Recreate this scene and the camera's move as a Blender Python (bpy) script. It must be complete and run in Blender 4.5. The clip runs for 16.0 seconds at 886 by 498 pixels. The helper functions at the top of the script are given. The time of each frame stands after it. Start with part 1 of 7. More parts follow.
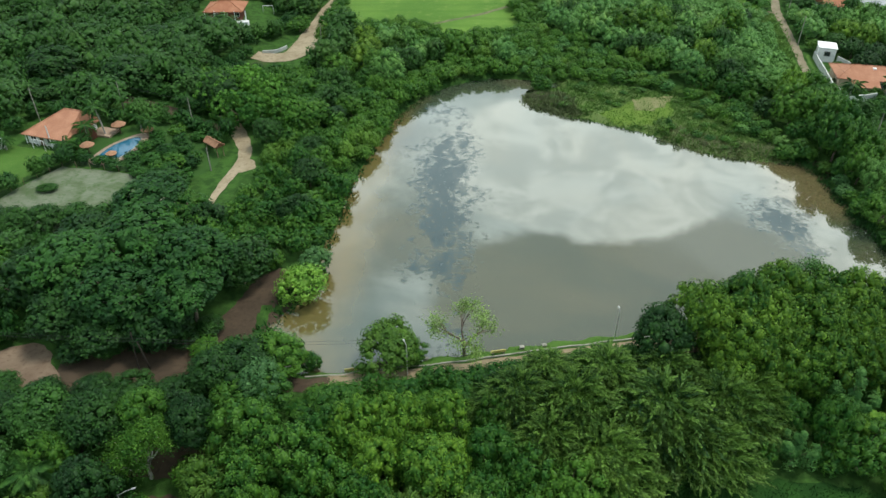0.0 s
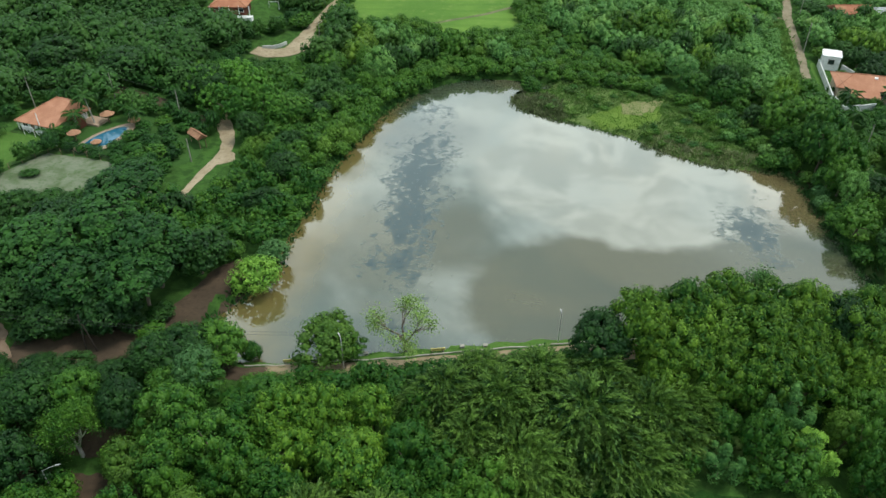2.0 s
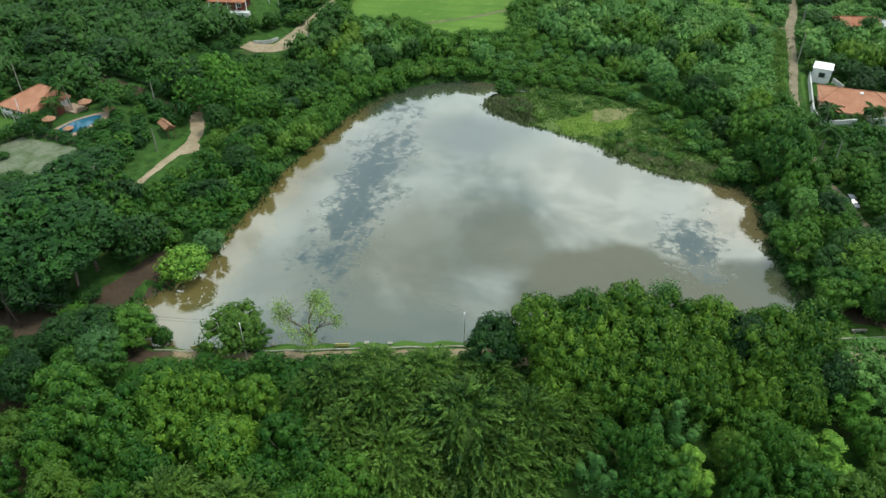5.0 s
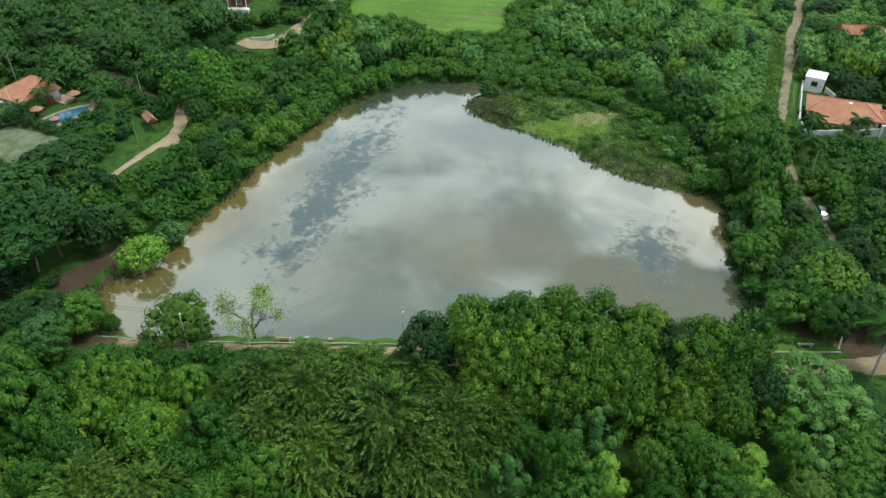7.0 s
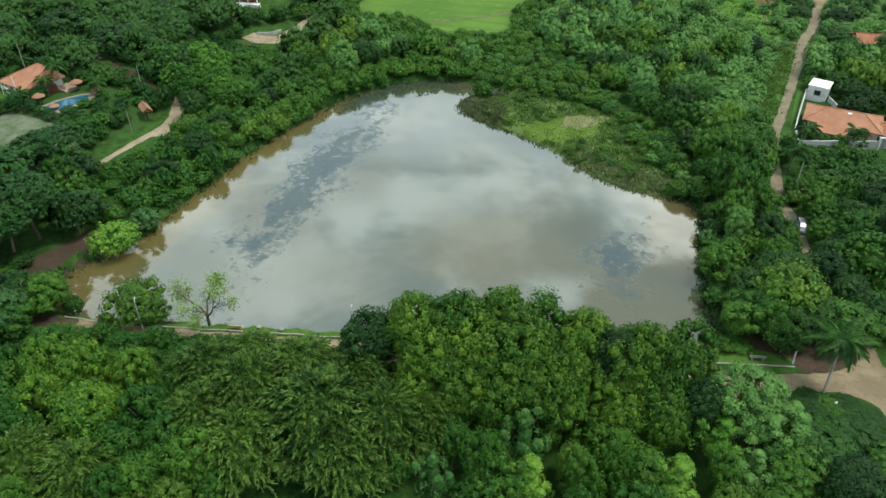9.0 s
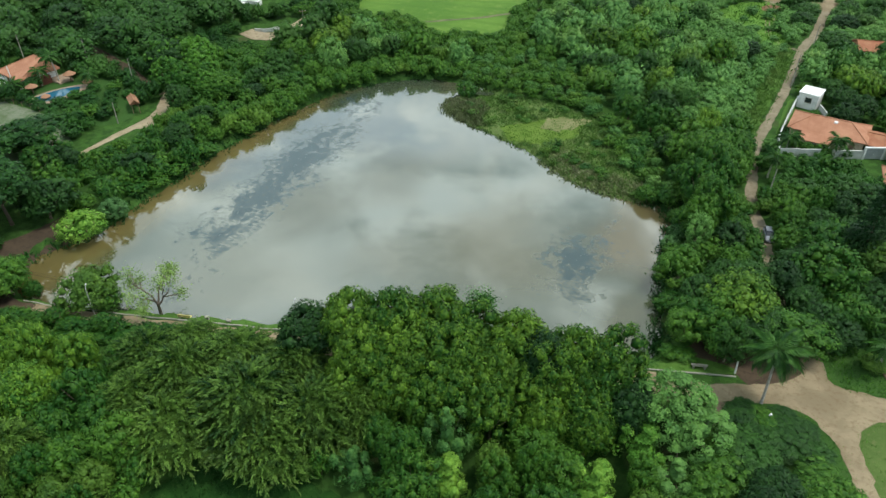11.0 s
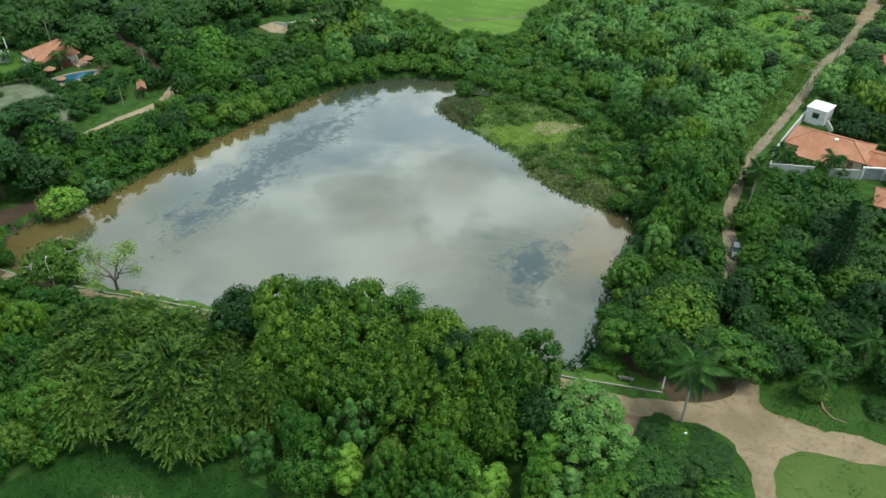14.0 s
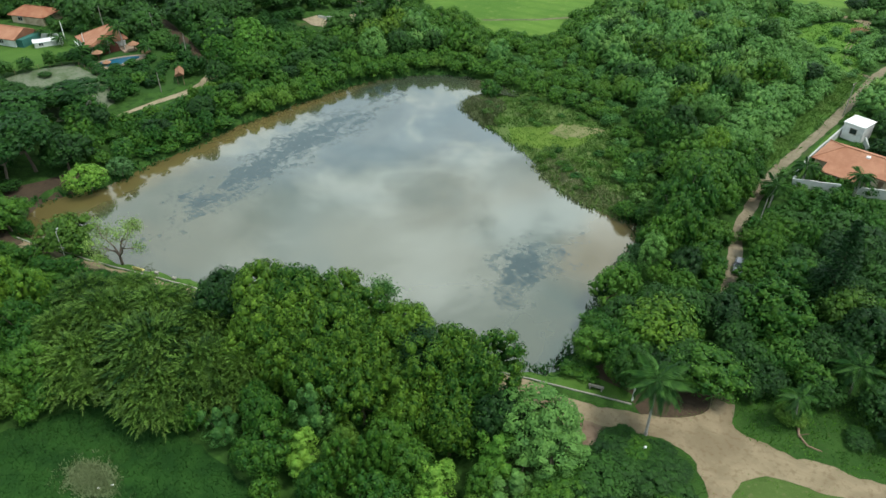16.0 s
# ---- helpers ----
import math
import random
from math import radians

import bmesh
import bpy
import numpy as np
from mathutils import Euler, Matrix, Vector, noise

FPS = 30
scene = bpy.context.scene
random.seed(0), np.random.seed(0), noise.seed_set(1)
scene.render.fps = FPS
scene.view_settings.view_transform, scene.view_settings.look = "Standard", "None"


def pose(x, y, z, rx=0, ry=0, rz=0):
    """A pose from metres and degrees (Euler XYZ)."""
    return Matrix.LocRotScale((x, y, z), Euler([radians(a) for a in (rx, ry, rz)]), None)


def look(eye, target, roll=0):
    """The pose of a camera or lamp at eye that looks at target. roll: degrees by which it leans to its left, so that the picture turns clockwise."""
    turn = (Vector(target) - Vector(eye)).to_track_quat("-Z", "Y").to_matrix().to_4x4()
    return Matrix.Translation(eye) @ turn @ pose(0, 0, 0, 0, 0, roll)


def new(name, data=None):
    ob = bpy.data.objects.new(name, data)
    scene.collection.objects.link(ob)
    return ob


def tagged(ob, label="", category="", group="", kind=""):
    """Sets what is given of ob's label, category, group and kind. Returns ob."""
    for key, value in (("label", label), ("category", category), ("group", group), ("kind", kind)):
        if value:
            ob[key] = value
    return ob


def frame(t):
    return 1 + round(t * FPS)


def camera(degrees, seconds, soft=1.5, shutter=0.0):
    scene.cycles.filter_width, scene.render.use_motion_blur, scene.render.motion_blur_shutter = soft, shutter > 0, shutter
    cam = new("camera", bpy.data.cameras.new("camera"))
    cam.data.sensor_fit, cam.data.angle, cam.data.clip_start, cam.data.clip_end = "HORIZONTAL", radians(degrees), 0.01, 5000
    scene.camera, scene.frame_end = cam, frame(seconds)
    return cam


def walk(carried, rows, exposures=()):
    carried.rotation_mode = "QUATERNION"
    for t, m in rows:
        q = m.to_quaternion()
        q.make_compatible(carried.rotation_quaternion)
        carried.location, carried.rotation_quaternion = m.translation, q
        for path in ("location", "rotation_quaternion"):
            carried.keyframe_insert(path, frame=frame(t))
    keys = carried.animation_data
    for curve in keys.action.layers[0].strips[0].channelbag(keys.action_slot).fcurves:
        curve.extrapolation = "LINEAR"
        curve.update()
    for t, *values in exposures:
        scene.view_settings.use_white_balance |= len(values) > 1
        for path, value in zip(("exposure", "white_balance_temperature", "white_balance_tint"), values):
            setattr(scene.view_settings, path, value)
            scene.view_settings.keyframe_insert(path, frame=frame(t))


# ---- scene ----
cam = camera(64.4, 16.0, soft=1.5)
METRES, EYE, TILT, LEAN, TURN = 92.0, 64.0, -35.5, 0.0, 0.0
ROWS = [
    (0.0, 0.0, 0.0, 0.0, 0.0, 0.0, -0.0),
    (0.5, 0.0323, -0.001, -0.0008, 0.84, -0.02, -0.58),
    (1.0, 0.0647, -0.0015, -0.0014, 1.6, -0.02, -1.17),
    (1.5, 0.0973, -0.0018, -0.0016, 2.32, -0.04, -1.67),
    (2.0, 0.1299, -0.002, -0.001, 2.96, -0.06, -2.15),
    (2.5, 0.1629, -0.0022, -0.0001, 3.61, -0.07, -2.62),
    (3.0, 0.195, -0.0013, 0.0013, 4.22, -0.1, -3.09),
    (3.5, 0.2272, -0.0006, 0.0033, 4.84, -0.14, -3.58),
    (4.0, 0.2598, 0.0006, 0.0056, 5.47, -0.21, -4.03),
    (6.5, 0.42, 0.0111, 0.021, 8.66, -0.54, -6.37),
    (7.0, 0.4511, 0.0145, 0.0241, 9.28, -0.62, -6.84),
    (7.5, 0.482, 0.0184, 0.0272, 9.93, -0.69, -7.3),
    (8.0, 0.5129, 0.0226, 0.0304, 10.6, -0.76, -7.78),
    (8.5, 0.543, 0.0277, 0.0335, 11.54, -0.89, -8.48),
    (9.0, 0.5743, 0.0332, 0.037, 12.46, -1.04, -9.07),
    (11.5, 0.7241, 0.0656, 0.0601, 15.73, -1.58, -11.28),
    (12.0, 0.7528, 0.0729, 0.0654, 16.52, -1.74, -11.8),
    (12.5, 0.7813, 0.0805, 0.0708, 17.3, -1.88, -12.31),
    (13.0, 0.8093, 0.0882, 0.0765, 18.06, -2.04, -12.8),
    (13.5, 0.8365, 0.0962, 0.0822, 18.89, -2.21, -13.33),
    (14.0, 0.8639, 0.1047, 0.0887, 20.23, -2.54, -14.19),
    (14.5, 0.8913, 0.1141, 0.0954, 21.7, -2.91, -15.09),
    (15.0, 0.9183, 0.1242, 0.1022, 23.13, -3.3, -15.94),
    (15.5, 0.9451, 0.1347, 0.109, 24.5, -3.7, -16.74),
    (16.0, 0.972, 0.1457, 0.1161, 25.88, -4.11, -17.51),
]
walk(cam, [(t, pose(0, 0, EYE, TILT, LEAN, TURN) @ pose(METRES * x, METRES * y, METRES * z, 90 + pitch, roll, yaw)) for t, x, y, z, yaw, pitch, roll in ROWS])

# ---- world, sun ----
scene.view_settings.exposure = 0.0
SUN_AZ, SUN_EL = 75.0, 66.0          # degrees: clockwise from +y, above the horizon


class Graph:
    """A short hand for node trees."""

    def __init__(self, tree):
        self.tree = tree
        tree.nodes.clear()

    def add(self, kind, **sockets):
        n = self.tree.nodes.new(kind)
        for k, v in sockets.items():
            self.put(n.inputs[int(k[1:])] if k[0] == "i" and k[1:].isdigit() else n.inputs[k.replace("_", " ")], v)
        return n

    def put(self, socket, v):
        if isinstance(v, bpy.types.NodeSocket):
            self.tree.links.new(v, socket)
        elif isinstance(v, bpy.types.Node):
            self.tree.links.new(v.outputs[0], socket)
        else:
            socket.default_value = (*v, 1.0) if isinstance(v, tuple) and len(v) == 3 and socket.type == "RGBA" else v

    def math(self, op, a, b=0.0, c=0.0):
        n = self.tree.nodes.new("ShaderNodeMath")
        n.operation = op
        for s, v in zip(n.inputs, (a, b, c)):
            self.put(s, v)
        return n.outputs[0]

    def mix(self, fac, a, b):
        n = self.tree.nodes.new("ShaderNodeMix")
        n.data_type = "RGBA"
        self.put(n.inputs[0], fac), self.put(n.inputs[6], a), self.put(n.inputs[7], b)
        return n.outputs[2]

    def noise(self, vector, scale, detail=3.0, rough=0.55, distort=0.0):
        n = self.tree.nodes.new("ShaderNodeTexNoise")
        if vector is not None:
            self.put(n.inputs["Vector"], vector)
        n.inputs["Scale"].default_value, n.inputs["Detail"].default_value = scale, detail
        n.inputs["Roughness"].default_value, n.inputs["Distortion"].default_value = rough, distort
        return n.outputs["Fac"]

    def step(self, v, lo, hi):
        n = self.tree.nodes.new("ShaderNodeMapRange")
        n.interpolation_type = "SMOOTHSTEP"
        self.put(n.inputs[0], v), self.put(n.inputs[1], lo), self.put(n.inputs[2], hi)
        return n.outputs[0]


def build_sky():
    world = bpy.data.worlds.new("cloudy_sky")
    scene.world = world
    world.use_nodes = True
    g = Graph(world.node_tree)
    sky = g.add("ShaderNodeTexSky")
    sky.sky_type, sky.sun_disc = "NISHITA", False
    sky.sun_elevation, sky.sun_rotation = radians(SUN_EL), radians(SUN_AZ)
    way = g.add("ShaderNodeTexCoord").outputs["Generated"]
    xyz = g.add("ShaderNodeSeparateXYZ", i0=way)
    az = g.math("MULTIPLY", g.math("ARCTAN2", xyz.outputs[0], xyz.outputs[1]), 57.2958)
    el = g.math("MULTIPLY", g.math("ARCSINE", xyz.outputs[2]), 57.2958)
    # the clouds are laid out on a flat layer overhead
    lift = g.math("ADD", g.math("MAXIMUM", xyz.outputs[2], 0.0), 0.12)
    flat = g.add("ShaderNodeCombineXYZ", i0=g.math("DIVIDE", xyz.outputs[0], lift), i1=g.math("DIVIDE", xyz.outputs[1], lift), i2=3.1)
    big = g.noise(flat, 2.0, 5.0, 0.55, 0.3)
    fine = g.noise(flat, 4.6, 6.0, 0.62, 0.5)
    rag = g.math("ADD", g.math("MULTIPLY", g.math("SUBTRACT", big, 0.5), 1.3), g.math("MULTIPLY", g.math("SUBTRACT", fine, 0.5), 1.1))

    def bank(a, e, wa, we, ragged, soft):
        """How far the direction lies inside a bank of cloud round azimuth a and elevation e."""
        u = g.math("POWER", g.math("ABSOLUTE", g.math("DIVIDE", g.math("SUBTRACT", az, a), wa)), 2.0)
        v = g.math("POWER", g.math("ABSOLUTE", g.math("DIVIDE", g.math("SUBTRACT", el, e), we)), 2.0)
        d = g.math("ADD", g.math("SQRT", g.math("ADD", u, v)), g.math("MULTIPLY", rag, ragged))
        return g.step(d, 1.0 + soft, 1.0 - soft)

    blue = g.mix(0.35, g.add("ShaderNodeVectorMath", i0=sky, i1=(0.085, 0.085, 0.085)), (0.62, 0.82, 1.00))
    blue.node.inputs[6].links[0].from_node.operation = "MULTIPLY"
    veil = g.mix(g.step(g.math("ADD", big, g.math("MULTIPLY", g.math("SUBTRACT", fine, 0.5), 0.5)), 0.38, 0.62), (0.84, 1.06, 1.14), (1.98, 2.28, 2.28))
    # broken cloud overhead, a closed bank over the north
    col = g.mix(g.math("MAXIMUM", g.step(big, 0.47, 0.60), bank(-16, 33, 62, 13, 0.5, 0.3)), blue, veil)
    col = g.mix(g.math("MULTIPLY", bank(-19.5, 25.6, 9.0, 2.6, 0.8, 0.5), 0.7), col, (2.0, 2.26, 2.32))
    # blue gaps low in the north-west, broken by bright puffs
    gap = g.math("MULTIPLY", bank(-40, 25.6, 20, 3.4, 0.9, 0.45), g.step(fine, 0.62, 0.48))
    col = g.mix(g.math("MULTIPLY", gap, 0.62), col, (0.80, 1.14, 1.55))
    col = g.mix(g.math("MULTIPLY", bank(-6.0, 26.4, 6.0, 1.7, 0.6, 0.5), 0.6), col, (0.84, 1.06, 1.28))
    col = g.mix(g.math("MULTIPLY", bank(-39.0, 36.0, 9.0, 4.0, 0.6, 0.6), 0.6), col, (1.86, 2.08, 2.02))
    # grey undersides of the thicker clouds
    for a, e, wa, we, ragged, soft, much, tone in ((15.5, 39.4, 17.0, 6.4, 0.35, 0.10, 0.95, (0.64, 0.70, 0.69)), (-11.5, 35.2, 6.5, 3.4, 0.6, 0.6, 0.62, (0.86, 0.86, 0.78)), (28.0, 33.4, 9.5, 3.8, 0.4, 0.3, 0.85, (0.70, 0.80, 0.84)),
                                                   (-2.8, 34.6, 4.0, 2.6, 0.6, 0.5, 0.75, (0.68, 0.73, 0.73)), (-31.0, 31.6, 4.6, 2.6, 0.9, 0.6, 0.6, (0.90, 0.96, 0.96)),
                                                   (-23.2, 30.0, 3.4, 2.2, 0.9, 0.6, 0.55, (0.96, 1.02, 1.02)), (-26.0, 36.5, 5.0, 2.0, 0.9, 0.7, 0.35, (1.0, 1.05, 1.02)), (-61.0, 32.0, 12.0, 7.0, 0.4, 0.35, 0.75, (0.86, 0.96, 0.94))):
        col = g.mix(g.math("MULTIPLY", bank(a, e, wa, we, ragged, soft), much), col, tone)
    # the great white heap in the north-east
    heap = g.mix(g.step(g.noise(flat, 7.5, 5.0, 0.6, 0.6), 0.40, 0.60), (1.90, 2.12, 2.08), (2.50, 2.74, 2.64))
    col = g.mix(bank(12.6, 28.4, 13.4, 5.6, 0.40, 0.07), col, heap)
    col = g.mix(bank(29.0, 26.0, 10.0, 2.6, 0.5, 0.12), col, heap)
    col = g.mix(bank(36.0, 29.8, 4.0, 2.8, 0.5, 0.15), col, heap)
    out = g.add("ShaderNodeBackground", Color=col, Strength=SKY)
    g.add("ShaderNodeOutputWorld", i0=out)


SKY = 1.0
build_sky()
sun = new("sun", bpy.data.lights.new("sun", "SUN"))
sun.data.energy, sun.data.angle, sun.data.color = 2.95, radians(14), (1.0, 0.97, 0.92)
sun.matrix_world = look((100 * math.sin(radians(SUN_AZ)), 100 * math.cos(radians(SUN_AZ)), 100 * math.tan(radians(SUN_EL))), (0, 0, 0))

# ---- materials ----
def material(name, rough=0.8, spec=0.3, metal=0.0):
    """A node material, its graph, its shader and its object coordinates."""
    m = bpy.data.materials.new(name)
    m.use_nodes = True
    g = Graph(m.node_tree)
    b = g.add("ShaderNodeBsdfPrincipled", Roughness=rough, Metallic=metal, Specular_IOR_Level=spec)
    g.out = g.add("ShaderNodeOutputMaterial", i0=b)
    return m, g, b, g.add("ShaderNodeTexCoord").outputs["Object"]


def bumped(g, b, height, strength, distance):
    g.put(b.inputs["Normal"], g.add("ShaderNodeBump", Strength=strength, Distance=distance, Height=height))


def foliage(name, dark, light, tint, spread=1.0, glow=0.13, vary=0.24):
    """Leaves: tone varies from tree to tree, from spray to spray and over the crown."""
    m, g, b, at = material(name, 0.58, 0.20)
    tree = g.add("ShaderNodeObjectInfo").outputs["Random"]
    island = g.add("ShaderNodeNewGeometry").outputs["Random Per Island"]
    broad, grain = g.noise(at, 0.35, 2.0), g.noise(at, 1.5, 2.0)
    f = g.math("ADD", g.math("ADD", g.math("MULTIPLY", island, vary * 0.85), vary * 0.08), g.math("MULTIPLY", g.math("SUBTRACT", broad, 0.5), 1.1 * spread))
    f = g.math("ADD", f, g.math("MULTIPLY", g.math("SUBTRACT", grain, 0.5), 1.15))
    f = g.math("ADD", f, g.math("MULTIPLY", g.math("SUBTRACT", tree, 0.22), 0.5 * spread))
    n = g.add("ShaderNodeClamp", i0=f)
    c = g.mix(n, (dark[0] * 0.68, dark[1] * 0.78, dark[2] * 0.62), (light[0] * 0.90, light[1] * 1.02, light[2] * 0.80))
    c = g.mix(g.math("MULTIPLY", g.step(g.noise(at, 0.11, 1.0), 0.5, 0.75), 0.55 * spread), c, tint)
    g.put(b.inputs["Base Color"], c)
    t = g.add("ShaderNodeBsdfTranslucent", Color=c)
    g.put(g.out.inputs[0], g.add("ShaderNodeMixShader", i0=glow, i1=b, i2=t))
    return m


def mottled(name, a, b2, scale, rough=0.85, spec=0.25, bump=0.3, depth=0.02, third=None, metal=0.0):
    """A dull surface of two colours in patches, with a fine grain and, if given, stains of a third."""
    m, g, b, at = material(name, rough, spec, metal)
    grain = g.noise(at, scale * 9, 3.0)
    f = g.math("ADD", g.math("MULTIPLY", g.step(g.noise(at, scale, 4.0), 0.33, 0.67), 0.72), g.math("MULTIPLY", grain, 0.28))
    c = g.mix(f, a, b2)
    if third:
        c = g.mix(g.step(g.noise(at, scale * 0.45, 3.0, 0.6, 0.6), 0.52, 0.68), c, third)
    tone = g.math("ADD", g.math("MULTIPLY", g.add("ShaderNodeObjectInfo").outputs["Random"], 0.24), 0.88)
    h = g.add("ShaderNodeHueSaturation", Value=tone, Color=c)
    g.put(b.inputs["Base Color"], h)
    bumped(g, b, grain, bump, depth)
    return m


def make_water():
    m, g, b, at = material("pond_water", 0.03, 0.5)
    b.inputs["IOR"].default_value = 2.2
    xyz = g.add("ShaderNodeSeparateXYZ", i0=at)
    silt = g.noise(at, 0.035, 4.0, 0.6, 0.8)
    murk = g.mix(g.step(silt, 0.38, 0.62), (0.046, 0.062, 0.036), (0.072, 0.078, 0.042))
    # shallows along the western shore
    shoal = g.math("ADD", xyz.outputs[0], g.math("MULTIPLY", g.math("SUBTRACT", g.noise(at, 0.16, 4.0), 0.5), 7.0))
    murk = g.mix(g.step(g.math("SUBTRACT", shoal, g.math("MULTIPLY", g.math("SUBTRACT", xyz.outputs[1], 100.0), 0.10)), -7.0, -15.0), murk, (0.125, 0.102, 0.036))
    # brown eastern shallows, widened to paint in the reflection of the shore trees
    silt_and_reflection = g.math("MULTIPLY", g.step(g.math("ADD", xyz.outputs[0], g.math("MULTIPLY", g.math("SUBTRACT", g.noise(at, 0.13, 4.0), 0.5), 9.0)), 56.0, 62.5), g.step(xyz.outputs[1], 93.0, 103.0))
    murk = g.mix(silt_and_reflection, murk, (0.105, 0.088, 0.040))
    # ruffled water over weed: one long drift in the west, one in the east
    wob = g.math("MULTIPLY", g.math("SUBTRACT", g.noise(at, 0.11, 4.0, 0.6), 0.5), 2.0)

    def drift(cx, cy, wx, wy, lean):
        dx = g.math("SUBTRACT", g.math("SUBTRACT", xyz.outputs[0], cx), g.math("MULTIPLY", g.math("SUBTRACT", xyz.outputs[1], cy), lean))
        u = g.math("POWER", g.math("ABSOLUTE", g.math("DIVIDE", dx, wx)), 2.0)
        v = g.math("POWER", g.math("ABSOLUTE", g.math("DIVIDE", g.math("SUBTRACT", xyz.outputs[1], cy), wy)), 2.0)
        return g.math("SUBTRACT", g.math("ADD", 1.0, wob), g.math("SQRT", g.math("ADD", u, v)))

    d = g.math("MAXIMUM", drift(0.2, 108.0, 7.2, 37.0, 0.02), drift(56.5, 98.0, 6.0, 10.5, 0.1))
    tear = g.add("ShaderNodeMapping", Vector=at, Scale=(0.9, 0.55, 1.0))
    torn = g.noise(tear, 0.62, 5.0, 0.62, 0.6)
    fleck = g.noise(g.add("ShaderNodeMapping", Vector=at, Scale=(0.8, 1.5, 1.0)), 0.9, 4.0, 0.65, 0.4)
    weed = g.step(g.math("ADD", g.math("MINIMUM", d, 1.0), g.math("ADD", g.math("MULTIPLY", g.math("SUBTRACT", torn, 0.5), 2.1), g.math("MULTIPLY", g.math("SUBTRACT", fleck, 0.5), 1.5))), 0.02, 0.78)
    ruff = g.math("MULTIPLY", weed, g.math("ADD", 0.55, g.math("MULTIPLY", g.noise(tear, 1.6, 3.0), 0.7)))
    g.put(b.inputs["Base Color"], g.mix(g.math("MULTIPLY", weed, 0.9), murk, (0.033, 0.061, 0.066)))
    g.put(b.inputs["IOR"], g.math("SUBTRACT", 2.2, g.math("MULTIPLY", weed, 0.70)))
    g.put(b.inputs["Roughness"], g.math("ADD", 0.012, g.math("MULTIPLY", ruff, 0.26)))
    wave = g.math("ADD", g.math("MULTIPLY", g.noise(at, 2.4, 3.0), g.math("ADD", 0.0003, g.math("MULTIPLY", ruff, 0.012))), g.math("MULTIPLY", g.noise(at, 0.5, 2.0), 0.0008))
    bumped(g, b, wave, 1.0, 1.0)
    return m


def make_ground():
    m, g, b, at = material("undergrowth", 0.95, 0.1)
    n1, n2, n3 = g.noise(at, 0.08, 4.0), g.noise(at, 0.7, 4.0), g.noise(at, 6.0, 3.0)
    c = g.mix(g.step(n2, 0.35, 0.65), (0.024, 0.062, 0.012), (0.045, 0.110, 0.020))
    c = g.mix(g.step(n1, 0.60, 0.76), c, (0.060, 0.066, 0.028))
    c = g.mix(g.math("MULTIPLY", g.step(n3, 0.55, 0.7), 0.5), c, (0.030, 0.036, 0.014))
    g.put(b.inputs["Base Color"], c)
    bumped(g, b, n3, 0.6, 0.12)
    return m


def make_dirt(name, a, c2, dark):
    m, g, b, at = material(name, 0.95, 0.12)
    n1, n2, n3 = g.noise(at, 0.22, 4.0, 0.6, 0.5), g.noise(at, 1.6, 4.0), g.noise(at, 14.0, 3.0)
    c = g.mix(g.step(n1, 0.34, 0.66), a, c2)
    c = g.mix(g.math("MULTIPLY", g.step(n2, 0.50, 0.68), 0.6), c, dark)
    c = g.mix(g.math("MULTIPLY", n3, 0.22), c, (0.10, 0.075, 0.045))
    worn = g.noise(g.add("ShaderNodeMapping", Vector=at, Rotation=(0.0, 0.0, -0.17), Scale=(0.22, 1.0, 1.0)), 0.9, 4.0, 0.6, 0.8)
    c = g.mix(g.math("MULTIPLY", g.step(worn, 0.46, 0.70), 0.28), c, tuple(0.35 * p + 0.65 * q for p, q in zip(a, dark)))
    g.put(b.inputs["Base Color"], c)
    bumped(g, b, g.math("ADD", n2, g.math("MULTIPLY", n3, 0.4)), 0.5, 0.08)
    return m


def make_grass(name, dark, light, worn, scale=0.5, rows=0.0):
    m, g, b, at = material(name, 0.9, 0.12)
    n1, n2, n3 = g.noise(at, scale * 0.3, 4.0), g.noise(at, scale * 3, 4.0), g.noise(at, 7.0, 3.0)
    f = g.math("ADD", g.math("MULTIPLY", g.step(n1, 0.3, 0.7), 0.6), g.math("MULTIPLY", n2, 0.45))
    c = g.mix(f, dark, light)
    c = g.mix(g.math("MULTIPLY", g.step(n2, 0.56, 0.72), 0.45), c, worn)
    if rows:
        xyz = g.add("ShaderNodeSeparateXYZ", i0=at)
        w = g.math("SINE", g.math("MULTIPLY", g.math("ADD", xyz.outputs[1], g.math("MULTIPLY", n1, 2.0)), 6.283 / rows))
        c = g.mix(g.math("MULTIPLY", g.step(w, 0.1, 0.9), 0.35), c, dark)
    g.put(b.inputs["Base Color"], c)
    bumped(g, b, g.math("ADD", n3, n2), 0.5, 0.10)
    return m


def make_tiles(name, a, b2):
    """Clay tiles: rows of rounded courses running down the slope."""
    m, g, b, at = material(name, 0.85, 0.2)
    n1, n2 = g.noise(at, 0.5, 4.0, 0.6), g.noise(at, 7.0, 3.0)
    c = g.mix(g.step(n1, 0.3, 0.7), a, b2)
    c = g.mix(g.math("MULTIPLY", g.step(n2, 0.5, 0.75), 0.5), c, (0.20, 0.095, 0.055))
    w = g.tree.nodes.new("ShaderNodeTexWave")
    w.bands_direction = "X"
    w.inputs["Scale"].default_value = 1.6
    g.put(w.inputs["Vector"], at)
    g.put(b.inputs["Base Color"], c)
    bumped(g, b, w.outputs["Fac"], 0.5, 0.06)
    return m


def make_glass(name, col):
    m, g, b, at = material(name, 0.08, 0.6)
    g.put(b.inputs["Base Color"], g.mix(g.noise(at, 1.5), col, tuple(v * 0.5 for v in col)))
    return m


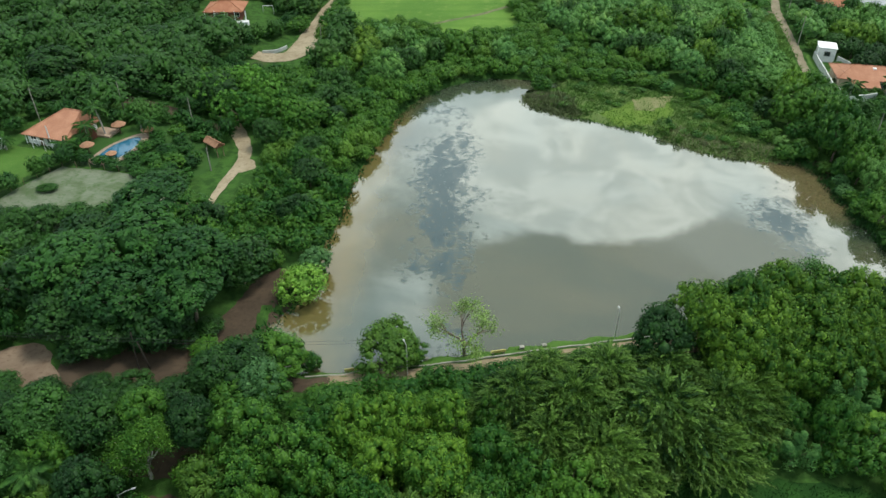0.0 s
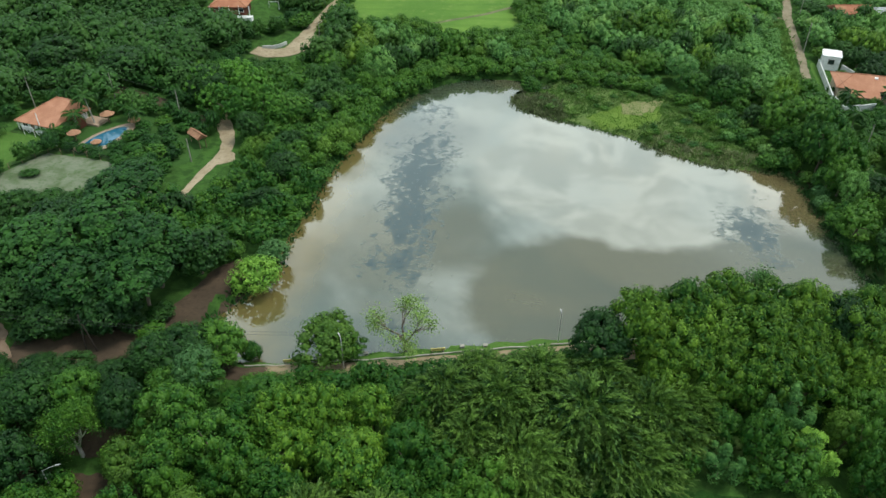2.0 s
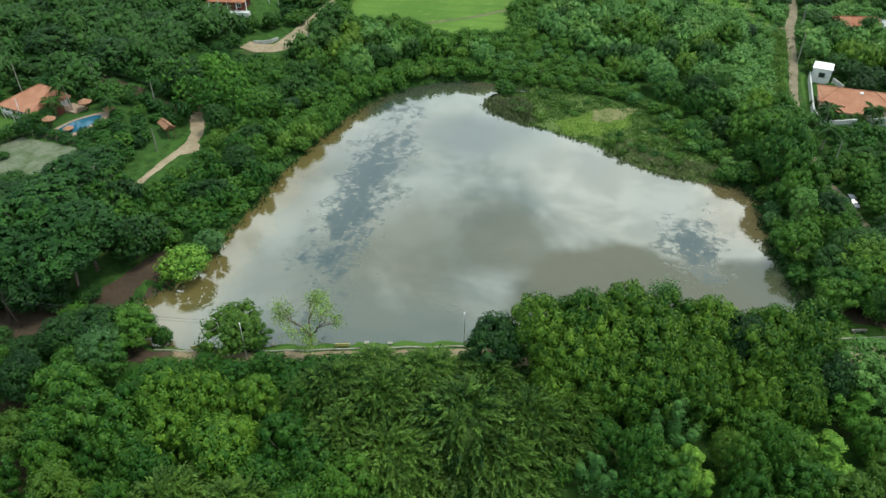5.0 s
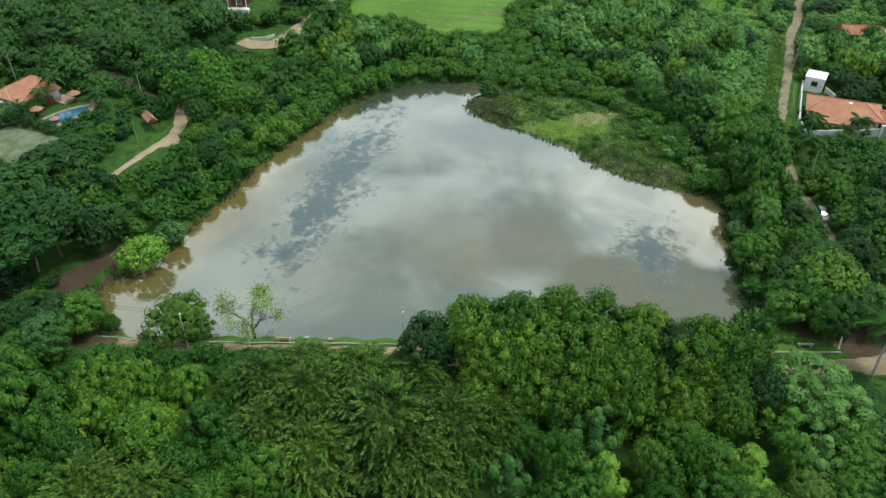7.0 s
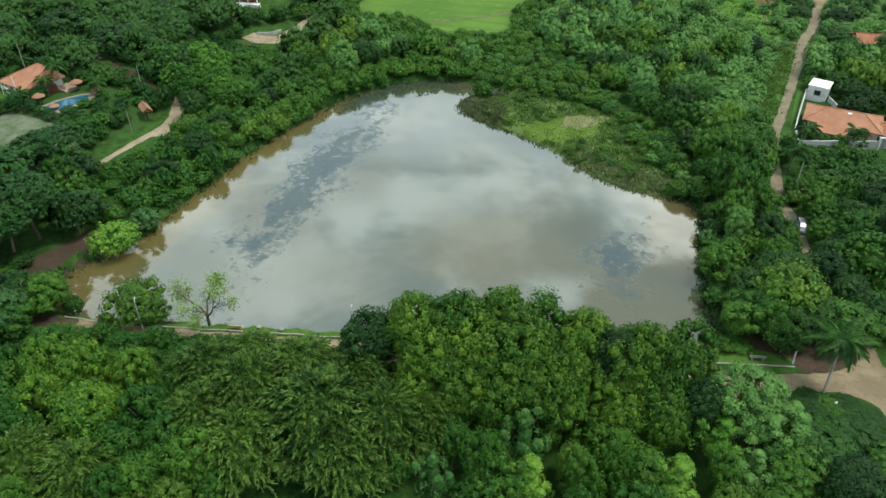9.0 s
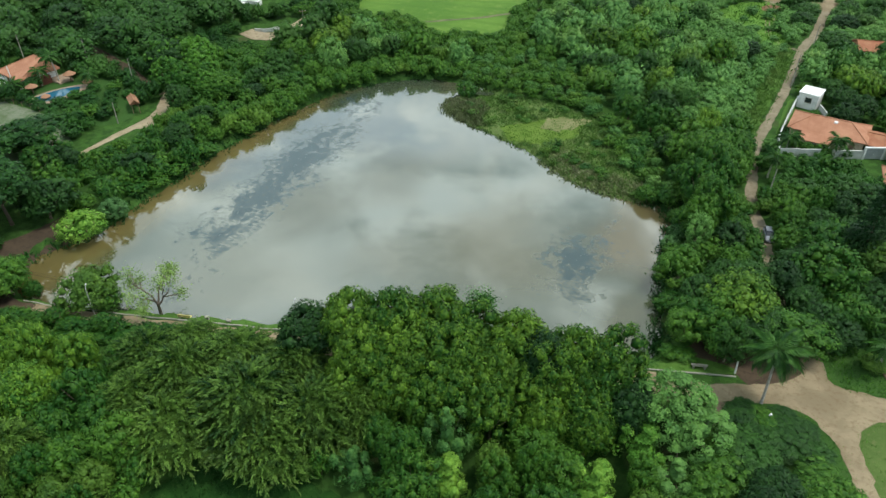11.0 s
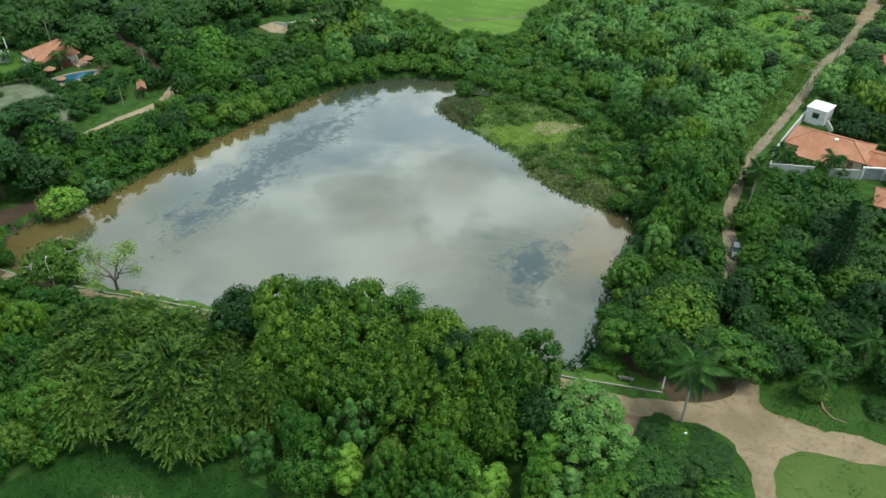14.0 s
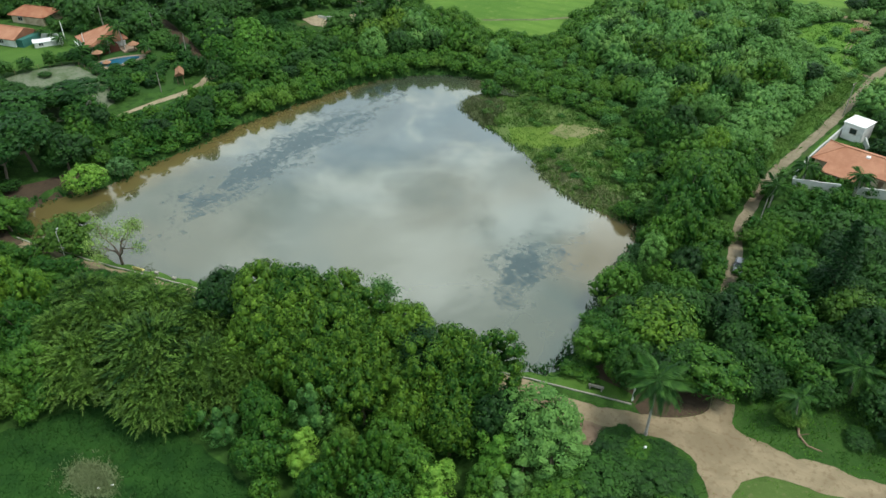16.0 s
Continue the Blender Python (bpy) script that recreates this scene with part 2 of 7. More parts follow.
MAT = {
    "water": make_water(), "ground": make_ground(),
    "dirt": make_dirt("packed_earth", (0.215, 0.172, 0.104), (0.305, 0.248, 0.154), (0.170, 0.120, 0.066)),
    "lane": make_dirt("lane_earth", (0.195, 0.165, 0.108), (0.285, 0.245, 0.168), (0.12, 0.12, 0.06)),
    "sandpath": make_dirt("sandy_path_earth", (0.270, 0.222, 0.140), (0.380, 0.318, 0.212), (0.20, 0.155, 0.09)),
    # brown soil made much darker, so its colour includes the shade under trees
    "soil": make_dirt("soil_toned_for_shade", (0.050, 0.037, 0.025), (0.082, 0.059, 0.038), (0.032, 0.027, 0.018)),
    "redearth": make_dirt("reddish_earth", (0.165, 0.118, 0.080), (0.225, 0.168, 0.115), (0.11, 0.072, 0.046)),
    "sandy": make_dirt("dry_grass_soil", (0.165, 0.185, 0.072), (0.225, 0.220, 0.105), (0.11, 0.155, 0.042)),
    "rust": make_dirt("rusty_earth", (0.17, 0.085, 0.05), (0.24, 0.13, 0.08), (0.10, 0.10, 0.04)),
    "drygrass": make_dirt("dry_grass", (0.10, 0.125, 0.055), (0.20, 0.19, 0.105), (0.035, 0.085, 0.025)),
    "glade": make_grass("glade_grass", (0.060, 0.145, 0.020), (0.105, 0.215, 0.030), (0.12, 0.18, 0.05), 0.6),
    "southgrass": make_grass("worn_roadside_grass", (0.054, 0.098, 0.022), (0.092, 0.142, 0.036), (0.14, 0.140, 0.062), 0.6),
    # darker copy of the lawn: the trees' shade is put into its colour
    "shadelawn": make_grass("lawn_shade_in_colour", (0.020, 0.058, 0.010), (0.042, 0.100, 0.018), (0.060, 0.066, 0.028), 0.9),
    "lawn": make_grass("mown_lawn", (0.048, 0.112, 0.018), (0.075, 0.155, 0.026), (0.10, 0.14, 0.045)),
    "rough": make_grass("rough_garden_grass", (0.022, 0.062, 0.013), (0.040, 0.098, 0.020), (0.062, 0.088, 0.030)),
    "field": make_grass("pasture", (0.060, 0.138, 0.020), (0.122, 0.222, 0.036), (0.17, 0.23, 0.065), 0.14, 6.0),
    "meadow": make_grass("rough_meadow", (0.006, 0.030, 0.005), (0.022, 0.072, 0.011), (0.050, 0.092, 0.022), 1.0),
    "marsh": make_grass("marsh_grass", (0.082, 0.128, 0.036), (0.125, 0.180, 0.052), (0.15, 0.15, 0.072), 0.6),
    "bright": make_grass("bright_grass", (0.080, 0.140, 0.020), (0.115, 0.185, 0.03), (0.16, 0.18, 0.06), 0.9),
    "court": make_dirt("gravel_court", (0.080, 0.120, 0.055), (0.170, 0.195, 0.135), (0.045, 0.110, 0.025)),
    "bark": mottled("bark", (0.11, 0.085, 0.06), (0.19, 0.155, 0.12), 3.0),
    "palebark": mottled("pale_bark", (0.30, 0.28, 0.24), (0.45, 0.43, 0.38), 3.0),
    "concrete": mottled("old_concrete", (0.225, 0.215, 0.175), (0.31, 0.30, 0.245), 1.2, third=(0.15, 0.16, 0.11)),
    "plaster": mottled("white_plaster", (0.66, 0.67, 0.64), (0.80, 0.80, 0.77), 0.8, third=(0.52, 0.54, 0.49), bump=0.1),
    "oldplaster": mottled("weathered_plaster", (0.44, 0.46, 0.42), (0.58, 0.59, 0.55), 0.8, third=(0.33, 0.36, 0.29), bump=0.1),
    "cream": mottled("cream_plaster", (0.52, 0.42, 0.29), (0.62, 0.52, 0.38), 0.8, third=(0.40, 0.31, 0.21), bump=0.1),
    "redwall": mottled("dark_red_wall", (0.13, 0.045, 0.03), (0.19, 0.07, 0.045), 1.0),
    "teal": mottled("teal_paint", (0.03, 0.12, 0.10), (0.045, 0.16, 0.13), 1.0),
    "slab": mottled("terrace_slabs", (0.26, 0.19, 0.13), (0.36, 0.27, 0.19), 1.0),
    "tiles": make_tiles("clay_tiles", (0.35, 0.160, 0.092), (0.44, 0.220, 0.132)),
    "oldtiles": make_tiles("weathered_tiles", (0.30, 0.12, 0.065), (0.38, 0.18, 0.10)),
    "thatch": mottled("straw_thatch", (0.34, 0.22, 0.11), (0.46, 0.30, 0.16), 2.0, bump=0.6, depth=0.05),
    "sheet": mottled("grey_roof_sheet", (0.26, 0.28, 0.28), (0.36, 0.38, 0.38), 0.8, rough=0.5),
    "wood": mottled("weathered_wood", (0.15, 0.10, 0.06), (0.24, 0.17, 0.11), 2.5),
    "darkwood": mottled("dark_tarred_wood", (0.035, 0.028, 0.022), (0.07, 0.055, 0.042), 2.5),
    "straw": mottled("reddish_straw", (0.26, 0.135, 0.075), (0.36, 0.20, 0.115), 2.0, bump=0.6, depth=0.05),
    "yellow": mottled("faded_yellow_paint", (0.42, 0.36, 0.10), (0.52, 0.47, 0.20), 2.0),
    "metal": mottled("grey_metal", (0.42, 0.42, 0.41), (0.55, 0.55, 0.54), 2.0, rough=0.45, metal=0.4),
    "white": mottled("white_paint", (0.72, 0.72, 0.70), (0.80, 0.80, 0.78), 1.5, rough=0.5, bump=0.05),
    "silver": mottled("silver_car_paint", (0.15, 0.165, 0.19), (0.19, 0.205, 0.23), 0.7, rough=0.42, spec=0.4, bump=0.0),
    "rubber": mottled("black_rubber", (0.02, 0.02, 0.02), (0.035, 0.035, 0.035), 4.0),
    "glass": make_glass("dark_window_glass", (0.03, 0.04, 0.045)),
    "lampglass": make_glass("lamp_lens", (0.45, 0.44, 0.40)),
    "redlens": make_glass("red_lens", (0.40, 0.02, 0.02)),
    "poolwater": make_glass("pool_water", (0.022, 0.14, 0.22)),
    "wire": mottled("black_cable", (0.03, 0.03, 0.03), (0.05, 0.05, 0.05), 2.0),
    "mango": foliage("mango_leaves", (0.022, 0.088, 0.011), (0.255, 0.395, 0.038), (0.24, 0.36, 0.038), 0.45),
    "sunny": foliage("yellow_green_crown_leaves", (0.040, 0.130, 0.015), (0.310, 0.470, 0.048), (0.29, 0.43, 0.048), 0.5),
    "deep": foliage("deep_green_leaves", (0.010, 0.044, 0.010), (0.055, 0.142, 0.024), (0.060, 0.135, 0.022)),
    "mid": foliage("green_leaves", (0.020, 0.092, 0.013), (0.140, 0.270, 0.030), (0.150, 0.260, 0.031), 0.7),
    "lime": foliage("lime_leaves", (0.100, 0.250, 0.032), (0.320, 0.495, 0.078), (0.29, 0.45, 0.07)),
    "pale": foliage("pale_feathery_leaves", (0.050, 0.148, 0.036), (0.182, 0.332, 0.084), (0.15, 0.28, 0.068)),
    "grey": foliage("grey_green_leaves", (0.052, 0.137, 0.048), (0.133, 0.250, 0.090), (0.114, 0.225, 0.078)),
    "olive": foliage("olive_leaves", (0.046, 0.113, 0.016), (0.138, 0.235, 0.035), (0.142, 0.206, 0.039)),
    "bamboo": foliage("bamboo_leaves", (0.013, 0.055, 0.012), (0.142, 0.240, 0.046), (0.130, 0.200, 0.040), 0.8, 0.13, 0.82),
    "sparse": foliage("yellow_green_leaves", (0.210, 0.310, 0.075), (0.400, 0.530, 0.160), (0.36, 0.48, 0.14)),
    "dark": foliage("conifer_needles", (0.010, 0.044, 0.012), (0.030, 0.088, 0.023), (0.028, 0.064, 0.020)),
    "palm": foliage("palm_leaflets", (0.020, 0.076, 0.016), (0.105, 0.225, 0.044), (0.150, 0.21, 0.052)),
    "wild": foliage("wild_tree_leaves", (0.080, 0.205, 0.056), (0.255, 0.430, 0.108), (0.270, 0.410, 0.090), 0.7),
    "marsh_blade": foliage("marsh_blades", (0.095, 0.185, 0.040), (0.210, 0.330, 0.085), (0.22, 0.31, 0.09)),
    "dryblade": foliage("dry_blades", (0.13, 0.185, 0.080), (0.23, 0.285, 0.150), (0.22, 0.26, 0.13)),
    "plume": foliage("bamboo_plumes", (0.040, 0.135, 0.020), (0.150, 0.320, 0.042), (0.15, 0.30, 0.04)),
    "spread": foliage("spreading_tree_leaves", (0.012, 0.058, 0.011), (0.062, 0.172, 0.026), (0.066, 0.160, 0.024)),
    "reed": foliage("reeds", (0.150, 0.170, 0.085), (0.290, 0.300, 0.165), (0.25, 0.24, 0.15)),
    "scrub": foliage("scrub_leaves", (0.060, 0.168, 0.046), (0.182, 0.335, 0.084), (0.19, 0.31, 0.08), 0.7),
    "blade": foliage("grass_blades", (0.048, 0.147, 0.015), (0.133, 0.284, 0.030), (0.142, 0.255, 0.037)),
    "weedblade": foliage("weed_blades", (0.012, 0.056, 0.009), (0.046, 0.130, 0.020), (0.055, 0.12, 0.022)),
    "meadow_blade": foliage("meadow_weeds", (0.012, 0.058, 0.012), (0.040, 0.130, 0.026), (0.05, 0.11, 0.025)),
}

# ---- mesh helpers ----
def raw_mesh(name, verts, faces, mat, smooth=False):
    """A mesh from arrays: verts (n, 3) and a list of face arrays (m, k)."""
    me = bpy.data.meshes.new(name)
    verts = np.asarray(verts, np.float32)
    faces = [np.asarray(f, np.int32) for f in faces if len(f)]
    loops = np.concatenate([f.ravel() for f in faces])
    sizes = np.concatenate([np.full(len(f), f.shape[1], np.int32) for f in faces])
    me.vertices.add(len(verts)), me.vertices.foreach_set("co", verts.ravel())
    me.loops.add(len(loops)), me.loops.foreach_set("vertex_index", loops)
    me.polygons.add(len(sizes)), me.polygons.foreach_set("loop_start", np.concatenate(([0], np.cumsum(sizes)[:-1])).astype(np.int32))
    me.polygons.foreach_set("use_smooth", np.full(len(sizes), smooth))
    me.update(calc_edges=True)
    me.materials.append(mat)
    return me


def part(name, bm, mat, parent, label=""):
    """Links a bmesh, or a ready mesh, as one object under a thing or a part."""
    if isinstance(bm, bpy.types.Mesh):
        me = bm
    else:
        me = bpy.data.meshes.new(name)
        bm.to_mesh(me)
        bm.free()
        me.materials.append(mat)
    ob = new(name, me)
    ob.parent = parent
    return tagged(ob, label)


def thing(name, label, category, m=None, group="", kind=""):
    ob = new(name)
    ob.empty_display_size = 0.3
    if m is not None:
        ob.matrix_basis = m
    return tagged(ob, label, category, group, kind)


def box(bm, x0, y0, z0, x1, y1, z1, bevel=0.0):
    """A box with softened edges, added to bm."""
    r = bmesh.ops.create_cube(bm, size=1.0, matrix=Matrix.LocRotScale(((x0 + x1) / 2, (y0 + y1) / 2, (z0 + z1) / 2), None, (x1 - x0, y1 - y0, z1 - z0)))
    if bevel:
        es = list({e for v in r["verts"] for e in v.link_edges})
        bmesh.ops.bevel(bm, geom=es, offset=bevel, segments=1, affect="EDGES")
    return bm


def boxes(*rows, bevel=0.0):
    bm = bmesh.new()
    for r in rows:
        box(bm, *r, bevel=bevel)
    return bm


def tube(points, radii, sides=6, base=0):
    """Verts and quads of a tube along points."""
    pts = np.asarray(points, float)
    tan = np.gradient(pts, axis=0)
    tan /= np.linalg.norm(tan, axis=1)[:, None] + 1e-9
    ref = np.where(np.abs(tan[:, 2:]) > 0.9, [[1.0, 0, 0]], [[0, 0, 1.0]])
    a = np.cross(tan, ref)
    a /= np.linalg.norm(a, axis=1)[:, None]
    b = np.cross(tan, a)
    ang = np.linspace(0, 2 * np.pi, sides, endpoint=False)
    v = pts[:, None] + (np.cos(ang)[None, :, None] * a[:, None] + np.sin(ang)[None, :, None] * b[:, None]) * np.asarray(radii)[:, None, None]
    n, i, j = len(pts), *np.meshgrid(np.arange(len(pts) - 1), np.arange(sides), indexing="ij")
    k = (j + 1) % sides
    f = np.stack([i * sides + j, i * sides + k, (i + 1) * sides + k, (i + 1) * sides + j], -1).reshape(-1, 4) + base
    return v.reshape(-1, 3), f


def tubes(rows, sides=6):
    vs, fs, n = [], [], 0
    for pts, radii in rows:
        v, f = tube(pts, radii, sides, n)
        vs.append(v), fs.append(f)
        n += len(v)
    return np.concatenate(vs), [np.concatenate(fs)]


# ---- the lie of the land ----
def ss(a, b, v):
    u = np.clip((np.asarray(v, float) - a) / (b - a), 0, 1)
    return u * u * (3 - 2 * u)


SHORE_S = [(-20.5, 66.0), (-18.6, 62.9), (-10.3, 64.3), (-1.7, 65.9), (6.4, 67.7), (14.6, 68.9), (24.0, 70.6), (40.0, 73.2), (56.0, 75.8), (67.6, 77.8)]
SHORE_E = [(69.0, 80.5), (69.0, 87.0), (68.6, 94.0), (68.2, 102.0), (68.8, 109.0), (68.2, 117.5)]
SHORE_N = [(62.6, 117.6), (56.0, 118.9), (49.0, 122.4), (42.0, 129.3), (33.0, 134.8), (25.3, 139.4), (20.2, 144.6), (18.5, 149.5), (22.0, 152.0), (27.6, 152.6),
           (27.0, 156.6), (18.5, 158.2), (8.3, 158.2), (0.8, 152.9), (-5.4, 146.0), (-8.8, 138.0), (-11.8, 128.0)]
SHORE_W = [(-14.2, 117.0), (-16.2, 108.0), (-16.6, 97.0), (-18.3, 88.0), (-17.6, 82.5), (-19.0, 77.5), (-22.0, 74.0), (-23.0, 69.5)]


def rounded(pts, times=2, closed=True):
    """Cuts corners off a line."""
    p = np.asarray(pts, float)
    for _ in range(times):
        q = np.roll(p, -1, 0)
        c = np.stack([0.75 * p + 0.25 * q, 0.25 * p + 0.75 * q], 1).reshape(-1, 2)
        p = c if closed else np.concatenate([p[:1], c[:-2], p[-1:]])
    return p


SHORE = rounded(SHORE_S + SHORE_E + SHORE_N + SHORE_W, 1)


def inside(poly, x, y):
    x, y = np.asarray(x, float), np.asarray(y, float)
    r = np.zeros(x.shape, bool)
    for (ax, ay), (bx, by) in zip(poly, np.roll(poly, -1, 0)):
        r ^= ((ay > y) != (by > y)) & (x < (bx - ax) * (y - ay) / (by - ay + 1e-12) + ax)
    return r


def line_gap(pts, x, y, closed=False):
    """Distance from points to a line of points."""
    x, y = np.asarray(x, float), np.asarray(y, float)
    p = np.asarray(pts, float)
    q = np.roll(p, -1, 0) if closed else p[1:]
    p = p if closed else p[:-1]
    d = np.full(x.shape, 1e9)
    for (ax, ay), (bx, by) in zip(p, q):
        ux, uy = bx - ax, by - ay
        t = np.clip(((x - ax) * ux + (y - ay) * uy) / (ux * ux + uy * uy + 1e-12), 0, 1)
        d = np.minimum(d, np.hypot(x - ax - t * ux, y - ay - t * uy))
    return d


def shore_gap(x, y):
    """Distance to the water's edge, negative on the water."""
    d = line_gap(SHORE, x, y, True)
    return np.where(inside(SHORE, x, y), -d, d)


def height(x, y):
    x, y = np.asarray(x, float), np.asarray(y, float)
    h = 0.7 + 2.8 * ss(-42, -58, x) * ss(80, 105, y) + 1.6 * ss(160, 215, y)
    h = h - 3.2 * ss(59, 52, y - 0.178 * x) * ss(78, 64, x)
    h = h + 0.18 * np.sin(x * 0.21 + 1.3 * np.sin(y * 0.13)) * np.sin(y * 0.17)
    d = shore_gap(x, y)
    wob = 0.5 * np.sin(x * 1.1 + y * 0.7) + 0.4 * np.sin(x * 0.6 - y * 1.4)
    k = ss(0.2, 2.6, d + wob * 0.5)
    return np.where(d < 4, h * k + (1 - k) * (-0.15 + np.clip(d, -6, 0) * 0.25), h)


def ground_z(x, y):
    return float(height(np.array([x]), np.array([y]))[0])


def spaced(*runs):
    """Rising coordinates from runs of (start, end, step)."""
    v = np.concatenate([np.arange(a, b, s) for a, b, s in runs] + [[runs[-1][1]]])
    return v


GX = spaced((-2600, -600, 500), (-600, -160, 60), (-160, -28, 3.0), (-28, 80, 1.05), (80, 130, 2.5), (130, 300, 30), (300, 600, 100), (600, 2600, 500))
GY = spaced((-2600, -600, 500), (-600, -20, 60), (-20, 50, 3.0), (50, 165, 1.05), (165, 300, 3.0), (300, 600, 60), (600, 3200, 500))


def build_ground():
    x, y = np.meshgrid(GX, GY, indexing="ij")
    z = height(x.ravel(), y.ravel())
    i, j = np.meshgrid(np.arange(len(GX) - 1), np.arange(len(GY) - 1), indexing="ij")
    n = len(GY)
    f = np.stack([i * n + j, (i + 1) * n + j, (i + 1) * n + j + 1, i * n + j + 1], -1).reshape(-1, 4)
    tagged(new("ground", raw_mesh("ground", np.stack([x.ravel(), y.ravel(), z], 1), [f], MAT["ground"], True)),
           "dark green undergrowth and earth round a pond", "ground", kind="structure")


def drape(name, poly, mat, lift, label, category, ragged=0.5, step=2.0, parent=None, cut=2):
    """A ground cover of its own inside an outline, laid on the land with an uneven edge."""
    from mathutils import geometry
    p = rounded(poly, cut) if cut else np.asarray(poly, float)
    out = []
    for a, b in zip(p, np.roll(p, -1, 0)):
        k = max(1, int(np.hypot(*(b - a)) / 0.8))
        out += [a + (b - a) * s / k for s in range(k)]
    out = np.array(out)
    out += np.array([[noise.noise((x * 0.6, y * 0.6, 5)), noise.noise((x * 0.6, y * 0.6, 9))] for x, y in out]) * ragged
    gx, gy = np.meshgrid(np.arange(out[:, 0].min(), out[:, 0].max(), step), np.arange(out[:, 1].min(), out[:, 1].max(), step))
    gx, gy = gx.ravel(), gy.ravel()
    keep = inside(out, gx, gy) & (line_gap(out, gx, gy, True) > step * 0.4)
    pts = [Vector(v) for v in out] + [Vector(v) for v in zip(gx[keep], gy[keep])]
    r = geometry.delaunay_2d_cdt(pts, [], [list(range(len(out)))], 1, 1e-4)
    xy = np.array([tuple(v) for v in r[0]])
    v = np.column_stack([xy, height(xy[:, 0], xy[:, 1]) + lift])
    ob = new(name, raw_mesh(name, v, [[f for f in r[2] if len(f) == 3]], mat, True))
    ob.parent = parent
    return tagged(ob, label, category, kind="structure")


def ribbon(name, line, width, mat, lift, label, category, ragged=0.35):
    """A road along a line; width is one number or one for each point."""
    p = rounded(line, 2, False)
    seg = np.hypot(*np.diff(p, axis=0).T)
    s = np.concatenate(([0], np.cumsum(seg)))
    k = np.linspace(0, s[-1], max(3, int(s[-1] / 0.9)))
    c = np.column_stack([np.interp(k, s, p[:, 0]), np.interp(k, s, p[:, 1])])
    w = np.interp(np.linspace(0, 1, len(k)), np.linspace(0, 1, len(np.atleast_1d(width))), np.atleast_1d(width)) if np.ndim(width) else np.full(len(k), width)
    t = np.gradient(c, axis=0)
    t /= np.linalg.norm(t, axis=1)[:, None]
    nrm = np.column_stack([-t[:, 1], t[:, 0]])
    cols = np.linspace(-0.5, 0.5, 7)
    v = []
    for q in cols:
        e = np.array([noise.noise((x * 0.5, y * 0.5, 3 + q * 7)) for x, y in c]) * ragged * abs(q) * 2
        xy = c + nrm * (w * q + e * np.sign(q))[:, None]
        rut = (-0.05 if np.max(w) > 1 else 0.0) * np.exp(-((abs(q) - 0.25) / 0.1) ** 2)
        v.append(np.column_stack([xy, height(xy[:, 0], xy[:, 1]) + lift + rut]))
    v = np.stack(v, 1).reshape(-1, 3)
    i, j = np.meshgrid(np.arange(len(k) - 1), np.arange(6), indexing="ij")
    f = np.stack([i * 7 + j, i * 7 + j + 1, (i + 1) * 7 + j + 1, (i + 1) * 7 + j], -1).reshape(-1, 4)
    ob = new(name, raw_mesh(name, v, [f[:, ::-1]], mat, True))
    return tagged(ob, label, category, kind="structure")


build_ground()
CENTRE = np.array([25.0, 108.0])
water_edge = SHORE + (SHORE - CENTRE) / np.linalg.norm(SHORE - CENTRE, axis=1)[:, None] * 1.9
bm = bmesh.new()
bm.faces.new([bm.verts.new((x, y, 0.0)) for x, y in water_edge])
bmesh.ops.triangulate(bm, faces=bm.faces[:])
tagged(part("water", bm, MAT["water"], None), "still brown pond water mirroring clouds, with drifts of weed", "water", kind="structure")

# roads and paths
DAM = [(-48, 61.6), (-37, 62.2), (-26, 61.0), (-14.0, 59.9), (-6.0, 61.2), (6.0, 63.1), (23.0, 66.0), (46.0, 70.2), (70.0, 74.4), (80, 76.4), (88, 78.6)]
EAST_ROAD = [(90, 78.2), (97, 78.6), (103, 79.0), (110, 80.6), (124, 84.0)]
SOUTH_ROAD = [(91.2, 76.0), (91.4, 72), (92.2, 69.0), (92.8, 64), (93.8, 56), (95, 44)]
LANE = [(88.9, 82.6), (88.4, 87), (86.2, 96), (84.3, 106), (83.6, 114), (82.0, 123), (82.4, 132), (82.4, 139), (83.6, 147), (85.4, 155), (87.6, 164.5), (90.4, 177), (92.9, 189), (94.8, 199), (96.4, 207), (99.3, 214.1), (101.1, 222.6),
        (103.1, 231.8), (105.2, 241.5), (108, 258), (109, 271)]
CROSS = [(94.6, 203.0), (91.4, 204.6), (88.8, 209.7), (87.6, 214.6), (88.8, 225), (89.2, 234), (90.0, 246)]
BACKROAD = [(-100, 152.5), (-88, 148.5), (-78, 144.0), (-62, 136.5), (-53, 132.5), (-43, 129.5)]
TOPROAD = [(72, 253), (86.7, 247.8), (96, 246), (104, 248.6), (112, 257)]
WEST_PATH = [(-44, 90), (-41.5, 95), (-39.6, 99), (-39.6, 104.5), (-38.8, 110.5), (-37.8, 116), (-37.6, 120.8), (-40.2, 127), (-44, 135)]
NORTH_ROAD = [(-47, 171.0), (-42, 170.2), (-37.0, 171.8), (-35.4, 180), (-34.8, 191), (-34.0, 204), (-31.5, 218), (-30, 232)]
SOUTHWEST = [(-27, 36), (-28.5, 43), (-30.5, 47), (-33, 53), (-37, 61)]
ROADS = [(DAM, 4.2), (EAST_ROAD, 5.5), (SOUTH_ROAD, 4.5), (LANE, 4.0), (WEST_PATH, 2.2), (NORTH_ROAD, 3.5), (CROSS, 3.5), (SOUTHWEST, 3.0), (TOPROAD, 3.0), (BACKROAD, 3.4)]

